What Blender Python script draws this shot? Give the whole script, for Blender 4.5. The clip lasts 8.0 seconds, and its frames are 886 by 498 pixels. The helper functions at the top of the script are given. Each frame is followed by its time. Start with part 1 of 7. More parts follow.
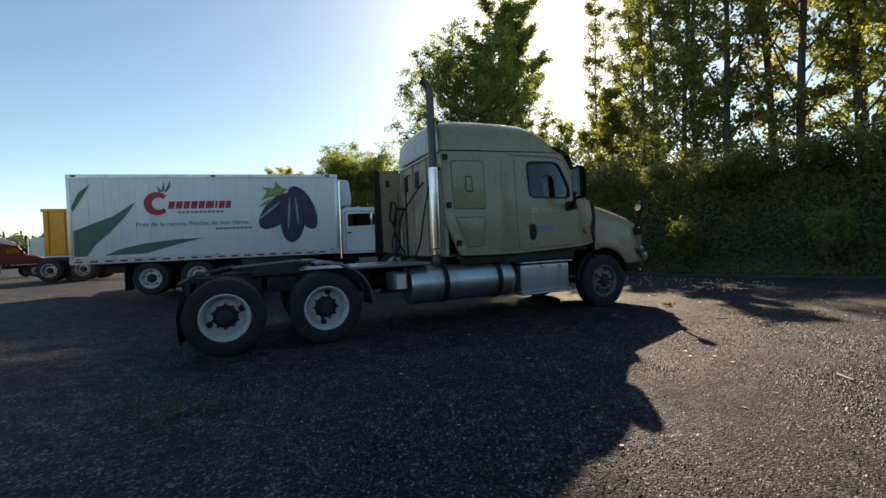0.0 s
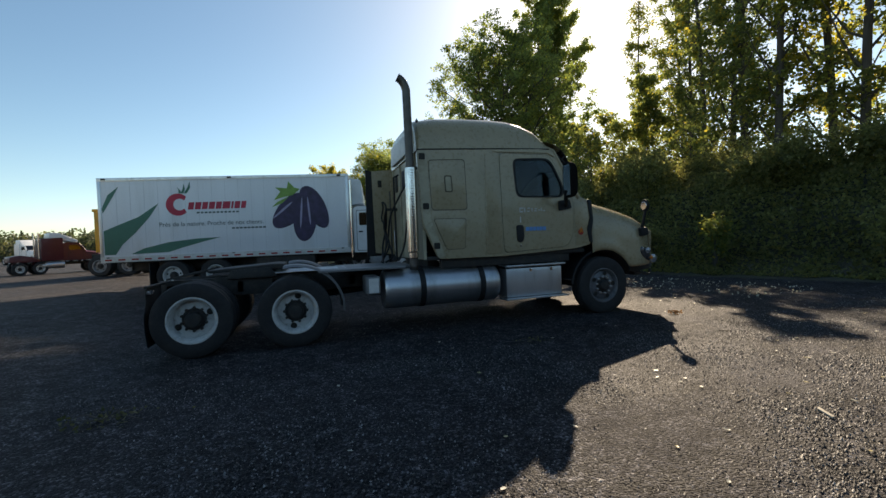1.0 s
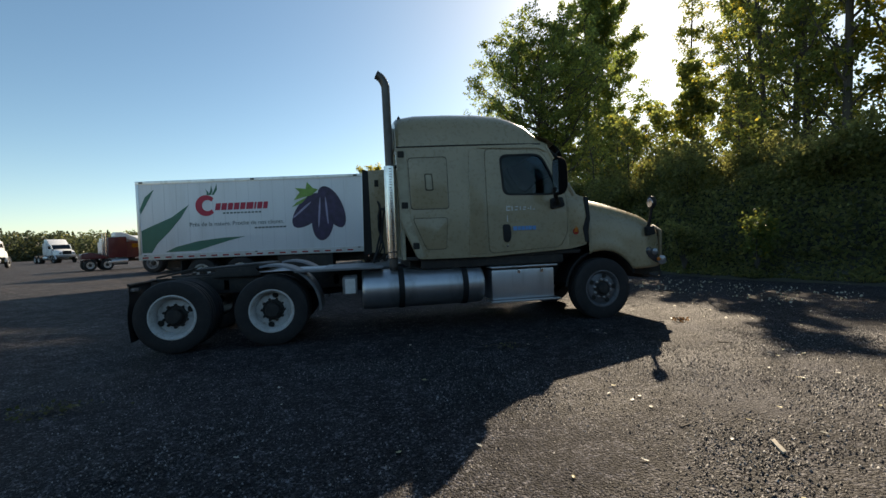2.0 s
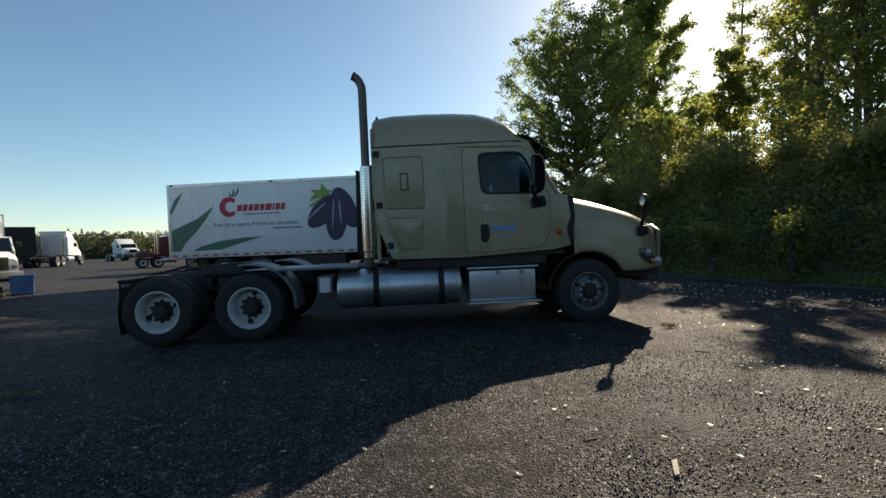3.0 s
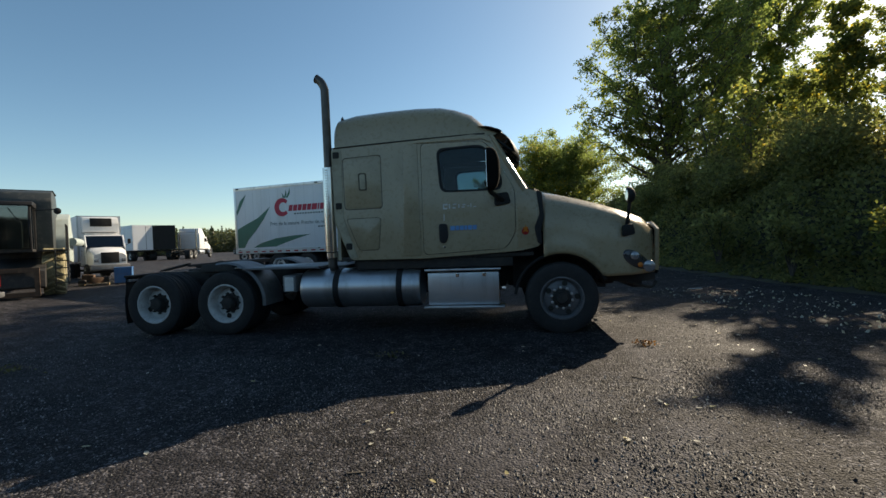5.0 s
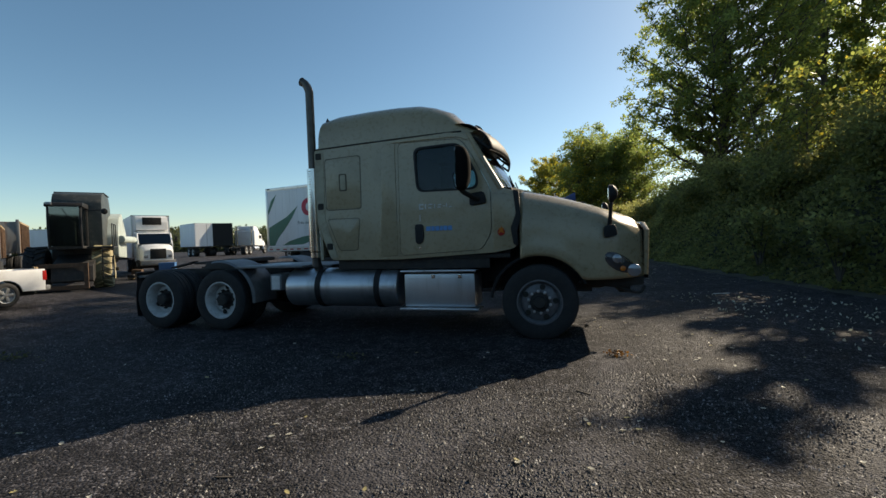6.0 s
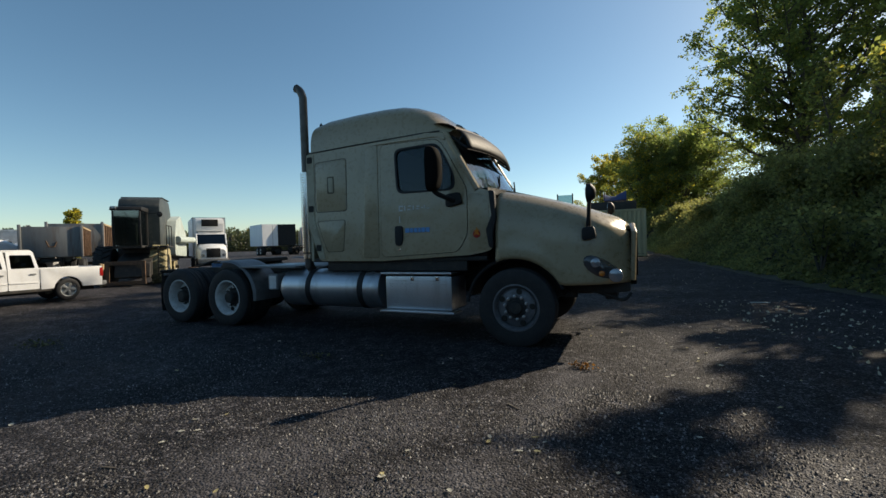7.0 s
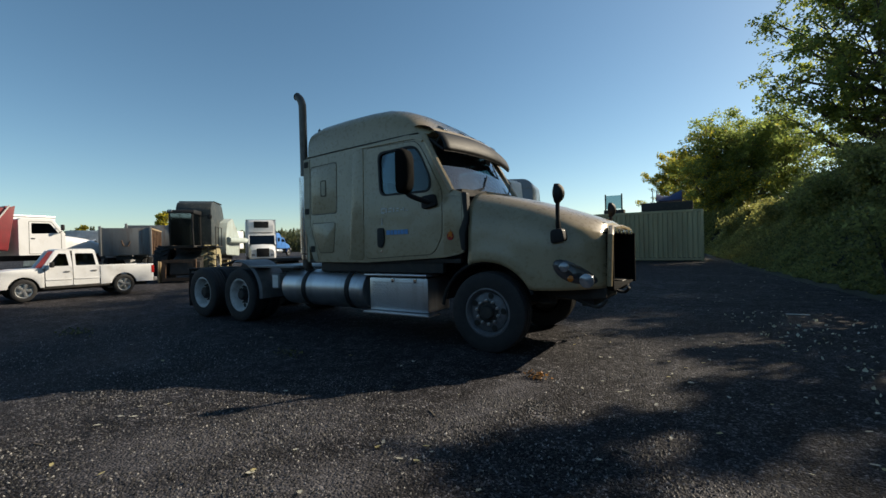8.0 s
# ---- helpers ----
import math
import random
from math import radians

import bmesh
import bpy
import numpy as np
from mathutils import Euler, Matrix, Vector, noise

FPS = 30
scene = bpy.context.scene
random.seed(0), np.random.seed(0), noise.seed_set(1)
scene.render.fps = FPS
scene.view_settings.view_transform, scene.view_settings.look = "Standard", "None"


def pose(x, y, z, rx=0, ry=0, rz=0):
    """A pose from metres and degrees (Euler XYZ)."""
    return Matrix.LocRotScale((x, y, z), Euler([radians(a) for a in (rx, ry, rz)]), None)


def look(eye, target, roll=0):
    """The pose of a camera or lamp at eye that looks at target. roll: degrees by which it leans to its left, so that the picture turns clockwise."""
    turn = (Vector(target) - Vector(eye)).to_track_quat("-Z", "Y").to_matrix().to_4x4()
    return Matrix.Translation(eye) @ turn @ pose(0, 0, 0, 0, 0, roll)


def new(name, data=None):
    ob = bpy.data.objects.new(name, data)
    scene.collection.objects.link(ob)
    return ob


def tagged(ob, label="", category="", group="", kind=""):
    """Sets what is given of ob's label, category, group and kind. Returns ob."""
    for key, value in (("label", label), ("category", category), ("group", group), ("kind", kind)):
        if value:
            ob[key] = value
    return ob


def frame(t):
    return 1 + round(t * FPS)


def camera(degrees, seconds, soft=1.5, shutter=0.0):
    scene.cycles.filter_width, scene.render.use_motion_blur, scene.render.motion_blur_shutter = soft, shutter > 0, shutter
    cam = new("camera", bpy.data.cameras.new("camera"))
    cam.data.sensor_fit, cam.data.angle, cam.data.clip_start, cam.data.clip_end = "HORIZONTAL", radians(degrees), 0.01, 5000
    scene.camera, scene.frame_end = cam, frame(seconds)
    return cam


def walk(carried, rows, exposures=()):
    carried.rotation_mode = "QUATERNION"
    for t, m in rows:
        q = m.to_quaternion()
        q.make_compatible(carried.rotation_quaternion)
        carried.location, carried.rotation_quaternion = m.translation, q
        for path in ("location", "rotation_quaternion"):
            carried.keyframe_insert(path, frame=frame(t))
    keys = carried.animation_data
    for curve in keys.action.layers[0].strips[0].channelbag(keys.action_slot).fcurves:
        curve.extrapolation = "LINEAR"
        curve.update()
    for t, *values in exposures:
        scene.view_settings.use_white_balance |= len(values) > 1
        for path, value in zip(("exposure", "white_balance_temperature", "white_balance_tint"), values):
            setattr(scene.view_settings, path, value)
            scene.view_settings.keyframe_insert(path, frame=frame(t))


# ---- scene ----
cam = camera(92.5, 8.0)
PATH = [
    (0, (-0.252, -6.259, 1.383), (0.556, -4.43, 1.355), -2.4),
    (0.5, (0.312, -6.334, 1.434), (1.024, -4.465, 1.396), -2.4),
    (1, (0.871, -6.406, 1.461), (1.477, -4.5, 1.418), -2.4),
    (1.5, (1.443, -6.441, 1.459), (1.929, -4.501, 1.414), -2.4),
    (3, (3.077, -6.566, 1.391), (3.242, -4.573, 1.361), -2.2),
    (3.5, (3.631, -6.554, 1.419), (3.684, -4.555, 1.384), -2.2),
    (4, (4.159, -6.458, 1.417), (4.097, -4.459, 1.379), -2.2),
    (4.5, (4.711, -6.344, 1.397), (4.523, -4.353, 1.36), -2.2),
    (6, (6.31, -5.862, 1.408), (5.765, -3.938, 1.368), -1.9),
    (6.5, (6.861, -5.627, 1.415), (6.184, -3.745, 1.373), -1.8),
    (7, (7.402, -5.35, 1.394), (6.582, -3.526, 1.365), -1.7),
    (7.5, (7.874, -5.089, 1.356), (6.921, -3.33, 1.35), -1.2),
    (8, (8.41, -4.763, 1.373), (7.337, -3.075, 1.359), -1.3),
]
# early on the low sun veils and warms the picture
EXPOSURES = [(0.0, 1.34, 9200, 13), (1.5, 1.24, 8900, 12), (4.5, 1.09, 8500, 10), (6.2, 1.0, 8300, 9), (8.0, 0.89, 8000, 8)]
walk(cam, [(t, look(eye, target, roll)) for t, eye, target, roll in PATH], EXPOSURES)

# ---- light ----
SUN_AZ, SUN_EL = radians(53.3), radians(29.5)      # azimuth from +x towards +y
world = bpy.data.worlds.new("world")
scene.world = world
world.use_nodes = True
wn = world.node_tree.nodes
sky = wn.new("ShaderNodeTexSky")
sky.sky_type = "NISHITA"
sky.sun_disc = False
sky.sun_elevation = SUN_EL
sky.sun_rotation = math.pi / 2 - SUN_AZ
sky.air_density, sky.dust_density, sky.ozone_density = 0.85, 0.45, 2.45
clear = wn.new("ShaderNodeHueSaturation")
clear.inputs["Saturation"].default_value, clear.inputs["Hue"].default_value = 1.14, 0.494
world.node_tree.links.new(sky.outputs["Color"], clear.inputs["Color"])
cool = wn.new("ShaderNodeMix")
cool.data_type, cool.blend_type = "RGBA", "MULTIPLY"
cool.inputs["Factor"].default_value, cool.inputs["B"].default_value = 1.0, (0.92, 1.0, 1.04, 1)
world.node_tree.links.new(clear.outputs["Color"], cool.inputs["A"])
world.node_tree.links.new(cool.outputs["Result"], wn["Background"].inputs["Color"])
wn["Background"].inputs["Strength"].default_value = 0.079
sun = new("sun", bpy.data.lights.new("sun", "SUN"))
sun.data.energy, sun.data.angle, sun.data.color = 3.4, radians(0.55), (1.0, 0.95, 0.885)
to_sun = Vector((math.cos(SUN_EL) * math.cos(SUN_AZ), math.cos(SUN_EL) * math.sin(SUN_AZ), math.sin(SUN_EL)))
sun.rotation_euler = to_sun.to_track_quat("Z", "Y").to_euler()
sun.location = to_sun * 80

# ---- materials ----
def shader(name):
    m = bpy.data.materials.new(name)
    m.use_nodes = True
    t = m.node_tree
    return m, t.nodes, t.links, t.nodes["Principled BSDF"]


def noise_node(n, l, coord, scale, detail=4.0, rough=0.6):
    k = n.new("ShaderNodeTexNoise")
    k.inputs["Scale"].default_value, k.inputs["Detail"].default_value, k.inputs["Roughness"].default_value = scale, detail, rough
    l.new(coord, k.inputs["Vector"])
    return k.outputs["Fac"]


def ramp_node(n, l, fac, stops):
    k = n.new("ShaderNodeValToRGB")
    k.color_ramp.elements[0].position, k.color_ramp.elements[0].color = stops[0][0], (*stops[0][1], 1)
    k.color_ramp.elements[1].position, k.color_ramp.elements[1].color = stops[-1][0], (*stops[-1][1], 1)
    for p, c in stops[1:-1]:
        k.color_ramp.elements.new(p).color = (*c, 1)
    l.new(fac, k.inputs["Fac"])
    return k.outputs["Color"]


def mix_node(n, l, fac, a, b, blend="MIX"):
    k = n.new("ShaderNodeMix")
    k.data_type, k.blend_type = "RGBA", blend
    for socket, value in ((k.inputs["Factor"], fac), (k.inputs["A"], a), (k.inputs["B"], b)):
        if isinstance(value, (int, float)):
            socket.default_value = value
        elif isinstance(value, tuple):
            socket.default_value = (*value, 1)
        else:
            l.new(value, socket)
    return k.outputs["Result"]


def math_node(n, l, op, a, b):
    k = n.new("ShaderNodeMath")
    k.operation = op
    for socket, value in ((k.inputs[0], a), (k.inputs[1], b)):
        if isinstance(value, (int, float)):
            socket.default_value = value
        else:
            l.new(value, socket)
    return k.outputs[0]


def bump_node(n, l, height, strength, distance):
    k = n.new("ShaderNodeBump")
    k.inputs["Strength"].default_value, k.inputs["Distance"].default_value = strength, distance
    l.new(height, k.inputs["Height"])
    return k.outputs["Normal"]


def surface(name, col, rough=0.5, metal=0.0, var=0.15, scale=2.0, fine=45.0, dirt=None, amount=0.35, bump=0.15, coat=0.0, streak=False, spec=0.5, wave=0.0):
    """Paint, metal, rubber: two scales of variation, and dirt or rust in patches."""
    m, n, l, p = shader(name)
    c = n.new("ShaderNodeTexCoord").outputs["Object"]
    if streak:
        k = n.new("ShaderNodeMapping")
        k.inputs["Scale"].default_value = (1.0, 1.0, 0.15)
        l.new(c, k.inputs["Vector"])
        cs = k.outputs["Vector"]
    else:
        cs = c
    big, small = noise_node(n, l, cs, scale), noise_node(n, l, c, fine, 3.0)
    low, high = tuple(v * (1 - var) for v in col), tuple(min(1.0, v * (1 + var)) for v in col)
    colour = ramp_node(n, l, big, [(0.3, low), (0.7, high)])
    colour = mix_node(n, l, 0.12, colour, ramp_node(n, l, small, [(0.3, tuple(v * 0.5 for v in col)), (0.7, high)]))
    if dirt:
        patch = noise_node(n, l, cs, scale * 1.7, 8.0, 0.7)
        fac = ramp_node(n, l, patch, [(0.5, (0, 0, 0)), (0.72, (amount, amount, amount))])
        colour = mix_node(n, l, fac, colour, dirt)
    l.new(colour, p.inputs["Base Color"])
    p.inputs["Metallic"].default_value = metal
    p.inputs["Specular IOR Level"].default_value = spec
    r = ramp_node(n, l, small, [(0.25, (max(0.03, rough - 0.1),) * 3), (0.75, (min(1, rough + 0.12),) * 3)])
    l.new(r, p.inputs["Roughness"])
    if coat:
        p.inputs["Coat Weight"].default_value, p.inputs["Coat Roughness"].default_value = coat, 0.12
    if wave:
        # dents and waves of thin panels over the fine grain
        k = bump_node(n, l, noise_node(n, l, c, 2.1, 2.0, 0.4), wave, 0.05)
        l.new(k, p.inputs["Normal"])
        l.new(k, p.inputs["Coat Normal"])
    elif bump:
        l.new(bump_node(n, l, small, bump, 0.004), p.inputs["Normal"])
    return m


def glass(name, tint=(0.75, 0.85, 0.85), alpha=0.35, dust=0.0):
    """Window glass: see-through in part, with a gloss and perhaps a film of dust that the sun lights up."""
    m, n, l, p = shader(name)
    clear, gloss, blend = n.new("ShaderNodeBsdfTransparent"), n.new("ShaderNodeBsdfGlossy"), n.new("ShaderNodeMixShader")
    clear.inputs["Color"].default_value = (*tint, 1)
    gloss.inputs["Color"].default_value, gloss.inputs["Roughness"].default_value = (0.9, 0.95, 1.0, 1), 0.04
    fres = n.new("ShaderNodeFresnel")
    fres.inputs["IOR"].default_value = 1.5
    l.new(math_node(n, l, "ADD", fres.outputs["Fac"], alpha), blend.inputs["Fac"])
    through_glass = clear.outputs[0]
    if dust:
        film, coat = n.new("ShaderNodeBsdfTranslucent"), n.new("ShaderNodeMixShader")
        film.inputs["Color"].default_value = (0.6, 0.72, 0.72, 1)
        smear = noise_node(n, l, n.new("ShaderNodeTexCoord").outputs["Object"], 3.0, 4.0)
        l.new(math_node(n, l, "MULTIPLY", ramp_node(n, l, smear, [(0.3, (0.4, 0.4, 0.4)), (0.7, (1.0, 1.0, 1.0))]), dust), coat.inputs["Fac"])
        l.new(clear.outputs[0], coat.inputs[1])
        l.new(film.outputs[0], coat.inputs[2])
        through_glass = coat.outputs[0]
    l.new(through_glass, blend.inputs[1])
    l.new(gloss.outputs[0], blend.inputs[2])
    l.new(blend.outputs[0], n["Material Output"].inputs["Surface"])
    return m


def foliage(name, dark, light, glow=0.55, yellow=None, share=0.15):
    """Leaves that let light through, each one of its own tone."""
    m, n, l, p = shader(name)
    rnd = n.new("ShaderNodeNewGeometry").outputs["Random Per Island"]
    stops = [(0.0, dark), (1.0 - share if yellow else 1.0, light)]
    if yellow:
        stops = [(0.0, dark), (1.0 - share, light), (min(0.995, 1.0 - share + 0.03), yellow)]
    colour = ramp_node(n, l, rnd, stops)
    big = noise_node(n, l, n.new("ShaderNodeTexCoord").outputs["Object"], 0.35, 3.0)
    colour = mix_node(n, l, 0.5, colour, ramp_node(n, l, big, [(0.35, (0.45, 0.45, 0.4)), (0.7, (1.0, 1.0, 1.0))]), "MULTIPLY")
    tr, blend = n.new("ShaderNodeBsdfTranslucent"), n.new("ShaderNodeMixShader")
    bright = mix_node(n, l, 1.0, colour, (1.55, 1.58, 1.25), "MULTIPLY")
    l.new(bright, tr.inputs["Color"])
    l.new(colour, p.inputs["Base Color"])
    p.inputs["Roughness"].default_value = 0.45
    blend.inputs["Fac"].default_value = glow
    l.new(p.outputs[0], blend.inputs[1])
    l.new(tr.outputs[0], blend.inputs[2])
    l.new(blend.outputs[0], n["Material Output"].inputs["Surface"])
    return m


def yard_material():
    """Worn asphalt with loose grit, dusty tracks and darker damp patches."""
    m, n, l, p = shader("gritty_asphalt")
    c = n.new("ShaderNodeTexCoord").outputs["Object"]
    k = n.new("ShaderNodeMapping")
    k.inputs["Rotation"].default_value, k.inputs["Scale"].default_value = (0, 0, radians(-35)), (0.35, 1.0, 1.0)
    l.new(c, k.inputs["Vector"])
    track = noise_node(n, l, k.outputs["Vector"], 0.9, 5.0, 0.6)
    patch, grit, fine = noise_node(n, l, c, 0.33, 6.0, 0.6), noise_node(n, l, c, 42.0, 3.0, 0.7), noise_node(n, l, c, 160.0, 2.0, 0.7)
    v = n.new("ShaderNodeTexVoronoi")
    v.inputs["Scale"].default_value = 58.0
    l.new(c, v.inputs["Vector"])
    pick = n.new("ShaderNodeSeparateColor")
    l.new(v.outputs["Color"], pick.inputs["Color"])
    v2 = n.new("ShaderNodeTexVoronoi")
    v2.inputs["Scale"].default_value = 115.0
    l.new(c, v2.inputs["Vector"])
    pick2 = n.new("ShaderNodeSeparateColor")
    l.new(v2.outputs["Color"], pick2.inputs["Color"])
    greys = [(0.0, (0.003, 0.003, 0.004)), (0.45, (0.01, 0.009, 0.01)), (0.62, (0.03, 0.029, 0.03)), (0.82, (0.1, 0.096, 0.096)), (1.0, (0.34, 0.33, 0.32))]
    stone = mix_node(n, l, 0.3, ramp_node(n, l, pick.outputs[0], greys), ramp_node(n, l, pick2.outputs[0], greys))
    base = ramp_node(n, l, patch, [(0.3, (0.015, 0.014, 0.015)), (0.7, (0.034, 0.032, 0.032))])
    dust = ramp_node(n, l, track, [(0.5, (0, 0, 0)), (0.72, (0.26, 0.26, 0.26))])
    colour = mix_node(n, l, 0.78, base, stone)
    mottle = ramp_node(n, l, noise_node(n, l, c, 5.5, 6.0, 0.75), [(0.39, (0.38, 0.38, 0.39)), (0.5, (0.84, 0.84, 0.85)), (0.62, (1.58, 1.57, 1.55))])
    broad = ramp_node(n, l, noise_node(n, l, c, 1.5, 5.0, 0.7), [(0.36, (0.72, 0.71, 0.73)), (0.62, (1.32, 1.32, 1.31))])
    mottle = mix_node(n, l, 1.0, mottle, broad, 'MULTIPLY')
    colour = mix_node(n, l, 1.0, colour, mottle, 'MULTIPLY')
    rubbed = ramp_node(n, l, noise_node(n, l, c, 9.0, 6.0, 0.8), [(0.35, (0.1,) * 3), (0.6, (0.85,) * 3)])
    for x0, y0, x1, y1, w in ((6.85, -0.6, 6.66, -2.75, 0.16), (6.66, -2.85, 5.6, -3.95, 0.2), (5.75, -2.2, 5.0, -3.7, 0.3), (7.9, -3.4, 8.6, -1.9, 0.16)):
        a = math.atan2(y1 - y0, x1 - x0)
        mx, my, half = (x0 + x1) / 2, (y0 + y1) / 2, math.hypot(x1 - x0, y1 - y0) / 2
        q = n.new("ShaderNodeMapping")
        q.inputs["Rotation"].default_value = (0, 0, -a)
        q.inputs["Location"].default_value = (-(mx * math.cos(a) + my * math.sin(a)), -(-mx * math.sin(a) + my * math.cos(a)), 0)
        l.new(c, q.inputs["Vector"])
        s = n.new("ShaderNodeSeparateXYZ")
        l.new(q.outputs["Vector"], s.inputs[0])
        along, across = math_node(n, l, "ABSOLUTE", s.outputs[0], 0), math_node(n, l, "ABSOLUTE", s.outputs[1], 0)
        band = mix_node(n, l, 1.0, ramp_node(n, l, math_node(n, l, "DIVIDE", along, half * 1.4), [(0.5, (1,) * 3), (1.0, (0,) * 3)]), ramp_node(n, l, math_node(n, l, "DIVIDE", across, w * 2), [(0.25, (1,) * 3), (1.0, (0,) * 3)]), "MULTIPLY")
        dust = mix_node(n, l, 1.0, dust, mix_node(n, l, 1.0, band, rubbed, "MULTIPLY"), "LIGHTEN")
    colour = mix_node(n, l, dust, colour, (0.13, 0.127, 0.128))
    colour = mix_node(n, l, 1.0, colour, (0.74, 0.73, 0.79), "MULTIPLY")
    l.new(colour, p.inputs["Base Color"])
    l.new(ramp_node(n, l, track, [(0.3, (0.62,) * 3), (0.75, (0.9,) * 3)]), p.inputs["Roughness"])
    p.inputs["Specular IOR Level"].default_value = 0.16
    h = math_node(n, l, "ADD", math_node(n, l, "MULTIPLY", v.outputs["Distance"], -0.9), math_node(n, l, "MULTIPLY", grit, 0.9))
    h = math_node(n, l, "ADD", h, math_node(n, l, "MULTIPLY", fine, 0.25))
    l.new(bump_node(n, l, h, 1.0, 0.014), p.inputs["Normal"])
    return m


TAN = surface("tan_truck_paint", (0.34, 0.265, 0.162), 0.3, var=0.08, scale=1.3, fine=18, dirt=(0.16, 0.12, 0.06), amount=0.45, bump=0.03, coat=0.4, wave=0.3)
TAN_SEAM = surface("shaded_panel_joint", (0.085, 0.066, 0.04), 0.7, var=0.15)
TAN_WORN = surface("worn_tan_paint", (0.38, 0.33, 0.23), 0.5, var=0.2, scale=3, fine=25, dirt=(0.14, 0.09, 0.04), amount=0.6, bump=0.08)
SEAM = surface("dark_seam", (0.02, 0.018, 0.014), 0.8, var=0.2)
RUBBER = surface("tyre_rubber", (0.017, 0.017, 0.018), 0.75, var=0.3, scale=5, fine=60, dirt=(0.042, 0.038, 0.035), amount=0.5, bump=0.3)
BLACK = surface("black_plastic", (0.014, 0.014, 0.015), 0.58, var=0.25, scale=4, fine=70, dirt=(0.05, 0.045, 0.04), amount=0.3, spec=0.3)
CHASSIS = surface("dirty_chassis_black", (0.02, 0.019, 0.018), 0.65, var=0.3, scale=5, fine=50, dirt=(0.075, 0.06, 0.045), amount=0.6, bump=0.25)
WHITE_RIM = surface("white_rim_paint", (0.6, 0.6, 0.58), 0.45, var=0.1, scale=7, fine=50, dirt=(0.18, 0.14, 0.1), amount=0.7)
STEEL_RIM = surface("dull_rim_steel", (0.32, 0.33, 0.34), 0.42, metal=0.6, var=0.2, scale=8, fine=50, dirt=(0.12, 0.1, 0.08), amount=0.7)
DARK_RIM = surface("grimy_dark_rim", (0.15, 0.155, 0.165), 0.5, metal=0.4, var=0.3, scale=6, fine=50, dirt=(0.06, 0.05, 0.042), amount=0.7)
ALU = surface("brushed_aluminium", (0.56, 0.58, 0.6), 0.36, metal=0.9, var=0.1, scale=2, fine=90, dirt=(0.2, 0.19, 0.17), amount=0.6, bump=0.08, streak=True)
CHROME = surface("worn_chrome", (0.7, 0.7, 0.7), 0.16, metal=1.0, var=0.08, scale=3, fine=60, dirt=(0.2, 0.17, 0.13), amount=0.4, bump=0.05)
STACK_STEEL = surface("heat_stained_steel", (0.1, 0.092, 0.085), 0.45, metal=0.7, var=0.25, scale=4, fine=60, dirt=(0.06, 0.045, 0.035), amount=0.7)
GREY_PLATE = surface("grey_sheet_metal", (0.2, 0.205, 0.21), 0.55, metal=0.3, var=0.15, scale=4, fine=70, dirt=(0.1, 0.09, 0.08), amount=0.6)
WHITE = surface("white_truck_paint", (0.72, 0.73, 0.74), 0.35, var=0.05, scale=1.5, fine=30, dirt=(0.45, 0.42, 0.37), amount=0.35, bump=0.03, coat=0.2)
BOX_WHITE = surface("white_box_panel", (0.74, 0.75, 0.77), 0.45, var=0.05, scale=0.9, fine=25, dirt=(0.5, 0.49, 0.47), amount=0.4, bump=0.04, streak=True)
SEAM_WHITE = surface("faint_panel_joint", (0.6, 0.61, 0.63), 0.5, var=0.08, scale=3)
GREY_WHITE = surface("grey_white_moulding", (0.6, 0.59, 0.56), 0.5, var=0.1, scale=3, dirt=(0.3, 0.27, 0.22), amount=0.5)
RED = surface("dark_red_truck_paint", (0.085, 0.006, 0.014), 0.42, var=0.15, scale=2, fine=30, dirt=(0.06, 0.024, 0.03), amount=0.3, bump=0.03, coat=0.12)
RED_BODY = surface("dull_red_steel", (0.2, 0.016, 0.022), 0.5, var=0.2, scale=2, fine=30, dirt=(0.08, 0.045, 0.04), amount=0.5)
ORANGE = surface("orange_yellow_paint", (0.62, 0.28, 0.02), 0.5, var=0.15, scale=2, fine=30, dirt=(0.25, 0.14, 0.05), amount=0.5)
BLUE = surface("blue_truck_paint", (0.03, 0.16, 0.45), 0.4, var=0.15, scale=2, dirt=(0.1, 0.12, 0.16), amount=0.4)
BLUE_BIN = surface("blue_bin_paint", (0.03, 0.15, 0.36), 0.5, var=0.2, scale=3, dirt=(0.14, 0.13, 0.12), amount=0.5)
DUMP_GREY = surface("weathered_grey_steel", (0.2, 0.205, 0.205), 0.55, metal=0.2, var=0.25, scale=2, fine=30, dirt=(0.13, 0.075, 0.045), amount=0.7, streak=True)
HOPPER = surface("dull_grey_green_sheet", (0.035, 0.042, 0.042), 0.5, metal=0.1, var=0.2, scale=2, dirt=(0.2, 0.18, 0.14), amount=0.5)
BLUE_GREY = surface("blue_grey_truck_paint", (0.13, 0.155, 0.19), 0.35, var=0.1, scale=2, dirt=(0.2, 0.19, 0.17), amount=0.4, coat=0.3)
PALE_GREEN = surface("faded_pale_green_sheet", (0.36, 0.42, 0.4), 0.5, var=0.15, scale=2, dirt=(0.3, 0.27, 0.2), amount=0.5)
DUST_RUBBER = surface("dusty_tractor_rubber", (0.34, 0.29, 0.17), 0.85, var=0.25, scale=4, fine=40, dirt=(0.08, 0.075, 0.06), amount=0.6, bump=0.3)
RUST = surface("rusty_steel", (0.13, 0.075, 0.045), 0.75, metal=0.2, var=0.4, scale=6, fine=60, dirt=(0.05, 0.035, 0.03), amount=0.6, bump=0.3)
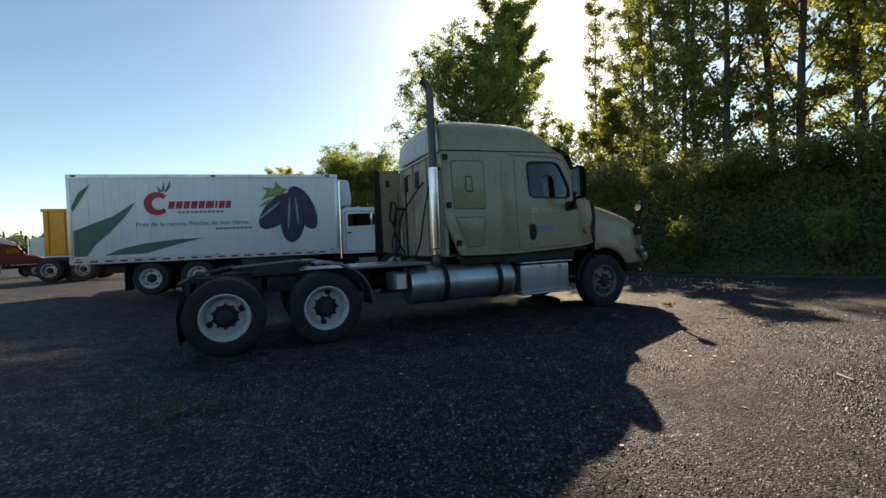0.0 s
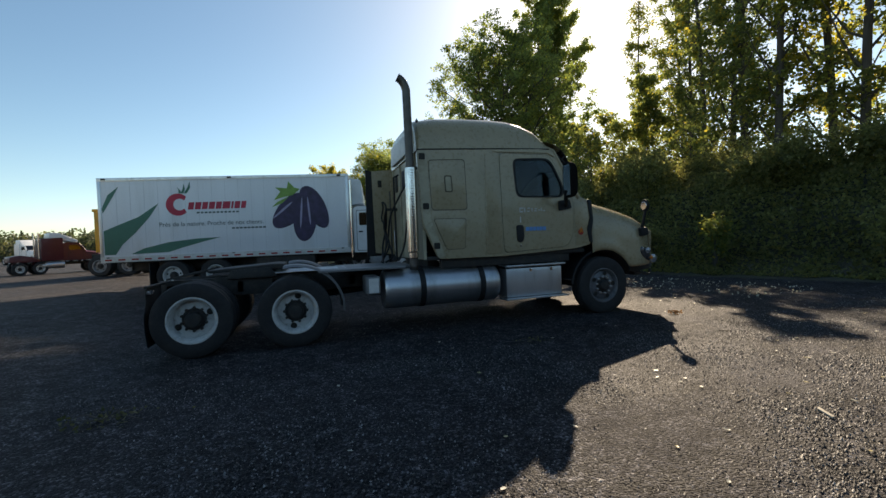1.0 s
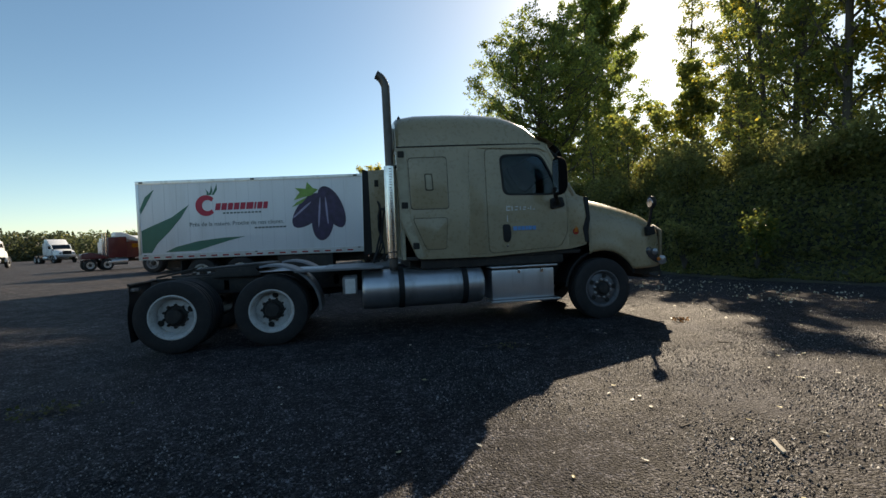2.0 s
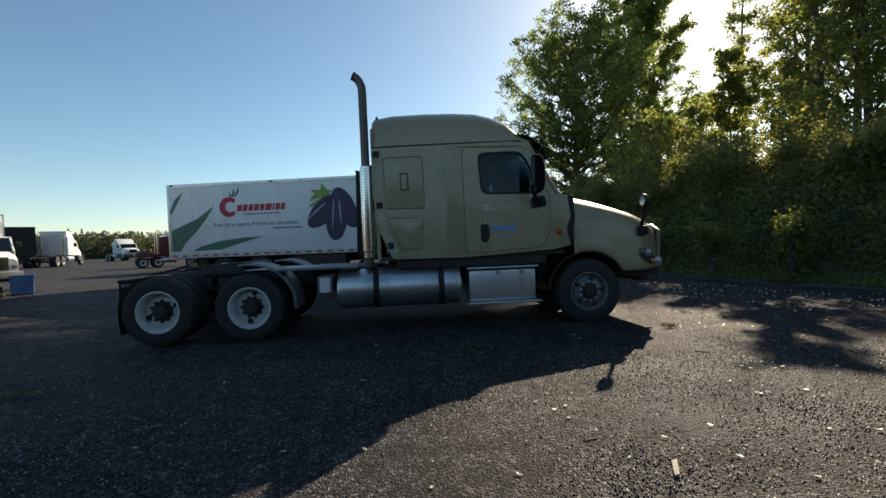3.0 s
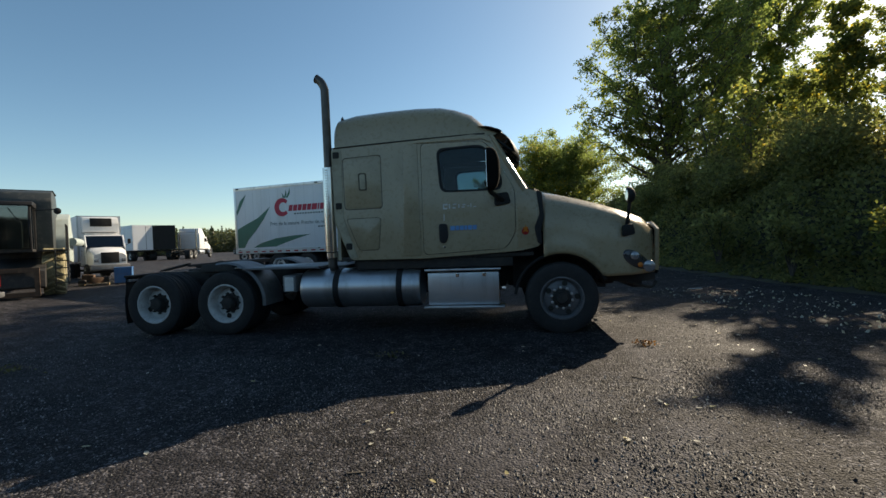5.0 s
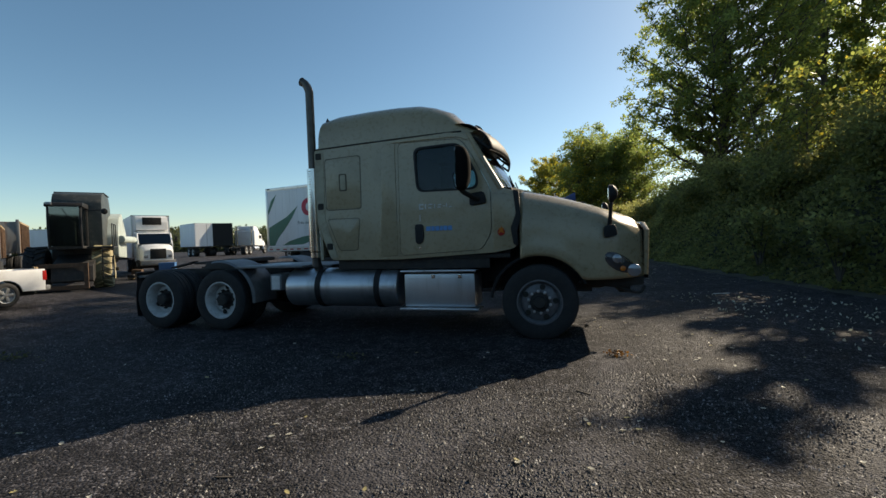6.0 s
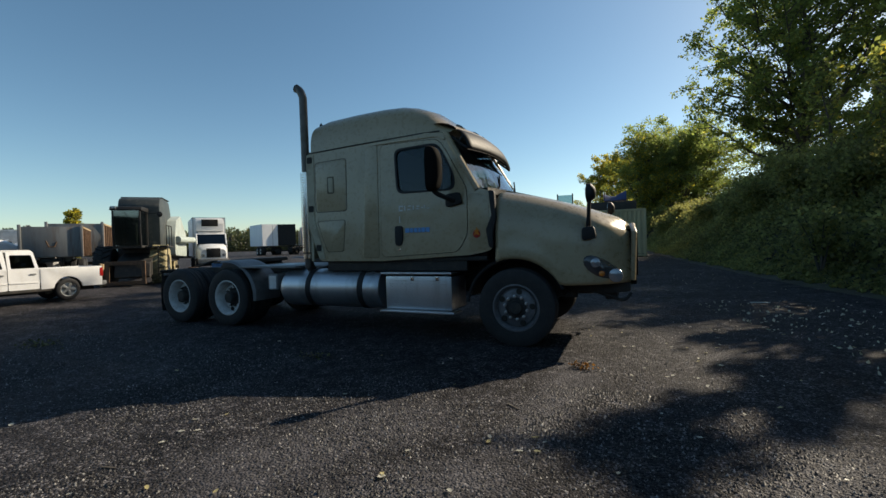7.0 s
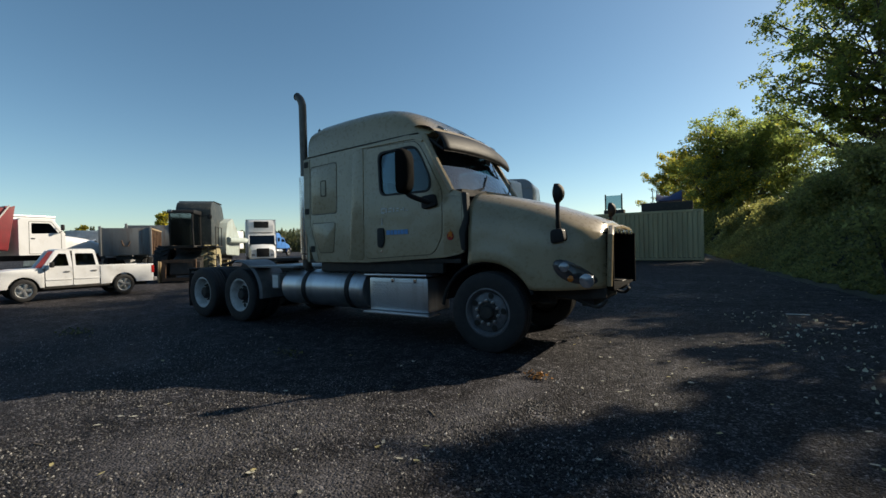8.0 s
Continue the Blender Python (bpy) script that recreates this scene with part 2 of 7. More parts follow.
BROWN_WOOD = surface("weathered_board", (0.3, 0.22, 0.13), 0.8, var=0.3, scale=4, fine=40, dirt=(0.12, 0.09, 0.06), amount=0.5, streak=True, bump=0.3)
BEIGE_CONT = surface("beige_container_paint", (0.41, 0.35, 0.205), 0.55, var=0.12, scale=1.5, fine=30, dirt=(0.25, 0.17, 0.09), amount=0.5, streak=True)
SILVER = surface("dented_silver_sheet", (0.4, 0.42, 0.44), 0.4, metal=0.6, var=0.2, scale=3, dirt=(0.2, 0.18, 0.16), amount=0.5)
DARK_BLUE = surface("dark_blue_tarpaulin", (0.02, 0.04, 0.12), 0.6, var=0.3, scale=5, bump=0.3)
CLOTH = surface("grey_seat_cloth", (0.09, 0.09, 0.1), 0.9, var=0.2, scale=10, fine=120, bump=0.4)
BARK = surface("grey_brown_bark", (0.09, 0.075, 0.06), 0.9, var=0.4, scale=5, fine=40, dirt=(0.04, 0.035, 0.028), amount=0.6, bump=0.6, streak=True)
BLOCKER_DARK = surface("sky_blocker_dark", (0.035, 0.037, 0.033), 0.85, var=0.4, scale=2, fine=20, dirt=(0.02, 0.024, 0.014), amount=0.6, bump=0.5, streak=True)
EARTH = surface("dark_bank_soil", (0.05, 0.045, 0.03), 0.95, var=0.4, scale=1.5, fine=20, dirt=(0.05, 0.065, 0.02), amount=0.7, bump=0.8)
STICK = surface("pale_split_wood", (0.42, 0.38, 0.31), 0.8, var=0.25, scale=8, fine=60, bump=0.3)
PAPER = surface("pale_litter", (0.7, 0.69, 0.66), 0.8, var=0.1, scale=12, bump=0.2)
HEADLAMP = surface("smoky_headlamp_plastic", (0.05, 0.05, 0.055), 0.12, var=0.2, scale=8, bump=0.0, coat=0.6)
LAMP_CLEAR = surface("clear_lamp_lens", (0.3, 0.31, 0.33), 0.15, metal=0.5, var=0.1, scale=10, bump=0.0, coat=0.5)
AMBER = surface("amber_lens", (0.6, 0.16, 0.02), 0.2, var=0.1, scale=10, bump=0.0)
TAIL_RED = surface("red_lens", (0.4, 0.02, 0.02), 0.2, var=0.1, scale=10, bump=0.0)
INK_GREEN = surface("green_print", (0.03, 0.16, 0.11), 0.5, var=0.1, scale=3, bump=0.0)
INK_LEAF = surface("leaf_green_print", (0.16, 0.32, 0.06), 0.5, var=0.25, scale=6, bump=0.0)
INK_RED = surface("red_print", (0.5, 0.015, 0.05), 0.5, var=0.08, scale=3, bump=0.0)
INK_DARK = surface("dark_green_grey_print", (0.06, 0.1, 0.1), 0.5, var=0.1, scale=3, bump=0.0)
INK_PURPLE = surface("dark_purple_print", (0.03, 0.018, 0.06), 0.5, var=0.5, scale=5, bump=0.0)
INK_LILAC = surface("lilac_highlight_print", (0.3, 0.27, 0.4), 0.5, var=0.2, scale=5, bump=0.0)
INK_BLUE = surface("light_blue_print", (0.08, 0.3, 0.6), 0.5, var=0.1, scale=9, bump=0.0)
INK_WHITE = surface("white_marker", (0.7, 0.7, 0.68), 0.6, var=0.1, scale=9, bump=0.0)
GLASS = glass("cab_glass", (0.42, 0.54, 0.57), -0.02)
DUSTY_GLASS = glass("dusty_cab_glass", (0.5, 0.55, 0.52), 0.1)
DARK_GLASS = glass("dark_window_glass", (0.1, 0.12, 0.13), 0.0)
SHADED_GLASS = glass("shaded_window_glass", (0.06, 0.07, 0.075), -0.12)
SCREEN_GLASS = glass("windscreen_glass", (0.42, 0.6, 0.62), 0.08, 0.5)
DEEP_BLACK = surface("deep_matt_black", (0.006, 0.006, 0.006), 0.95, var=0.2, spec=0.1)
GRASS = foliage("bank_grass", (0.07, 0.085, 0.02), (0.2, 0.2, 0.07), 0.45, (0.3, 0.26, 0.12), 0.2)
MIRROR = surface("mirror_glass", (0.85, 0.87, 0.9), 0.05, metal=1.0, var=0.02, bump=0.0)
LEAF_POPLAR = foliage("poplar_leaves", (0.11, 0.135, 0.045), (0.27, 0.3, 0.1), 0.74, (0.46, 0.36, 0.07), 0.12)
LEAF_YELLOW = foliage("yellowing_leaves", (0.16, 0.17, 0.045), (0.34, 0.32, 0.08), 0.72, (0.5, 0.4, 0.06), 0.35)
LEAF_TREE = foliage("broad_green_leaves", (0.11, 0.15, 0.05), (0.26, 0.31, 0.1), 0.74, (0.36, 0.33, 0.06), 0.1)
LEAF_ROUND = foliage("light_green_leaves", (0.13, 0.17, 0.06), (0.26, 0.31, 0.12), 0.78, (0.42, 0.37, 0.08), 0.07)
LEAF_SHRUB = foliage("shrub_leaves", (0.14, 0.145, 0.065), (0.34, 0.335, 0.14), 0.72, (0.34, 0.28, 0.1), 0.08)
LEAF_FAR = foliage("far_wood_leaves", (0.055, 0.07, 0.045), (0.12, 0.14, 0.08), 0.5, (0.2, 0.18, 0.07), 0.1)
LEAF_BARE = foliage("thin_grey_twigs", (0.12, 0.11, 0.11), (0.2, 0.19, 0.18), 0.2)
LEAF_FALLEN = foliage("fallen_yellow_leaf", (0.4, 0.3, 0.08), (0.62, 0.56, 0.33), 0.25)
LEAF_ORANGE = foliage("orange_dry_leaf", (0.2, 0.09, 0.03), (0.42, 0.2, 0.06), 0.3)
# dry leaves, paled to near white so the colour carries glint and backlight
LEAF_PALE = foliage("glint_pale_leaf", (0.55, 0.53, 0.46), (0.8, 0.78, 0.7), 0.4)
WEED = foliage("dry_grass_blades", (0.06, 0.07, 0.02), (0.2, 0.19, 0.09), 0.4)
YARD = yard_material()


def grit_material():
    """Crushed stone, each piece of its own grey."""
    m, n, l, p = shader("crushed_stone")
    rnd = n.new("ShaderNodeNewGeometry").outputs["Random Per Island"]
    l.new(ramp_node(n, l, rnd, [(0.0, (0.006, 0.006, 0.007)), (0.5, (0.02, 0.0193, 0.02)), (0.7, (0.05, 0.048, 0.047)), (0.88, (0.13, 0.126, 0.122)), (1.0, (0.34, 0.33, 0.32))]), p.inputs["Base Color"])
    p.inputs["Roughness"].default_value = 0.6
    return m


GRIT = grit_material()


# ---- shaping tools ----
def thing(name, label, category, m=None, group="", kind=""):
    ob = new(name)
    ob.matrix_basis = m or Matrix()
    return tagged(ob, label, category, group, kind)


def finish(bm, sharp=0.6):
    bmesh.ops.recalc_face_normals(bm, faces=bm.faces)
    for f in bm.faces:
        f.smooth = True
    for e in bm.edges:
        if len(e.link_faces) == 2 and e.calc_face_angle(0) > sharp:
            e.smooth = False


def mesh_of(name, bm, material, sharp=0.6):
    finish(bm, sharp)
    me = bpy.data.meshes.new(name)
    bm.to_mesh(me)
    bm.free()
    me.materials.append(material)
    return me


def part(name, bm, material, parent, label="", m=None):
    """Links a bmesh, or a mesh made before, as one object under a thing or a part."""
    me = bm if isinstance(bm, bpy.types.Mesh) else mesh_of(name, bm, material)
    ob = new(name, me)
    ob.parent = parent
    if m is not None:
        ob.matrix_basis = m
    return tagged(ob, label)


def soften(bm, width, segments=2, angle=0.5):
    edges = [e for e in bm.edges if len(e.link_faces) == 2 and e.calc_face_angle(0) > angle]
    if width and edges:
        bmesh.ops.bevel(bm, geom=edges, offset=width, segments=segments, profile=0.6, affect="EDGES", clamp_overlap=True)
    return bm


def solid(verts, faces, bevel=0.0, bm=None):
    own = bmesh.new()
    vs = [own.verts.new(v) for v in verts]
    for f in faces:
        own.faces.new([vs[i] for i in f])
    bmesh.ops.recalc_face_normals(own, faces=own.faces)
    soften(own, bevel)
    return join(bm, own)


def join(bm, other):
    if bm is None:
        return other
    me = bpy.data.meshes.new("swap")
    other.to_mesh(me)
    other.free()
    bm.from_mesh(me)
    bpy.data.meshes.remove(me)
    return bm


def block(x0, x1, y0, y1, z0, z1, bevel=0.01, bm=None):
    v = [(x, y, z) for x in (x0, x1) for y in (y0, y1) for z in (z0, z1)]
    return solid(v, [(0, 1, 3, 2), (4, 6, 7, 5), (0, 4, 5, 1), (2, 3, 7, 6), (0, 2, 6, 4), (1, 5, 7, 3)], bevel, bm)


def slab(outline, y0, y1, bevel=0.0, bm=None, shear=None):
    """A plate from an outline in x and z, between y0 and y1. shear(x, z) moves it in y."""
    s = shear or (lambda x, z: 0.0)
    k = len(outline)
    v = [(x, y0 + s(x, z), z) for x, z in outline] + [(x, y1 + s(x, z), z) for x, z in outline]
    f = [tuple(range(k)), tuple(range(2 * k - 1, k - 1, -1))] + [(i, (i + 1) % k, k + (i + 1) % k, k + i) for i in range(k)]
    return solid(v, f, bevel, bm)


def plate(outer, holes, y0, y1, shear=None, bm=None):
    """A plate with openings, from outlines in x and z, between y0 and y1."""
    s = shear or (lambda x, z: 0.0)
    own = bmesh.new()
    loops = []
    for outline in (outer, *holes):
        loops.append([own.verts.new((x, y0, z)) for x, z in outline])
    edges = [own.edges.new((lp[i], lp[(i + 1) % len(lp)])) for lp in loops for i in range(len(lp))]
    bmesh.ops.triangle_fill(own, use_beauty=True, use_dissolve=False, edges=edges, normal=(0, -1, 0))
    faces = list(own.faces)
    twin = {v: own.verts.new((v.co.x, y1, v.co.z)) for v in list(own.verts)}
    for f in faces:
        own.faces.new([twin[v] for v in reversed(f.verts)])
    for lp in loops:
        for i in range(len(lp)):
            a, b = lp[i], lp[(i + 1) % len(lp)]
            own.faces.new((a, b, twin[b], twin[a]))
    for v in own.verts:
        v.co.y += s(v.co.x, v.co.z)
    return join(bm, own)


def rounded(outline, r, n=4):
    """The outline with its corners rounded by about r."""
    out, k = [], len(outline)
    for i in range(k):
        p, a, b = Vector(outline[i]), Vector(outline[i - 1]), Vector(outline[(i + 1) % k])
        ra, rb = min(r, (a - p).length * 0.45), min(r, (b - p).length * 0.45)
        s, e = p + (a - p).normalized() * ra, p + (b - p).normalized() * rb
        for j in range(n + 1):
            t = j / n
            out.append(tuple(s * (1 - t) ** 2 + p * 2 * t * (1 - t) + e * t * t))
    return out


def loft(rings, closed=True, caps=True, bm=None):
    own = bmesh.new()
    vs = [[own.verts.new(v) for v in ring] for ring in rings]
    k = len(rings[0])
    for a, b in zip(vs, vs[1:]):
        for i in range(k if closed else k - 1):
            own.faces.new((a[i], a[(i + 1) % k], b[(i + 1) % k], b[i]))
    if caps and closed:
        own.faces.new(vs[0]), own.faces.new(list(reversed(vs[-1])))
    return join(bm, own)


def tube(points, radius, n=8, bm=None, caps=True):
    """A round bar or pipe along points. radius: one, or one for each point."""
    pts = [Vector(p) for p in points]
    rad = radius if isinstance(radius, (list, tuple)) else [radius] * len(pts)
    rings, side = [], None
    for i, p in enumerate(pts):
        way = (pts[min(i + 1, len(pts) - 1)] - pts[max(i - 1, 0)]).normalized()
        if side is None:
            side = way.orthogonal().normalized()
        side = (side - way * side.dot(way)).normalized()
        up = way.cross(side)
        rings.append([p + (side * math.cos(a) + up * math.sin(a)) * rad[i] for a in (2 * math.pi * j / n for j in range(n))])
    return loft(rings, True, caps, bm)


def lathe(profile, n=32, centre=(0, 0, 0), axis="y", bm=None):
    """Turned shape: profile of (radius, along), round the axis."""
    rings = []
    for r, a in profile:
        ring = []
        for j in range(n):
            c, s = math.cos(2 * math.pi * j / n) * max(r, 1e-4), math.sin(2 * math.pi * j / n) * max(r, 1e-4)
            v = {"y": (c, a, s), "x": (a, c, s), "z": (c, s, a)}[axis]
            ring.append((v[0] + centre[0], v[1] + centre[1], v[2] + centre[2]))
        rings.append(ring)
    own = loft(rings, True, False)
    for end, ring in ((profile[0], 0), (profile[-1], len(rings) - 1)):
        if end[0] <= 0.06:
            own.verts.ensure_lookup_table()
            own.faces.new([own.verts[ring * n + j] for j in range(n)])
    return join(bm, own)


def smooth_path(points, n=6):
    out = []
    pts = [Vector(p) for p in points]
    for i in range(len(pts) - 1):
        a, b, c, d = pts[max(i - 1, 0)], pts[i], pts[i + 1], pts[min(i + 2, len(pts) - 1)]
        for j in range(n):
            t = j / n
            out.append(0.5 * (2 * b + (c - a) * t + (2 * a - 5 * b + 4 * c - d) * t * t + (3 * b - 3 * c + d - a) * t ** 3))
    return out + [pts[-1]]


def step(a, b, x):
    t = min(1.0, max(0.0, (x - a) / (b - a)))
    return t * t * (3 - 2 * t)


def ground_z(x, y):
    """The yard: level round the tractor, rising a little towards its far side."""
    s = max(0.0, -(x + 1.5)) + 0.45 * max(0.0, y - 4.0)
    return 0.5 * (1 - math.exp(-s / 7.0))


MESHES = {}


def once(key, make):
    if key not in MESHES:
        MESHES[key] = make()
    return MESHES[key]


def tyre_mesh(r, w, rim_r, material):
    def make():
        h = w / 2
        prof = [(rim_r, -h * 0.78), (rim_r + 0.02, -h * 0.96), (rim_r + (r - rim_r) * 0.5, -h * 1.02), (r - 0.045, -h * 0.97), (r - 0.012, -h * 0.86)]
        for g in (-0.5, 0.0, 0.5):
            prof += [(r, h * (g - 0.13)), (r - 0.012, h * (g - 0.1)), (r - 0.012, h * (g + 0.1)), (r, h * (g + 0.13))]
        prof += [(r - 0.012, h * 0.86), (r - 0.045, h * 0.97), (rim_r + (r - rim_r) * 0.5, h * 1.02), (rim_r + 0.02, h * 0.96), (rim_r, h * 0.78)]
        bm = lathe(prof, 44)
        return mesh_of("wheel", bm, material)
    return once(("tyre", r, w, rim_r, material.name), make)


def rim_mesh(r, w, dish, material, holes=5):
    """Steel disc wheel seen from its outside at -y. dish: how deep the disc lies behind the flange."""
    def make():
        h = w / 2
        bm = lathe([(r + 0.012, -h * 0.82), (r + 0.014, -h * 0.9), (r - 0.005, -h * 0.92), (r - 0.02, -h * 0.8), (r - 0.045, -h * 0.45), (r - 0.05, -h * 0.8 + dish),
                    (r * 0.72, -h * 0.92 + dish), (r * 0.5, -h * 0.98 + dish), (r * 0.5, -h * 0.9 + dish), (r * 0.4, -h * 0.9 + dish), (0.0, -h * 0.9 + dish)], 40)
        return mesh_of("rim", bm, material)
    return once(("rim", r, w, dish, material.name, holes), make)


def hole_mesh(size):
    return once(("hole", size), lambda: mesh_of("vent_hole", lathe([(size, -0.004), (size * 0.9, -0.007), (0, -0.0075)], 12), SEAM))


def hub_mesh(r, depth, material):
    return once(("hub", r, depth, material.name), lambda: mesh_of("hub", lathe([(r * 1.35, 0.0), (r * 1.35, -0.012), (r * 0.95, -0.02), (r * 0.9, -depth), (r * 0.75, -depth - 0.02), (0, -depth - 0.025)], 24), material))


def stud_mesh(material):
    return once(("stud", material.name), lambda: mesh_of("wheel_nut", lathe([(0.021, 0.0), (0.021, -0.035), (0.012, -0.037), (0.012, -0.06), (0, -0.061)], 6), material))


def tread_lugs(tyre, r, w, count, material):
    """Slanted lugs of a tractor tyre, in two rows."""
    for side in (-1, 1):
        lug = once(("lug", r, w, side, material.name), lambda: mesh_of("lug", block(-0.035, 0.035, 0.0, side * w * 0.525, r - 0.03, r + 0.055, 0.012), material))
        for j in range(count):
            part("lug", lug, None, tyre, "", Matrix.Rotation(2 * math.pi * j / count + side * 0.08, 4, 'Y') @ Matrix.Rotation(side * 0.5, 4, 'Z'))


def wheel(parent, x, y, z, r=0.51, w=0.28, rim_r=0.3, dish=0.03, rim=None, tyre=None, hub=None, hub_r=0.11, hub_depth=0.09, holes=5, hole=0.035, turn=0.0, far_side=False, studs=0, nut=None):
    """One wheel whose outer face looks to -y, or to +y on the far side."""
    ob = part("wheel", tyre_mesh(r, w, rim_r, tyre or RUBBER), None, parent, "", pose(x, y, z, 0, turn, 180 if far_side else 0))
    part("rim", rim_mesh(rim_r, w, dish, rim or STEEL_RIM, holes), None, ob)
    for j in range(holes):
        a = 2 * math.pi * (j + 0.25) / holes
        part("vent_hole", hole_mesh(hole), None, ob, "", Matrix.Translation((math.cos(a) * rim_r * 0.72, -w * 0.46 + dish - 0.008, math.sin(a) * rim_r * 0.72)))
    part("hub", hub_mesh(hub_r, hub_depth, hub or CHASSIS), None, ob, "", Matrix.Translation((0, -w * 0.45 + dish, 0)))
    for j in range(studs):
        a = 2 * math.pi * j / studs
        part("wheel_nut", stud_mesh(nut or hub or CHASSIS), None, ob, "", Matrix.Translation((math.cos(a) * hub_r * (1.5 if nut else 1.38), -w * 0.45 + dish - 0.004, math.sin(a) * hub_r * (1.5 if nut else 1.38))))
    return ob


def bar_mark(parent, name, material, x0, x1, z0, z1, y, label="", slant=0.0):
    return part(name, slab([(x0, z0), (x1, z0), (x1 + slant, z1), (x0 + slant, z1)], y, y + 0.003), material, parent, label)


def fast_mesh(name, verts, faces_per, material):
    """A mesh of many alike small faces: verts in blocks, faces_per lists of indices within a block."""
    verts = np.asarray(verts, dtype=np.float32)
    blocks, per = verts.shape[0], verts.shape[1]
    k = len(faces_per[0])
    loops = (np.arange(blocks)[:, None, None] * per + np.array(faces_per)[None]).reshape(-1)
    me = bpy.data.meshes.new(name)
    me.vertices.add(blocks * per)
    me.vertices.foreach_set("co", verts.reshape(-1))
    me.loops.add(len(loops))
    me.loops.foreach_set("vertex_index", loops.astype(np.int32))
    count = len(loops) // k
    me.polygons.add(count)
    me.polygons.foreach_set("loop_start", np.arange(0, len(loops), k, dtype=np.int32))
    me.update(calc_edges=True)
    me.validate()
    me.materials.append(material)
    return me


def leaf_cloud(name, centres, size, material, rng, droop=0.3, long=1.3):
    """Small folded leaves, one at each centre."""
    c = np.asarray(centres, dtype=np.float32)
    k = len(c)
    a = rng.normal(size=(k, 3))
    a[:, 2] -= droop
    a /= np.linalg.norm(a, axis=1)[:, None]
    b = np.cross(a, rng.normal(size=(k, 3)))
    b /= np.linalg.norm(b, axis=1)[:, None]
    n = np.cross(a, b)
    s = (size * rng.uniform(0.6, 1.3, k))[:, None]
    verts = np.stack([c - a * s * 0.5 * long, c + b * s * 0.42 + n * s * 0.12, c + a * s * 0.5 * long, c - b * s * 0.42 + n * s * 0.12], 1)
    return fast_mesh(name, verts, [[0, 1, 2], [0, 2, 3]], material)

# ---- ground ----
def make_ground():
    xs = np.unique(np.concatenate([np.linspace(-2000, -200, 8), np.linspace(-200, -40, 12), np.linspace(-40, -10, 16), np.linspace(-10, 20, 61), np.linspace(20, 60, 12), np.linspace(60, 2000, 10)]))
    ys = np.unique(np.concatenate([np.linspace(-2000, -60, 8), np.linspace(-60, -10, 10), np.linspace(-10, 12, 45), np.linspace(12, 60, 20), np.linspace(60, 300, 10), np.linspace(300, 2000, 6)]))
    verts, faces = [], []
    for y in ys:
        for x in xs:
            near = math.exp(-((x - 5) ** 2 + y * y) / 900)
            verts.append((x, y, ground_z(x, y) + near * 0.016 * noise.noise(Vector((x * 0.6, y * 0.6, 0)))))
    w = len(xs)
    for j in range(len(ys) - 1):
        for i in range(w - 1):
            faces.append((j * w + i, j * w + i + 1, (j + 1) * w + i + 1, (j + 1) * w + i))
    me = bpy.data.meshes.new("ground")
    me.from_pydata(verts, [], faces)
    for p in me.polygons:
        p.use_smooth = True
    me.materials.append(YARD)
    return tagged(new("ground", me), "dark worn asphalt yard with loose grit", "ground", "", "structure")


make_ground()
rng = np.random.default_rng(7)


def grit():
    """Loose sharp stones, most of them where the viewer passes."""
    k = 240000
    x = np.concatenate([rng.uniform(-1.5, 11.5, k), rng.uniform(-2.0, 13.0, 40000)])
    y = np.concatenate([rng.uniform(-5.9, -1.2, k), rng.uniform(-1.2, 5.0, 40000)])
    heap = np.array([noise.noise(Vector((a * 1.1, b * 1.6, 3.0))) + 0.5 * noise.noise(Vector((a * 4.0, b * 4.0, 8.0))) for a, b in zip(x, y)])
    keep = heap > rng.uniform(-0.75, 0.55, len(x))
    x, y = x[keep], y[keep]
    k = len(x)
    s = 0.0035 + 0.009 * rng.uniform(0, 1, k) ** 1.8 + (rng.uniform(size=k) > 0.993) * 0.007
    a = rng.uniform(0, 6.283, k)
    v = np.zeros((k, 4, 3))
    for j in range(3):
        q = a + j * 2.094 + rng.uniform(-0.5, 0.5, k)
        v[:, j, 0], v[:, j, 1] = np.cos(q) * s, np.sin(q) * s
        v[:, j, 2] = -0.25 * s
    v[:, 3, :2] = rng.normal(size=(k, 2)) * s[:, None] * 0.3
    v[:, 3, 2] = s * rng.uniform(0.7, 1.3, k)
    v[:, :, 0] += x[:, None]
    v[:, :, 1] += y[:, None]
    me = fast_mesh("gravel", v, [[0, 1, 3], [1, 2, 3], [2, 0, 3]], GRIT)
    tagged(new("gravel", me), "loose grey grit and small stones on the asphalt", "gravel", "", "stuff")


grit()

# ---- earth bank, undergrowth and trees ----
BANK = [(17.5, -9.0), (15.6, -3.5), (13.9, 0.6), (12.4, 4.0), (11.3, 7.5), (10.5, 11.0), (9.8, 15.0), (9.2, 19.5), (8.6, 24.0), (8.2, 28.5), (7.3, 32.5), (4.6, 35.0)]


def bank_at(t):
    i = min(len(BANK) - 2, max(0, int(t * (len(BANK) - 1))))
    f = t * (len(BANK) - 1) - i
    a, b = Vector(BANK[i]), Vector(BANK[i + 1])
    way = (b - a).normalized()
    return a.lerp(b, f), Vector((way.y, -way.x))


def bank_height(t, s):
    """s metres in from the foot."""
    top = 3.0 - 0.6 * step(0.52, 0.73, t)
    return top * step(-0.3, 4.2, s) * (1 - 0.35 * step(7, 13, s))


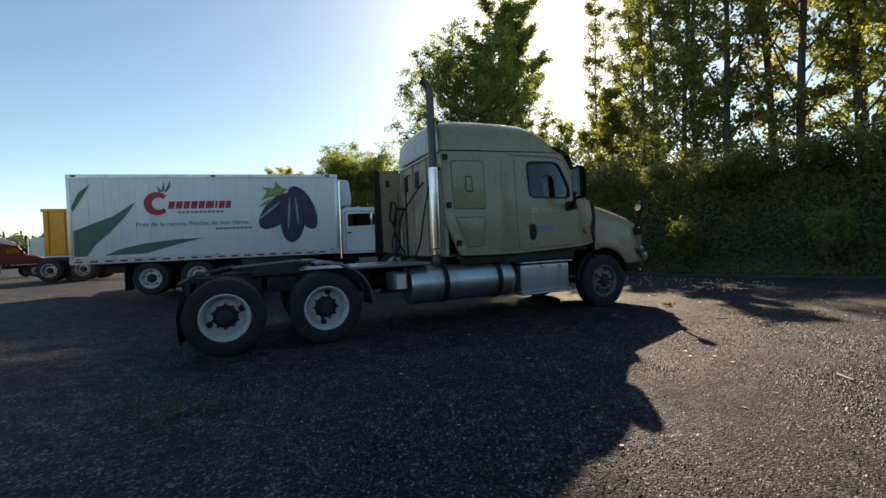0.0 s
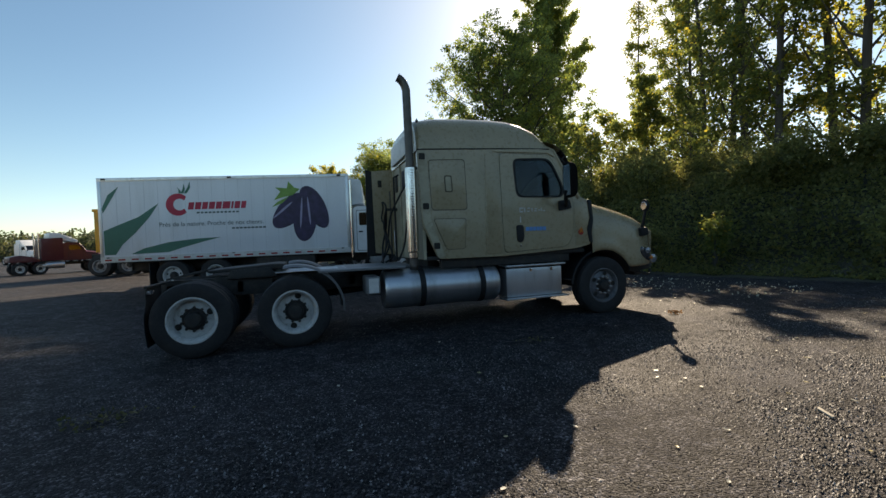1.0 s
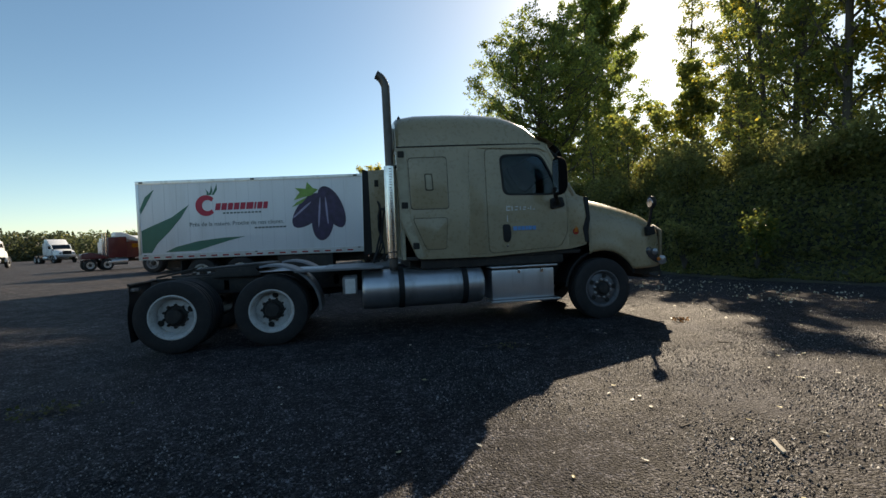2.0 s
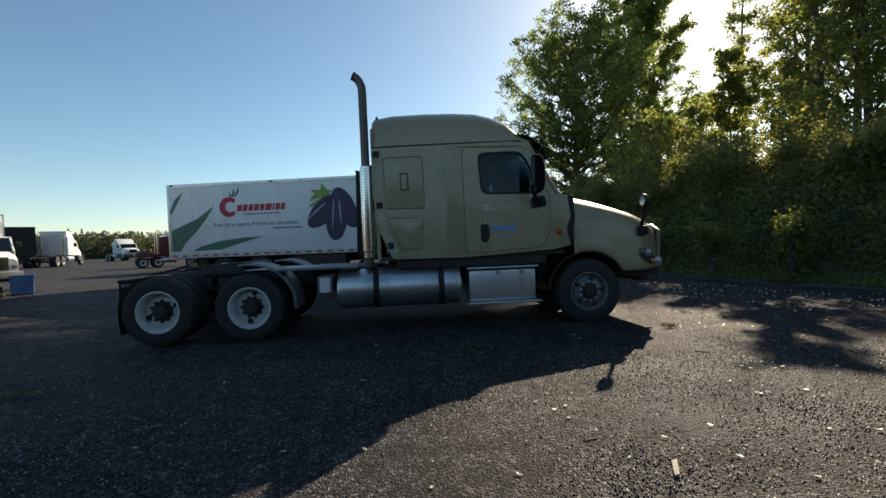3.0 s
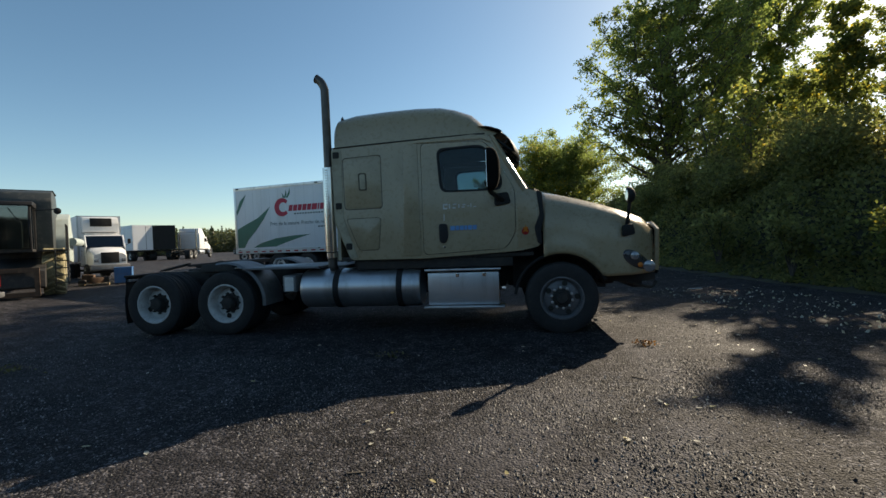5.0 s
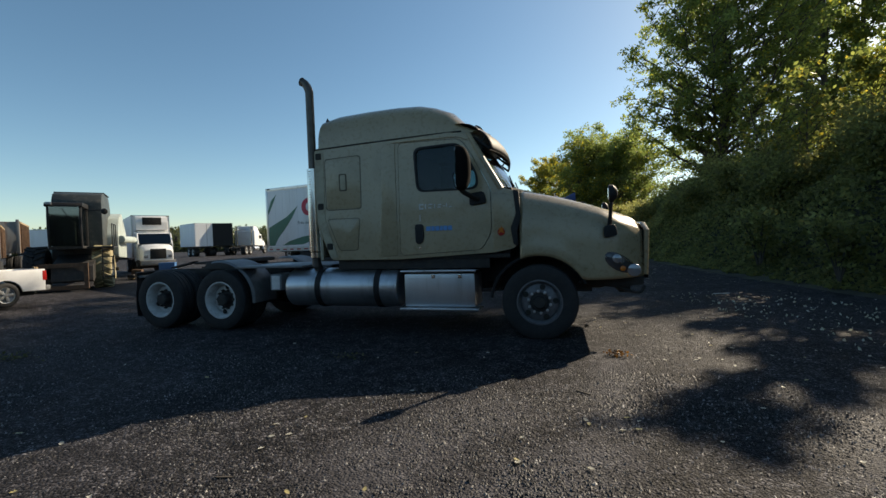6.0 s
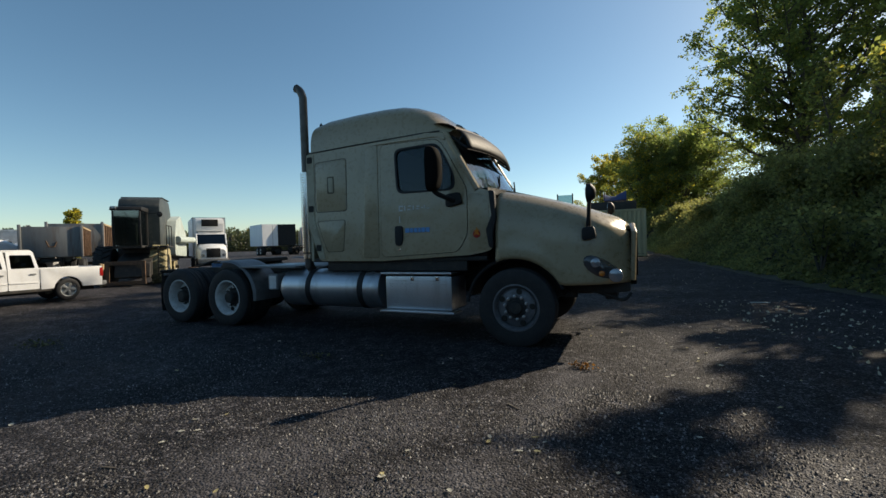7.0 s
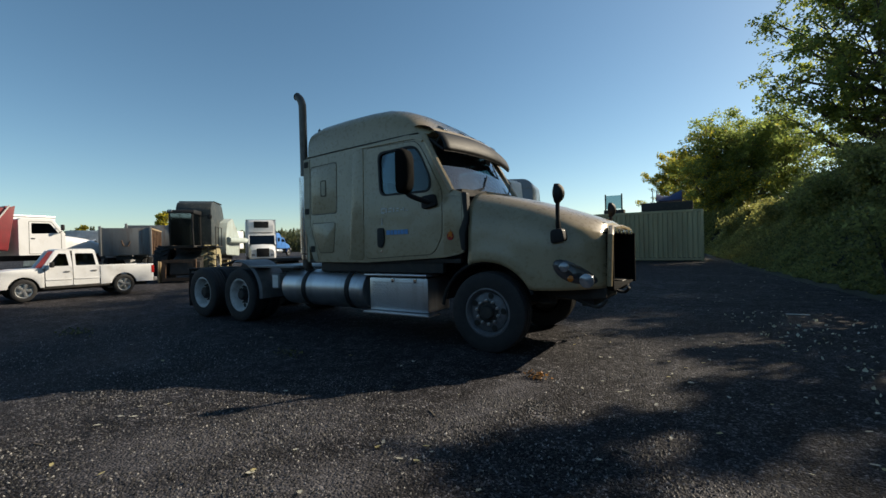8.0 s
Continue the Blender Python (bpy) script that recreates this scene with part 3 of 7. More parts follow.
def make_bank():
    verts, faces, n, k = [], [], 95, 22
    for i in range(n + 1):
        p, out = bank_at(i / n)
        for j in range(k + 1):
            s = -0.4 + 15.0 * (j / k) ** 1.4
            q = p + out * s
            h = bank_height(i / n, s)
            verts.append((q.x, q.y, ground_z(q.x, q.y) - 0.1 * (j == 0) + h + 0.3 * h / 3 * noise.noise(Vector((q.x * 0.7, q.y * 0.7, 2.0)))))
    for i in range(n):
        for j in range(k):
            a = i * (k + 1) + j
            faces.append((a, a + 1, a + k + 2, a + k + 1))
    me = bpy.data.meshes.new("bank")
    me.from_pydata(verts, [], faces)
    for p in me.polygons:
        p.use_smooth = True
    me.materials.append(EARTH)
    tagged(new("bank", me), "overgrown earth bank along the edge of the yard", "bank", "", "structure")


make_bank()


def undergrowth():
    k = 185000
    t, s = rng.uniform(0, 1, k), rng.uniform(0.0, 9.0, k) ** 1.0
    pts = np.zeros((k, 3))
    for i in range(k):
        p, out = bank_at(t[i])
        q = p + out * (s[i] + 0.25 * noise.noise(Vector((t[i] * 60, s[i], 0))))
        lump = 0.5 + 0.5 * noise.noise(Vector((q.x * 0.8, q.y * 0.8, 5.0)))
        up = (0.08 + 1.15 * max(0.0, lump)) * rng.uniform(0, 1) * step(0.0, 2.0, s[i])
        pts[i] = q.x, q.y, ground_z(q.x, q.y) + bank_height(t[i], s[i]) + 0.04 + up
    me = leaf_cloud("undergrowth", pts, 0.1, LEAF_SHRUB, rng)
    tagged(new("undergrowth", me), "dense dark green weeds and brambles on the bank", "undergrowth", "", "stuff")


undergrowth()


def grass():
    """Long dry grass on the crest and the lower far end of the bank."""
    k = 26000
    t, s = rng.uniform(0.3, 1, k) ** 0.6, rng.uniform(0.1, 8.0, k)
    v = np.zeros((k, 3, 3))
    for i in range(k):
        p, out = bank_at(min(1.0, t[i]))
        q = p + out * s[i]
        z = ground_z(q.x, q.y) + bank_height(t[i], s[i])
        h, a = rng.uniform(0.25, 0.75) * step(-0.5, 2.0, s[i]), rng.uniform(0, 6.28)
        w = 0.012
        v[i] = (q.x - w * math.cos(a), q.y - w * math.sin(a), z), (q.x + w * math.cos(a), q.y + w * math.sin(a), z), (q.x + rng.normal() * 0.14, q.y + rng.normal() * 0.14, z + h)
    tagged(new("grass", fast_mesh("grass", v, [[0, 1, 2]], GRASS)), "long half-dry grass on the bank", "grass", "", "stuff")


grass()


def grow(rand, height, spread, limbs, trunk_r, low, upward, lean, shoots, clump, full):
    """Trunk, ascending limbs and their side shoots: the wood as a bmesh, and the clumps where leaves hang, with a radius.
    full: how wide the crown is at its foot, middle and top."""
    bm = bmesh.new()
    bend = rand.uniform(0, 100)
    def stem(t):
        return Vector((lean[0] * t + 0.55 * t * noise.noise(Vector((t * 2.2, bend, 1))), lean[1] * t + 0.55 * t * noise.noise(Vector((t * 2.2, 4, bend))), -0.3 + (height + 0.3) * t))
    steps = (0, 0.06, 0.15, 0.28, 0.42, 0.56, 0.7, 0.84, 0.93, 1.0)
    tube([stem(t) for t in steps], [trunk_r * w for w in (1.35, 1.05, 0.95, 0.85, 0.72, 0.56, 0.4, 0.22, 0.12, 0.03)], 9, bm)
    tips = []
    for i in range(limbs):
        u = (i + rand.random()) / limbs
        t = low + (0.985 - low) * u
        a = stem(t)
        wide = full[0] + (full[1] - full[0]) * step(0.0, 0.4, u) + (full[2] - full[1]) * step(0.4, 1.0, u)
        reach = spread * wide * rand.uniform(0.7, 1.18)
        ang = i * 2.4 + rand.uniform(-0.6, 0.6)
        out = Vector((math.cos(ang), math.sin(ang), 0))
        rise = upward * rand.uniform(0.7, 1.35)
        path = [a]
        for q in (0.25, 0.5, 0.75, 1.0):
            path.append(a + out * reach * q + Vector((0, 0, reach * rise * q ** 1.35)) + Vector((rand.uniform(-1, 1), rand.uniform(-1, 1), rand.uniform(-0.5, 0.7))) * reach * 0.07)
        r0 = trunk_r * (0.5 - 0.34 * u) * (0.5 + 0.5 * wide)
        tube(path, [r0, r0 * 0.78, r0 * 0.55, r0 * 0.34, 0.012], 6, bm)
        for j in range(shoots):
            f = 0.22 + 0.76 * (j + rand.random()) / shoots
            k = min(3, int(f * 4))
            s = path[k].lerp(path[k + 1], f * 4 - k)
            d = (out * rand.uniform(0.2, 1.0) + Vector((rand.uniform(-1, 1), rand.uniform(-1, 1), rand.uniform(-0.25, 1.0)))).normalized() * (0.35 + reach * rand.uniform(0.16, 0.38) * (1.15 - 0.5 * f))
            tube([s, s + d * 0.55 + Vector((0, 0, 0.06)), s + d], [max(0.012, r0 * 0.3), max(0.009, r0 * 0.18), 0.006], 4, bm)
            for g in (1.0, 0.62, 0.3):
                if rand.random() < (0.96, 0.85, 0.5)[(1.0, 0.62, 0.3).index(g)]:
                    tips.append((s + d * g + Vector((rand.uniform(-1, 1), rand.uniform(-1, 1), rand.uniform(-1, 1))) * 0.15, clump * rand.uniform(0.65, 1.35)))
        tips.append((path[-1], clump * rand.uniform(0.8, 1.2)))
    tips += [(stem(0.985), clump), (stem(1.0), clump * 0.7)]
    return bm, tips


def tree(label, base, height, spread, leaves, size, material, seed, limbs=26, trunk_r=0.2, low=0.3, upward=0.7, lean=(0, 0), category="tree", group="", extra=None, name="tree", shoots=5, clump=0.5, full=(0.7, 1.0, 0.3)):
    rand, r = random.Random(seed), np.random.default_rng(seed)
    ob = thing(name, label, category, Matrix.Translation((base[0], base[1], base[2])), group)
    bm, tips = grow(rand, height, spread, limbs, trunk_r, low, upward, lean, shoots, clump, full)
    part("trunk", bm, BARK, ob, "grey-brown bark")
    c = np.array([tuple(p) for p, _ in tips])
    rad = np.array([q for _, q in tips])
    share = rad ** 2 / np.sum(rad ** 2)

    def hang(count, odds):
        pick = r.choice(len(c), count, p=odds)
        off = r.normal(size=(count, 3))
        off *= (r.uniform(0, 1, count) ** 0.5 / np.linalg.norm(off, axis=1))[:, None]
        off[:, 2] *= 0.75
        return c[pick] + off * rad[pick][:, None]
    part("crown", leaf_cloud("crown", hang(leaves, share), size, material, r), None, ob)
    if extra:
        side = c @ np.array(extra[1])
        odds = share * (side > np.quantile(side, 0.72))
        part("yellow_crown", leaf_cloud("yellow_crown", hang(leaves // 4, odds / odds.sum()), size, extra[0], r), None, ob, "yellowed leaves")
    return ob


def on_bank(x, y, rise=2.3):
    return (x, y, ground_z(x, y) + rise)


# row of tall poplars behind the bank: place, height, spread, leaves, turning yellow
POPLARS = [
    (30.2, 20.6, 23, 2.0, 11000, 0), (28.6, 18.4, 21, 2.3, 11000, 0), (25.6, 14.8, 22, 2.2, 11000, 0), (24.2, 11.8, 21, 2.1, 11000, 0),
    (22.6, 9.7, 21, 2.2, 11000, 0), (21.4, 7.4, 22, 2.2, 11000, 0), (22.8, 5.9, 22, 2.2, 12000, 1),
    (21.6, 4.4, 22, 2.2, 10000, 0), (22.6, 2.6, 21, 2.3, 11000, 0), (21.4, 0.7, 22, 2.3, 11000, 1), (22.8, -1.4, 21, 2.4, 10000, 0),
    (21.8, -3.6, 22, 2.4, 10000, 0), (23.6, -6.0, 21, 2.4, 10000, 0), (27.0, 4.2, 23, 2.4, 10000, 0),
]
for i, (x, y, h, s, k, yellow) in enumerate(POPLARS):
    tree("tall slender poplar with thin green and yellowing leaves" if not yellow else "tall slender poplar turning yellow in autumn", on_bank(x, y), h, s, k, 0.16,
         LEAF_YELLOW if yellow else LEAF_POPLAR, 100 + i, 30, 0.17, 0.1, 1.5, (random.uniform(-1.2, 1.2), random.uniform(-1.2, 1.2)), "tree", "poplars on the bank", shoots=5, clump=0.42, full=(0.75, 1.0, 0.45))

tree("slender young poplar standing in front of a taller row", on_bank(28.0, 22.7), 23.0, 0.8, 8000, 0.15, LEAF_POPLAR, 99, 34, 0.12, 0.1, 1.5, group="poplars on the bank", shoots=4, clump=0.4, full=(1.3, 1.0, 0.6))
tree("large spreading poplar with dense green leaves in backlight", on_bank(16.25, 25.8, 1.2), 14.9, 5.4, 54000, 0.15, LEAF_TREE, 300, 84, 0.3, 0.2, 0.7, (0.4, 0.0), shoots=10, clump=0.4, full=(0.8, 1.0, 0.6))
tree("tall poplar beside a larger one, green leaves in backlight", (28.8, 39.6, ground_z(30, 37)), 29.5, 4.5, 40000, 0.23, LEAF_TREE, 301, 48, 0.34, 0.1, 0.8, shoots=9, clump=0.6, full=(1.15, 1.0, 0.6))
tree("tall poplar at the end of a clump, green leaves in backlight", (32.2, 40.6, ground_z(32, 40)), 31.0, 4.0, 38000, 0.23, LEAF_TREE, 303, 48, 0.34, 0.1, 0.8, shoots=9, clump=0.6, full=(1.2, 1.0, 0.6))
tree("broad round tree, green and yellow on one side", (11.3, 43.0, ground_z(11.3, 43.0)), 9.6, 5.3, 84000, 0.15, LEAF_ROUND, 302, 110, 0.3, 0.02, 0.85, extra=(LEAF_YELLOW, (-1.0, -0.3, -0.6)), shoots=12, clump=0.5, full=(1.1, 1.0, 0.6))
tree("low rounded yellowing tree beside a broader one", (4.6, 66.0, ground_z(4.6, 66.0)), 12.4, 4.2, 36000, 0.19, LEAF_YELLOW, 304, 60, 0.2, 0.02, 0.8, shoots=9, clump=0.5, full=(1.1, 1.0, 0.5))
for i, (x, y, h) in enumerate(((28.5, 22.5, 11.0), (27.0, 25.5, 10.0), (31.0, 21.0, 11.0), (26.0, 28.5, 9.0))):
    tree("thin young tree with sparse light leaves", on_bank(x, y, 1.5), h, 1.7, 3600, 0.2, LEAF_POPLAR, 320 + i, 20, 0.08, 0.12, 1.2, group="young trees on the bank", shoots=4, clump=0.35)


for i, (x, y, h, s, k) in enumerate(((16.52, 9.95, 6.0, 0.5, 6200), (14.3, 11.2, 3.8, 0.5, 1000), (15.6, 10.8, 4.0, 0.55, 1800), (13.4, 12.8, 4.2, 0.5, 1000), (15.2, 13.6, 4.6, 0.5, 1100), (17.0, 8.0, 4.0, 0.5, 900))):
    tree("thin young tree with light green leaves on the bank", on_bank(x, y, 2.6), h, s, k, 0.12, LEAF_POPLAR, 340 + i, 20, 0.05, 0.1, 1.0, group="young trees on the bank", shoots=4, clump=0.25)


def bush(x, y, rise, r, h, seed, material, leaves, label):
    rand, g = random.Random(seed), np.random.default_rng(seed)
    ob = thing("bush", label, "bush", Matrix.Translation((x, y, ground_z(x, y) + rise)), "bushes on the bank")
    bm, tips = bmesh.new(), []
    for i in range(9):
        a = rand.uniform(0, 6.28)
        e = Vector((math.cos(a) * r * rand.uniform(0.3, 0.9), math.sin(a) * r * rand.uniform(0.3, 0.9), h * rand.uniform(0.55, 1.0)))
        tube([(0, 0, -0.15), e * 0.5 + Vector((0, 0, h * 0.12)), e], [0.025, 0.016, 0.006], 5, bm)
        tips += [e, e * 0.75 + Vector((0, 0, h * 0.08)), e * 0.5]
    part("branching", bm, BARK, ob)
    c = np.array([tuple(p) for p in tips])
    pts = c[g.integers(0, len(c), leaves)] + g.normal(size=(leaves, 3)) * r * 0.24
    pts[:, 2] = np.maximum(pts[:, 2], 0.02)
    part("foliage", leaf_cloud("foliage", pts, 0.095, material, g), None, ob)


for i in range(42):
    t = (i + random.random()) / 42
    p, out = bank_at(t)
    s = random.uniform(2.2, 5.6)
    q = p + out * s
    bush(q.x, q.y, bank_height(t, s) - 0.1, random.uniform(0.7, 1.2), random.uniform(1.0, 2.0) * (1 - 0.45 * step(0.5, 0.75, t)), 500 + i, LEAF_SHRUB, 4200, "dense dark green bush on the bank")
for i, (x, y) in enumerate(((12.1, 5.4), (12.9, 3.6), (11.6, 8.0), (14.6, 0.3))):
    bush(x, y, 0.3, 0.55, 1.5, 560 + i, LEAF_SHRUB if i != 1 else LEAF_POPLAR, 1100, "light green weedy shrub at the foot of the bank")


# ---- unseen dark wall, added behind the viewer to block low sky light ----
def add_sky_blocker():
    bm = bmesh.new()
    bmesh.ops.create_cube(bm, size=1.0, matrix=Matrix.Translation((4.0, -18.0, 2.0)) @ Matrix.Diagonal((70.0, 0.3, 4.6, 1.0)))
    me = bpy.data.meshes.new("sky_blocker_south")
    bm.to_mesh(me)
    bm.free()
    me.materials.append(BLOCKER_DARK)
    tagged(new("sky_blocker_south", me), "unseen dark wall added behind the viewer to block low sky light", "wall", "", "structure")


add_sky_blocker()

# ---- the tan tractor unit ----
CAB_W = 2.44                                     # its near side lies at y = 0, its far side at CAB_W


def lean_in(x, z):
    """How far the cab's side leans inwards."""
    return 0.02 + 0.035 * max(0.0, z - 1.2)


def far(y):
    return CAB_W - y


def both(make, name, material, parent, label=""):
    """The same part on the near and on the far side."""
    bm = make()
    me = mesh_of(name, bm, material)
    part(name, me, None, parent, label)
    twin = me.copy()
    twin.transform(Matrix.Translation((0, CAB_W, 0)) @ Matrix.Diagonal((1, -1, 1, 1)))
    twin.flip_normals()
    return part(name, twin, None, parent, label)


def tractor():
    ob = thing("semi_truck", "dusty tan sleeper tractor unit without its grille, parked on asphalt", "truck")
    SIDE = [(2.60, 1.72), (2.56, 2.90), (4.72, 2.965), (5.02, 2.93), (5.16, 2.72), (5.50, 2.13), (5.70, 2.06), (5.70, 1.28), (5.40, 1.22), (4.0, 1.15), (2.84, 1.16)]
    DOOR = rounded([(3.985, 1.20), (3.975, 2.88), (4.93, 2.86), (5.05, 2.70), (5.36, 2.12), (5.36, 1.50), (5.22, 1.26)], 0.09)
    PANE = rounded([(4.26, 2.125), (4.215, 2.785), (4.88, 2.805), (4.985, 2.72), (5.185, 2.31), (5.175, 2.115)], 0.12)
    both(lambda: plate(rounded(SIDE, 0.07), [DOOR], 0.0, 0.05, lean_in), "side_panel", TAN, ob)
    # doors with windows, handles and mirrors
    inner = [(x + (4.6 - x) * 0.012, z + (2.0 - z) * 0.009) for x, z in DOOR]
    for side in (0, 1):
        def put(bm):
            if side:
                bm.transform(Matrix.Translation((0, CAB_W, 0)) @ Matrix.Diagonal((1, -1, 1, 1)))
            return bm
        door = part("door", put(plate(inner, [PANE], -0.006, 0.05, lean_in)), TAN, ob)
        ring = [(x + (4.7 - x) * 0.07, z + (2.45 - z) * 0.09) for x, z in PANE]
        part("window_seal", put(plate(PANE, [ring], -0.012, 0.03, lean_in)), BLACK, door)
        part("window_pane", put(slab([(x + (4.7 - x) * 0.02, z + (2.45 - z) * 0.02) for x, z in PANE], 0.012, 0.018, 0, None, lean_in)), GLASS, door, "slightly tinted side window")
        grip = part("door_handle", put(slab(rounded([(4.235, 1.38), (4.225, 1.66), (4.355, 1.66), (4.365, 1.45), (4.32, 1.36)], 0.05), -0.03, 0.02, 0.008, None, lean_in)), BLACK, door, "black recessed door handle")
        part("lock", put(lathe([(0.018, 0.0), (0.018, -0.006), (0, -0.007)], 12, (4.3, 0.02, 1.31))), CHROME, door)
        arm = part("mirror_arm", put(tube(smooth_path([(5.2, 0.02, 1.96), (5.12, -0.12, 2.0), (5.02, -0.26, 2.07), (4.98, -0.33, 2.2)], 4), [0.035] * 13, 8)), BLACK, ob)
        part("mirror_mount", put(slab(rounded([(5.06, 1.88), (5.06, 2.06), (5.26, 2.08), (5.3, 1.92)], 0.04), -0.07, 0.03, 0.012, None, lean_in)), BLACK, arm)
        shell = loft([[(5.04 + dx, -0.36 + s * c * 0.125, 2.36 + s * e * 0.29) for c, e in ((math.copysign(abs(math.cos(q)) ** 0.45, math.cos(q)), math.copysign(abs(math.sin(q)) ** 0.35, math.sin(q))) for q in (2 * math.pi * k / 24 for k in range(24)))] for dx, s in ((-0.055, 0.97), (-0.05, 1.0), (0.0, 1.0), (0.04, 0.95), (0.07, 0.85), (0.095, 0.68), (0.115, 0.45), (0.125, 0.15))])
        house = part("mirror_housing", put(shell), DEEP_BLACK, ob, "black plastic door mirror")
        part("mirror_glass", put(block(4.98, 4.984, -0.455, -0.265, 2.11, 2.61, 0.0)), MIRROR, house)
        # seam round the door and the mouldings of the sleeper's side
        part("rain_rail", put(slab(rounded([(3.86, 2.885), (3.86, 2.925), (4.93, 2.925), (5.05, 2.85), (5.03, 2.82), (4.9, 2.885)], 0.02), -0.02, 0.02, 0.004, None, lean_in)), TAN, ob)
    # sleeper's side details on the near and far side
    upper = rounded([(2.76, 1.93), (2.74, 2.74), (3.36, 2.76), (3.37, 1.93)], 0.06)
    lower = rounded([(2.78, 1.80), (2.98, 1.30), (3.30, 1.30), (3.34, 1.80)], 0.05)
    for outline, name in ((upper, "sleeper_panel"), (lower, "luggage_door")):
        mid = (sum(p[0] for p in outline) / len(outline), sum(p[1] for p in outline) / len(outline))
        both(lambda o=outline, c=mid: plate(o, [[(x + (c[0] - x) * 0.03, z + (c[1] - z) * 0.03) for x, z in o]], -0.0025, 0.004, lean_in), name + "_seam", TAN_SEAM, ob)
        both(lambda o=outline, c=mid: slab([(x + (c[0] - x) * 0.045, z + (c[1] - z) * 0.045) for x, z in o], -0.006, 0.01, 0.003, None, lean_in), name, TAN, ob)
    both(lambda: plate(rounded([(3.0, 2.22), (2.99, 2.49), (3.12, 2.49), (3.13, 2.22)], 0.03), [rounded([(3.016, 2.24), (3.008, 2.472), (3.105, 2.472), (3.112, 2.24)], 0.025)], -0.012, 0.0, lean_in), "vent_frame", TAN_SEAM, ob)
    both(lambda: slab(rounded([(3.018, 2.243), (3.01, 2.47), (3.103, 2.47), (3.11, 2.243)], 0.025), -0.013, 0.0, 0.003, None, lean_in), "vent_flap", TAN_WORN, ob)
    # raised rib between sleeper and door
    both(lambda: slab(rounded([(3.66, 1.2), (3.72, 2.88), (3.93, 2.9), (3.95, 1.2)], 0.05), -0.014, 0.012, 0.012, None, lean_in), "door_pillar", TAN, ob)
    both(lambda: plate(rounded([(2.62, 1.74), (2.575, 2.88), (2.72, 2.88), (2.74, 1.8), (2.95, 1.2), (2.84, 1.18)], 0.02), [], -0.008, 0.01, lean_in), "corner_strip", TAN_WORN, ob, "rubbed and stained tan corner")
    for z0, dx in ((2.74, 0.0), (1.95, 0.03), (1.32, 0.18)):
        part("latch_recess", slab(rounded([(2.59 + dx, z0), (2.59 + dx, z0 + 0.1), (2.69 + dx, z0 + 0.1), (2.69 + dx, z0)], 0.02), -0.014, 0.0, 0.0, None, lean_in), SEAM, ob)
    # cowl between door and hood
    both(lambda: slab(rounded([(5.37, 1.26), (5.38, 2.06), (5.66, 2.02), (5.66, 1.30)], 0.05), -0.008, 0.012, 0.01, None, lean_in), "cowl_panel", TAN, ob)
    both(lambda: slab(rounded([(5.66, 1.32), (5.62, 1.55), (5.70, 1.75), (5.66, 2.08), (5.74, 2.06), (5.76, 1.7), (5.71, 1.5), (5.72, 1.3)], 0.03), -0.02, 0.06, 0.006, None, lean_in), "hood_rubber", BLACK, ob)
    part("round_badge", lathe([(0.052, 0.0), (0.052, -0.006), (0, -0.007)], 16, (5.49, 0.018, 1.5)), TAIL_RED, ob, "small orange and red emblem")
    part("badge_leaf", slab([(5.45, 1.48), (5.47, 1.53), (5.455, 1.56), (5.49, 1.555), (5.49, 1.6), (5.51, 1.555), (5.535, 1.56), (5.515, 1.53), (5.535, 1.48), (5.49, 1.5)], 0.006, 0.011), AMBER, ob)
    # printed and chalked marks on the near door: plain bars
    for x0, x1 in ((4.40, 4.47), (4.48, 4.53), (4.54, 4.60), (4.61, 4.65), (4.66, 4.72), (4.73, 4.79)):
        bar_mark(ob, "blue_print", INK_BLUE, x0, x1, 1.555, 1.62, 0.016, "light blue printed letters, unreadable")
    for i, (x0, z0, dx, dz) in enumerate(((4.31, 1.93, 0.06, 0.02), (4.30, 1.87, 0.06, 0.02), (4.30, 1.87, 0.015, 0.08), (4.39, 1.875, 0.015, 0.07), (4.44, 1.88, 0.05, 0.015), (4.45, 1.93, 0.05, 0.015), (4.53, 1.88, 0.015, 0.06), (4.58, 1.885, 0.045, 0.015), (4.59, 1.92, 0.045, 0.015), (4.66, 1.9, 0.03, 0.012), (4.71, 1.885, 0.012, 0.055), (4.75, 1.885, 0.04, 0.012))):
        bar_mark(ob, "chalk_mark", INK_WHITE, x0, x0 + dx, z0, z0 + dz, 0.026 + (i % 2) * 0.001, "white hand-drawn marker strokes")
    bar_mark(ob, "chalk_mark", INK_WHITE, 4.305, 4.317, 1.7, 1.8, 0.022)
    # rear wall with windows, hoses and gear
    part("rear_wall", plate([(0.08, 1.16), (0.1, 2.93), (2.34, 2.93), (2.36, 1.16)], [], 0.0, 0.05), TAN_WORN, ob, "stained tan back wall", Matrix(((0, -1, 0, 2.66), (1, 0, 0, 0), (0, 0, 1, 0), (0, 0, 0, 1))))
    for y in (1.2, 1.82):
        part("rear_window", block(2.595, 2.612, y, y + 0.2, 2.44, 2.76, 0.02), BLACK, ob, "small black rear window")
    for y in (0.36, 0.78, 1.5, 2.12):
        part("wall_rib", block(2.58, 2.612, y, y + 0.05, 1.2, 2.9, 0.01), TAN_WORN, ob)
    part("grab_pole", tube([(2.5, 1.68, 1.1), (2.5, 1.68, 2.7), (2.6, 1.68, 2.75)], 0.018, 8), BLACK, ob)
    part("hose_bracket", block(2.36, 2.6, 1.93, 1.99, 2.08, 2.13, 0.008), CHASSIS, ob)
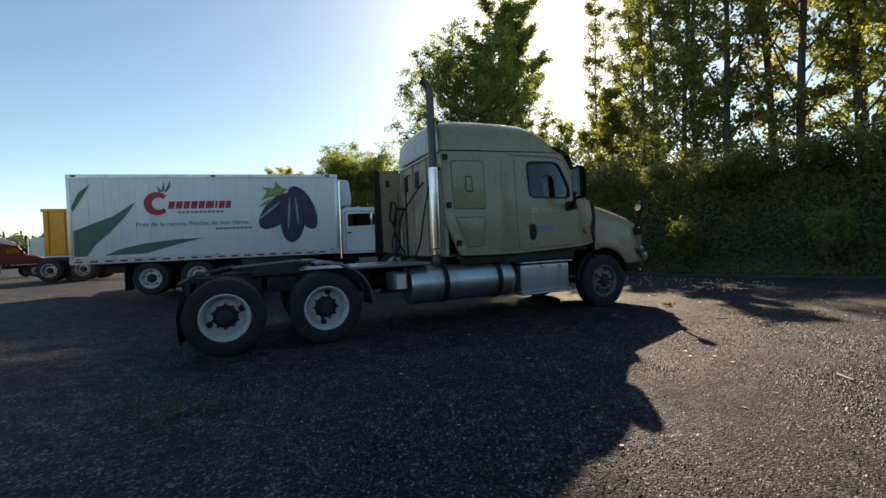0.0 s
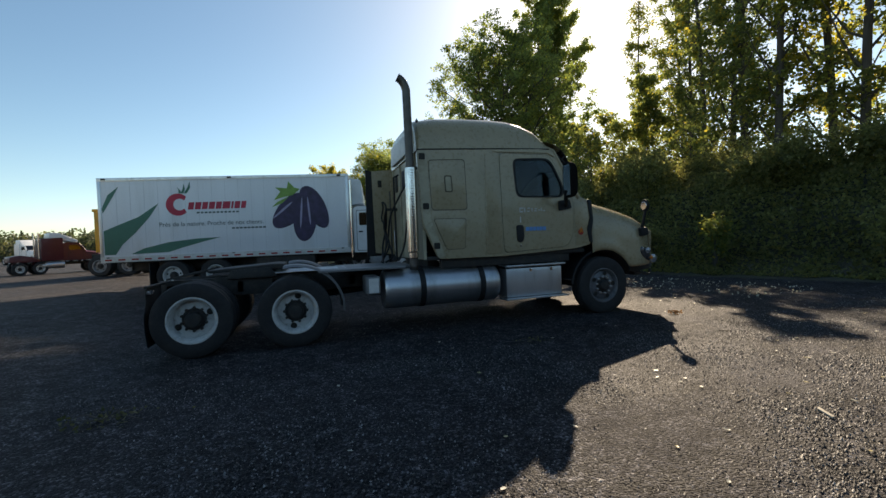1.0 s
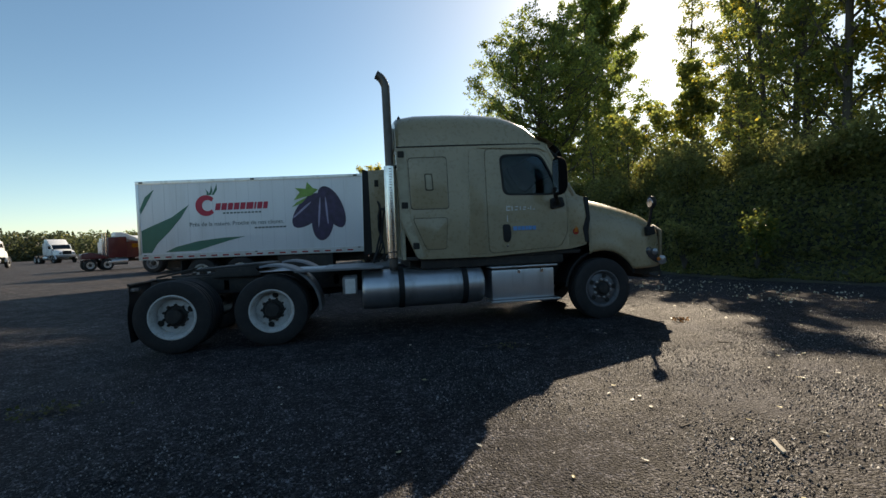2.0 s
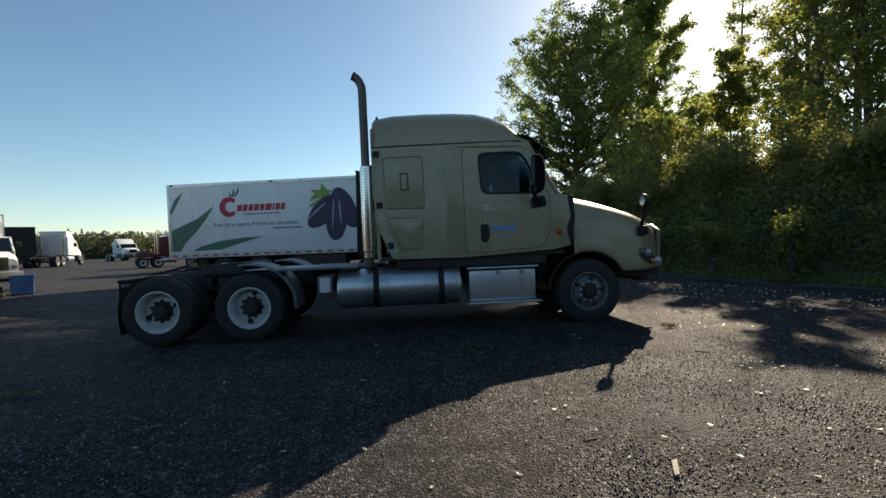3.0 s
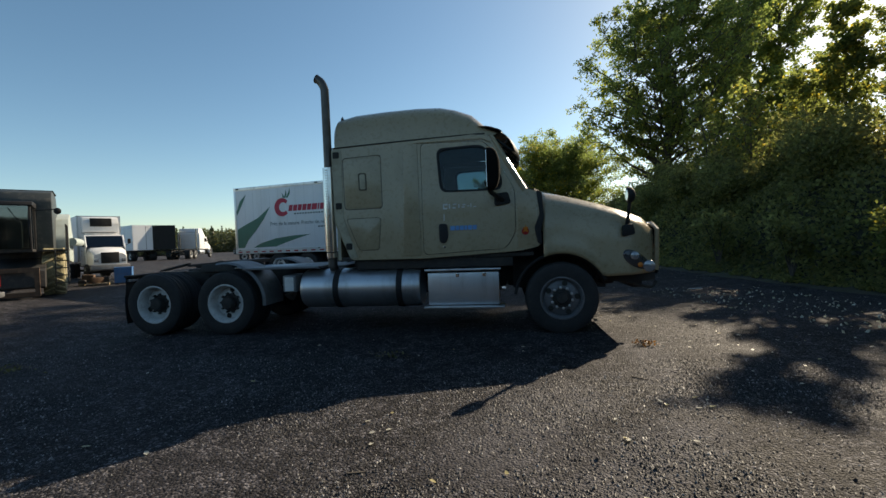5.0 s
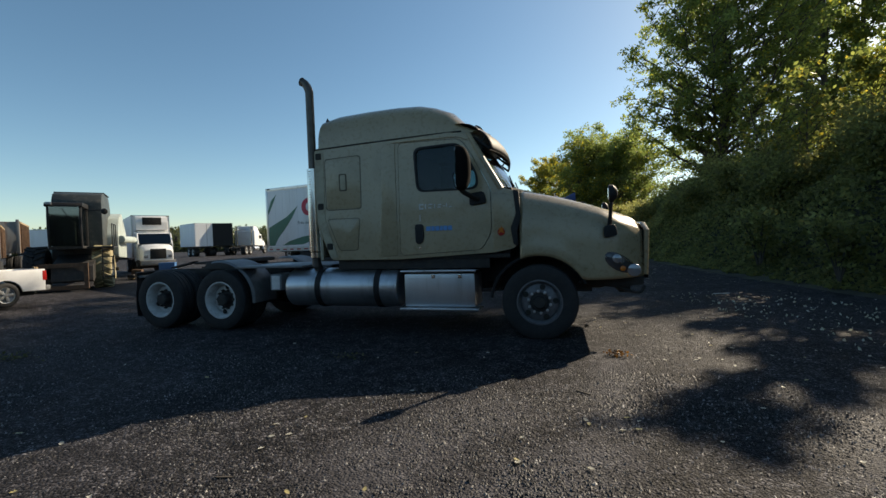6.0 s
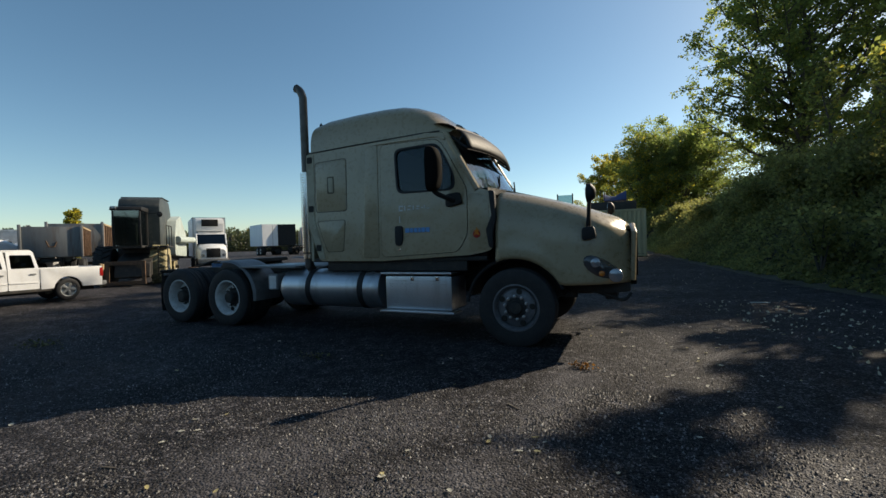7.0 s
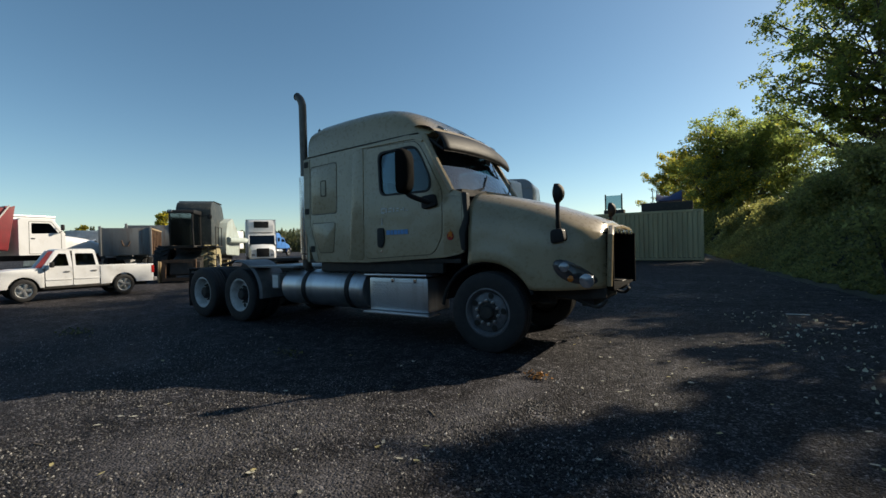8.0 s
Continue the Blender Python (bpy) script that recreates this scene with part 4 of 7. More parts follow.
    part("air_hose", tube(smooth_path([(2.59, 0.95, 2.5), (2.5, 1.35, 2.25), (2.42, 1.75, 1.95), (2.38, 1.95, 1.5), (2.2, 1.6, 1.08)], 5), 0.018, 6), BLACK, ob)
    for k in range(3):
        part("air_hose", tube(smooth_path([(2.38, 1.96, 2.1), (2.33 + k * 0.03, 2.0 + k * 0.05, 1.75), (2.4 - k * 0.05, 1.9 + k * 0.08, 1.4), (2.2, 1.7 - k * 0.1, 1.08)], 5), 0.018, 6), BLACK, ob)
    coil = [(2.36 + 0.02 * math.sin(a * 3), 2.13 + 0.2 * math.cos(a), 2.05 + 0.22 * math.sin(a)) for a in (k * 0.35 for k in range(19))]
    part("air_hose", tube(coil, 0.017, 6), BLACK, ob, "coiled black air hose")
    part("air_hose", tube(smooth_path([(2.36, 2.13, 1.83), (2.4, 2.0, 1.5), (2.4, 1.6, 1.2), (2.2, 1.2, 1.1)], 5), 0.017, 6), BLACK, ob)
    part("air_hose", tube(smooth_path([(2.6, 0.7, 2.4), (2.56, 0.9, 1.9), (2.52, 1.05, 1.4), (2.4, 1.05, 1.12)], 5), 0.016, 6), BLACK, ob)
    part("hose_pole", tube([(2.52, 2.24, 1.1), (2.52, 2.24, 2.5)], 0.015, 8), STACK_STEEL, ob)
    part("far_fairing", plate([(2.2, 1.25), (2.18, 2.93), (2.6, 2.96), (2.6, 1.2)], [], 2.36, 2.41), TAN, ob, "tan side fairing on the far corner")
    part("fairing_edge", plate([(2.03, 1.2), (2.06, 2.96), (2.18, 2.93), (2.2, 1.22)], [], 2.36, 2.4), BLACK, ob, "black rubber edge")
    part("fairing_lamp", block(2.3, 2.38, 2.345, 2.36, 2.6, 2.74, 0.01), SEAM, ob)
    # floor, front wall, dash and seats
    part("floor_pan", block(2.62, 5.6, 0.09, 2.35, 1.14, 1.2, 0.01), CHASSIS, ob)
    part("firewall", block(5.5, 5.6, 0.12, 2.32, 1.2, 1.95, 0.02), BLACK, ob)
    part("dashboard", slab(rounded([(5.05, 1.72), (5.0, 2.02), (5.48, 2.1), (5.5, 1.6)], 0.06), 0.12, 2.3, 0.02), BLACK, ob)
    for y in (0.32, 1.5):
        seat = part("seat", block(4.2, 4.75, y, y + 0.55, 1.55, 1.72, 0.05), CLOTH, ob)
        part("backrest", slab(rounded([(4.2, 1.7), (4.02, 2.35), (4.14, 2.4), (4.36, 1.72)], 0.06), y + 0.02, y + 0.53, 0.04), CLOTH, seat)
    ring = [(4.92 + 0.09 * math.sin(a), 1.78 + 0.23 * math.cos(a), 2.02 + 0.21 * math.sin(a)) for a in (k * math.pi / 12 for k in range(25))]
    part("steering_wheel", tube(ring, 0.016, 6), BLACK, ob)
    part("sleeper_curtain", block(3.98, 4.0, 0.14, 2.3, 1.3, 2.9, 0.005), CLOTH, ob)
    # windscreen, pillars, visor
    bow = lambda y: 0.16 * (1 - ((y - 1.22) / 1.1) ** 2)
    ys = [0.1 + 2.24 * k / 16 for k in range(17)]
    part("windscreen", loft([[(5.50 + bow(y) * 1.1, y, 2.10) for y in ys], [(5.27 + bow(y), y, 2.50) for y in ys], [(5.03 + bow(y) * 0.8, y + (1.22 - y) * 0.06, 2.92) for y in ys]], False, False), SCREEN_GLASS, ob, "curved windscreen")
    both(lambda: tube([(5.50, 0.07, 2.1), (5.27, 0.085, 2.5), (5.03, 0.12, 2.93)], 0.045, 8), "screen_pillar", TAN, ob)
    part("wiper_tray", loft([[(5.46 + bow(y) * 1.1, y, 2.03) for y in ys], [(5.52 + bow(y) * 1.2, y, 2.12) for y in ys], [(5.64 + bow(y) * 1.2, y, 2.12) for y in ys], [(5.66 + bow(y) * 1.1, y, 2.03) for y in ys]], False, False), BLACK, ob)
    for y in (0.5, 1.4):
        part("wiper", tube([(5.62, y, 2.14), (5.6, y + 0.3, 2.2), (5.5, y + 0.62, 2.42)], 0.012, 6), BLACK, ob)
    ydiv = [0.13 + 2.18 * k / 16 for k in range(17)]
    row = lambda x, z: [(x + bow(y) * 0.75, y, z + 0.03 * (1 - ((y - 1.22) / 1.1) ** 2)) for y in ydiv]
    part("roof_brow", loft([row(4.84, 3.085), row(4.96, 3.085), row(5.06, 3.062), row(5.13, 3.027), row(5.185, 2.985), row(5.2, 2.955), row(5.16, 2.93), row(5.0, 2.93)], False, False), TAN, ob, "tan brow of the cab roof")
    visor = part("sun_visor", loft([row(5.202, 2.968), row(5.25, 2.93), row(5.3, 2.87), row(5.34, 2.795), row(5.36, 2.725), row(5.355, 2.68)], False, False), BLACK, ob, "dark sun visor on struts over the windscreen")
    visor.modifiers.new("thick", "SOLIDIFY").thickness = 0.012
    part("visor_rail", loft([row(5.32, 2.695), row(5.352, 2.7), row(5.352, 2.672), row(5.32, 2.672), row(5.32, 2.695)], False, False), BLACK, visor)
    for k in (0, 4, 8, 12, 16):
        y = ydiv[k]
        part("visor_strut", tube([(5.12 + bow(y) * 0.75, y, 2.87), (5.24 + bow(y) * 0.75, y, 2.77), (5.34 + bow(y) * 0.75, y, 2.69)], 0.018, 8), BLACK, visor)
        part("visor_strut", tube([(5.22 + bow(y) * 0.75, y, 2.785), (5.29 + bow(y) * 0.75, y, 2.87)], 0.014, 8), BLACK, visor)
    for y in (0.42, 0.92, 1.22, 1.52, 2.02):
        part("roof_marker", slab(rounded([(5.03, 3.06), (5.06, 3.082), (5.13, 3.045), (5.16, 3.0)], 0.02), y - 0.055, y + 0.055, 0.012), HEADLAMP, ob, "", Matrix.Translation((bow(y) * 0.75, 0, 0.022)))
    # roof cap: rings across, from back to front
    rings = []
    for x, top, wide in ((2.58, 3.43, 0.93), (2.62, 3.47, 0.97), (2.9, 3.52, 1.0), (3.4, 3.545, 1.0), (3.9, 3.55, 1.0), (4.25, 3.53, 1.0), (4.48, 3.475, 0.99), (4.66, 3.36, 0.98), (4.8, 3.22, 0.97), (4.92, 3.1, 0.96), (5.1, 3.0, 0.94)):
        low = 2.905 + (x - 2.56) * 0.028 if x < 4.9 else 2.95
        ring = []
        for k in range(25):
            a = math.pi * k / 24
            cx, cz = math.cos(a), math.sin(a)
            ring.append((x + 0.10 * (x > 4.6) * cz, 1.22 - 1.125 * wide * math.copysign(abs(cx) ** 0.42, cx), low + (top - low) * max(0.0, cz) ** 0.62))
        rings.append(ring)
    cap = part("roof_cap", loft(rings, True, True), TAN, ob, "domed tan roof fairing")
    part("roof_seam", tube([(2.57, 0.078, 2.9), (3.3, 0.078, 2.925), (4.0, 0.08, 2.945), (4.7, 0.09, 2.962), (4.95, 0.1, 2.965)], 0.011, 6), SEAM, cap)
    part("cap_back", block(2.53, 2.58, 0.45, 2.0, 2.95, 3.3, 0.03), GREY_WHITE, cap, "pale grey rear of the roof fairing")
    part("antenna_base", lathe([(0.03, 0.0), (0.025, 0.05), (0.012, 0.07), (0, 0.09)], 10, (2.66, 0.36, 3.38), "z"), BLACK, ob)
    # hood and fenders
    hub_x, hub_z, arch = 5.98, 0.5, 0.66
    rows = []
    for k in range(25):
        x = 5.74 + (7.36 - 5.74) * k / 24
        u = k / 24
        side = 0.045 + 0.05 * u + 0.40 * max(0.0, (x - 6.75) / 0.65) ** 2.2
        top = 2.10 - 0.30 * u - 0.20 * u ** 2 - 0.05 * step(0.93, 1.0, u)
        edge = 0.42 + 0.1 * u + 0.2 * max(0.0, (x - 6.9) / 0.5) ** 2
        d = x - hub_x
        low = hub_z + math.sqrt(max(0.0, arch ** 2 - d * d)) if abs(d) < arch - 0.04 else 0.80
        low = max(low, 0.79 + 0.05 * u) if d > 0 else max(low, 0.62)
        shoulder = min(top - 0.10, 1.86 - 0.42 * u)
        half = [(x, side - 0.012, low), (x, side - 0.02, low + 0.05), (x, side, low + (shoulder - low) * 0.25), (x, side + 0.01, low + (shoulder - low) * 0.55), (x, side + 0.022, low + (shoulder - low) * 0.85), (x, side + 0.05, shoulder + 0.02), (x, side + 0.13, shoulder + (top - shoulder) * 0.45), (x, side + 0.25, top - 0.05), (x, edge, top - 0.012), (x, 0.8, top + 0.012), (x, 1.22, top + 0.02)]
        rows.append(half + [(p[0], far(p[1]), p[2]) for p in reversed(half[:-1])])
    hood = part("hood", loft(rows, False, False), TAN, ob, "long sloping tan hood with rounded fenders")
    hood.modifiers.new("thick", "SOLIDIFY").thickness = 0.018
    for y in (0.62, 1.82):
        part("hood_crease", tube([(5.78, y - 0.08 if y < 1 else y + 0.08, 2.1), (6.5, y, 1.905), (7.3, y + (0.08 if y < 1 else -0.08), 1.6)], 0.014, 6), TAN, hood)
    both(lambda: tube([(hub_x + (arch + 0.005) * math.cos(a), 0.075 + 0.02 * math.sin(a), hub_z + (arch + 0.005) * math.sin(a)) for a in (0.42 + 2.6 * k / 18 for k in range(19))], 0.022, 6), "fender_lip", BLACK, ob)
    both(lambda: loft([[(hub_x + (arch - 0.02) * math.cos(a), y, hub_z + (arch - 0.02) * math.sin(a)) for a in (0.3 + 2.6 * k / 14 for k in range(15))] for y in (0.09, 0.5, 0.62)], False, False), "wheel_liner", BLACK, ob)
    both(lambda: plate([(5.3, 0.62), (5.3, 1.3), (6.7, 1.3), (6.7, 0.6)], [], 0.62, 0.66), "inner_fender", CHASSIS, ob)
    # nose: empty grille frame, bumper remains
    # sheet and shroud are near-black: the opening's deep shade put into their colour
    part("grille_shade_sheet", block(6.98, 7.02, 0.5, 1.94, 0.82, 1.5, 0.005), DEEP_BLACK, ob, "near-black sheet painted as the shade where the grille is missing")
    frame_pts = [(7.385, 0.46, 0.86), (7.41, 0.46, 1.46), (7.39, 0.62, 1.545), (7.4, 1.22, 1.565), (7.39, 1.82, 1.545), (7.41, 1.98, 1.46), (7.385, 1.98, 0.86)]
    part("grille_surround", tube(frame_pts, 0.035, 8), TAN, ob, "tan grille surround with broken chrome")
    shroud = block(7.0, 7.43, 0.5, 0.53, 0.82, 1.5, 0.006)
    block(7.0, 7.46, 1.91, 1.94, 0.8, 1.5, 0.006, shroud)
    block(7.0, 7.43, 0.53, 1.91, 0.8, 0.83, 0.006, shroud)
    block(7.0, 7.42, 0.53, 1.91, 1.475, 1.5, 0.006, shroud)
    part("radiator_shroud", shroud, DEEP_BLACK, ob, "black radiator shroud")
    for k in range(7):
        part("radiator_fin", block(7.02, 7.032, 0.56, 1.88, 0.93 + k * 0.075, 0.945 + k * 0.075, 0.0), SEAM, ob)
    for k in range(5):
        y = 0.62 + k * 0.28
        part("broken_trim", slab(rounded([(7.36, 1.5 + 0.02 * (k % 2)), (7.35, 1.57), (7.42, 1.57 - 0.01 * (k % 3)), (7.44, 1.48)], 0.015), y, y + 0.2, 0.006), CHROME, ob, "snapped chrome grille trim")
    both(lambda: slab(rounded([(6.5, 0.74), (6.55, 0.86), (7.15, 0.86), (7.36, 0.84), (7.36, 0.72), (7.0, 0.68)], 0.03), 0.42, 0.9, 0.02), "bumper_bracket", CHASSIS, ob)
    part("cross_member", block(7.05, 7.2, 0.5, 1.94, 0.6, 0.78, 0.02), CHASSIS, ob)
    both(lambda: tube(smooth_path([(6.9, 0.5, 0.72), (7.1, 0.4, 0.66), (7.28, 0.36, 0.62), (7.36, 0.42, 0.7)], 4), 0.022, 6), "loose_bracket", CHASSIS, ob)
    # headlamps: lie on the fender's side and nose
    def lamp(scale, dy):
        ring = []
        for r, bulge in ((1.0, 0.0), (0.9, 0.03), (0.6, 0.055), (0.01, 0.065)):
            one = []
            for k in range(20):
                a = 2 * math.pi * k / 20
                px, pz = math.cos(a), math.sin(a)
                x = 7.06 + 0.235 * scale * r * px
                z = 1.02 + 0.12 * scale * r * pz * (1 - 0.25 * px) - 0.10 * r * px * scale
                y = 0.095 + 0.40 * max(0.0, (x - 6.75) / 0.65) ** 2.2 - bulge * scale - dy
                one.append((x, y, z))
            ring.append(one)
        return loft(ring, True, False)
    lamp_ob = both(lambda: lamp(1.0, 0.0), "headlight", HEADLAMP, ob, "smoked wraparound headlight")
    both(lambda: lamp_spot(6.98, 0.05, 1.1, 0.06), "lamp_lens", LAMP_CLEAR, ob)
    both(lambda: lamp_spot(7.05, 0.05, 0.97, 0.035), "turn_lens", AMBER, ob)
    both(lambda: lamp_spot(7.2, 0.16, 0.94, 0.085), "lamp_lens", LAMP_CLEAR, ob)
    # hood mirrors on masts
    for side in (0, 1):
        def put(bm):
            if side:
                bm.transform(Matrix.Translation((0.12, CAB_W, -0.05)) @ Matrix.Diagonal((1, -1, 1, 1)))
            return bm
        mast = part("hood_mirror_mast", put(tube(smooth_path([(6.9, 0.16, 1.44), (6.91, 0.08, 1.6), (6.92, 0.04, 1.78), (6.93, 0.03, 1.86)], 4), [0.03] * 5 + [0.024] * 8, 8)), BLACK, ob)
        part("mast_foot", put(slab(rounded([(6.83, 1.37), (6.83, 1.53), (6.97, 1.55), (7.0, 1.4)], 0.04), 0.03, 0.2, 0.02)), BLACK, mast)
        head = loft([[(6.93 + dx, 0.03 + s * 0.085 * math.cos(a), 1.945 + s * 0.115 * math.sin(a)) for a in (2 * math.pi * k / 18 for k in range(18))] for dx, s in ((-0.035, 0.9), (-0.03, 1.0), (0.02, 0.95), (0.06, 0.6), (0.075, 0.2))])
        part("hood_mirror", put(head), BLACK, mast, "round black hood mirror")
        part("mirror_glass", put(lathe([(0.075, 0.0), (0.07, -0.004), (0, -0.005)], 18, (6.892, 0.03, 1.945), "x")), CHROME, mast)
    # chassis rails, cross members, drive line
    for y in (0.80, 1.56):
        part("frame_rail", block(-1.25, 7.1, y, y + 0.08, 0.74, 1.02, 0.01), CHASSIS, ob)
    for x in (-1.15, -0.2, 0.3, 1.5, 2.6, 3.9):
        part("cross_bar", block(x, x + 0.1, 0.8, 1.64, 0.78, 0.96, 0.01), CHASSIS, ob)
    part("deck_plate", block(1.35, 2.55, 0.5, 1.94, 1.03, 1.065, 0.008), GREY_PLATE, ob, "grey deck plate behind the cab")
    part("deck_plate", block(1.0, 2.3, 0.02, 0.42, 1.05, 1.085, 0.008), GREY_PLATE, ob)
    fifth = part("fifth_wheel", slab([(-0.55, 1.1), (-0.62, 1.14), (0.35, 1.2), (0.5, 1.19), (0.5, 1.12)], 0.72, 1.72, 0.015), CHASSIS, ob, "greasy black fifth wheel plate")
    for y in (0.7, 1.6):
        part("plate_bracket", slab([(-0.35, 1.0), (-0.25, 1.13), (0.3, 1.15), (0.4, 1.0)], y, y + 0.12, 0.01), CHASSIS, fifth)
        part("plate_horn", slab([(-0.6, 1.13), (-1.12, 1.03), (-1.12, 1.06), (-0.58, 1.17)], y, y + 0.14, 0.008), CHASSIS, fifth)
    for x in (-0.66, 0.66):
        part("axle", lathe([(0.07, 0.3), (0.075, 0.9), (0.19, 1.08), (0.21, 1.22), (0.19, 1.36), (0.075, 1.54), (0.07, 2.14)], 16, (x, 0, 0.51)), CHASSIS, ob)
    part("front_axle", block(5.92, 6.04, 0.35, 2.09, 0.42, 0.52, 0.02), CHASSIS, ob)
    part("drive_shaft", tube([(0.7, 1.22, 0.6), (3.8, 1.22, 0.8), (5.0, 1.22, 0.85)], 0.06, 10), CHASSIS, ob)
    part("engine", block(5.2, 6.9, 0.86, 1.56, 0.62, 1.5, 0.06), CHASSIS, ob)
    part("gearbox", block(4.1, 5.2, 0.95, 1.5, 0.6, 1.1, 0.08), CHASSIS, ob)
    # wheels: deep white discs behind, dull steel in front
    for x, turn in ((-0.66, 20.0), (0.66, -35.0)):
        wheel(ob, x, 0.17, 0.515, 0.515, 0.29, 0.305, 0.15, WHITE_RIM, None, CHASSIS, 0.115, 0.11, 2, 0.045, turn, False, 10)
        wheel(ob, x, far(0.17), 0.515, 0.515, 0.29, 0.305, 0.15, WHITE_RIM, None, CHASSIS, 0.115, 0.11, 2, 0.045, turn, True)
        for y in (0.49, far(0.49)):
            part("inner_wheel", tyre_mesh(0.515, 0.27, 0.3, RUBBER), None, ob, "", pose(x, y, 0.515))
    wheel(ob, hub_x, 0.2, 0.515, 0.52, 0.29, 0.30, 0.04, DARK_RIM, None, CHASSIS, 0.1, 0.05, 5, 0.04, 12, False, 10, ALU)
    wheel(ob, hub_x, far(0.2), 0.515, 0.52, 0.29, 0.30, 0.015, STEEL_RIM, None, STEEL_RIM, 0.115, 0.075, 5, 0.04, 12, True)
    # mud flaps and quarter fenders
    both(lambda: loft([[(-1.19 + 0.02 * math.sin(z * 9) - 0.02 * (1 - z), y, z) for y in (0.04, 0.2, 0.36, 0.52, 0.68)] for z in (1.0, 0.8, 0.6, 0.4, 0.2)], False, False), "mud_flap", RUBBER, ob, "worn black rubber mud flap")
    both(lambda: tube([(-1.17, 0.02, 1.0), (-1.17, 0.8, 1.0)], 0.02, 8), "flap_hanger", CHASSIS, ob)
    part("rear_lamp", block(-1.2, -1.14, 0.08, 0.26, 0.9, 0.95, 0.01), LAMP_CLEAR, ob)
    def quarter():
        rows = []
        for y in (0.02, 0.06, 0.6, 0.64):
            drop = 0.03 if y in (0.02, 0.64) else 0.0
            rows.append([(0.66 + (0.64 - drop) * math.cos(a) * (1.1 if math.cos(a) > 0 else 1.0), y, 0.55 + (0.64 - drop) * math.sin(a)) for a in (-0.12 + 1.92 * k / 20 for k in range(21))])
        return loft(rows, False, False)
    both(quarter, "quarter_fender", GREY_PLATE, ob, "dented grey quarter fender")
    # air tank with a tag, fuel tank with straps, tool box with treads
    part("air_tank", block(1.68, 1.9, 0.03, 0.5, 0.68, 0.95, 0.03), GREY_PLATE, ob)
    part("sticker", block(1.72, 1.87, 0.022, 0.026, 0.70, 0.92, 0.0), PAPER, ob, "white paper label")
    tank_prof = [(0.05, 1.975), (0.2, 1.965), (0.285, 1.975), (0.305, 2.0), (0.31, 2.05), (0.31, 3.82), (0.305, 3.87), (0.285, 3.895), (0.2, 3.905), (0.05, 3.9)]
    both(lambda: lathe(tank_prof, 40, (0, 0.31, 0.715), "x"), "fuel_tank", ALU, ob, "brushed aluminium fuel tank")
    for x in (2.57, 3.58):
        both(lambda: lathe([(0.312, x - 0.045), (0.322, x - 0.045), (0.322, x + 0.045), (0.312, x + 0.045)], 40, (0, 0.31, 0.715), "x"), "tank_strap", BLACK, ob)
        part("tank_bracket", slab([(x - 0.05, 0.5), (x - 0.05, 1.0), (x + 0.05, 1.0), (x + 0.05, 0.5)], 0.55, 0.82, 0.01), CHASSIS, ob)
    both(lambda: block(4.02, 5.09, 0.05, 0.62, 0.44, 0.93, 0.03), "tool_box", ALU, ob, "aluminium step box with tread plate")
    both(lambda: block(3.99, 5.12, -0.03, 0.3, 0.955, 0.985, 0.01), "step_tread", ALU, ob)
    both(lambda: block(3.97, 5.16, -0.05, 0.25, 0.405, 0.435, 0.01), "step_tread", ALU, ob)
    dots = bmesh.new()
    for i in range(26):
        for j in range(9):
            own = block(-0.016, 0.016, -0.005, 0.0, -0.006, 0.006, 0.0)
            own.transform(pose(4.1 + i * 0.036, 0.05, 0.52 + j * 0.042, 0, 45 if (i + j) % 2 else -45))
            join(dots, own)
    part("tread_pattern", dots, ALU, ob)
    for x in (4.45, 4.85):
        part("box_latch", block(x, x + 0.05, 0.035, 0.05, 0.86, 0.92, 0.005), CHROME, ob)
    # exhaust stack with heat shield
    stack = part("exhaust_pipe", tube(smooth_path([(2.47, 0.17, 1.05), (2.47, 0.17, 2.0), (2.465, 0.17, 3.0), (2.46, 0.17, 3.75), (2.45, 0.17, 3.88), (2.40, 0.17, 3.98), (2.34, 0.17, 4.03)], 5), 0.065, 18, None, False), STACK_STEEL, ob, "tall heat-stained steel exhaust stack")
    part("stack_mouth", lathe([(0.068, 0.0), (0.07, 0.01), (0.05, 0.012), (0.05, -0.02)], 18), SEAM, stack, "", pose(2.335, 0.17, 4.033, 0, 0, 0) @ Matrix.Rotation(radians(-62), 4, "Y") @ Matrix.Rotation(radians(90), 4, "X"))
    part("heat_shield", loft([[(2.47 + 0.095 * math.sin(a), 0.17 - 0.095 * math.cos(a), z) for a in (-1.35 + 2.7 * k / 12 for k in range(13))] for z in (1.3, 1.32, 1.9, 2.5, 2.62)], False, False), CHROME, ob, "perforated chrome heat shield")
    slot = mesh_of("shield_slot", block(2.448, 2.492, 0.0715, 0.0735, 0.0, 0.01, 0.0), STACK_STEEL)
    for k in range(30):
        part("shield_slot", slot, None, ob, "", Matrix.Translation((0, 0, 1.38 + k * 0.041)))
    part("stack_clamp", lathe([(0.07, 1.2), (0.085, 1.2), (0.085, 1.28), (0.07, 1.28)], 18, (2.47, 0.17, 0), "z"), CHROME, ob)
    part("stack_elbow", tube(smooth_path([(2.47, 0.17, 1.2), (2.48, 0.25, 1.0), (2.55, 0.6, 0.9), (2.9, 0.8, 0.85)], 5), 0.07, 12), STACK_STEEL, ob)
    part("stack_bracket", block(2.47, 2.8, 0.13, 0.21, 2.6, 2.64, 0.005), CHASSIS, ob)
    # deck plate behind the cab
    part("deck_plate", block(0.2, 1.5, 0.72, 1.72, 1.045, 1.06, 0.004), ALU, ob, "scuffed aluminium deck plate")
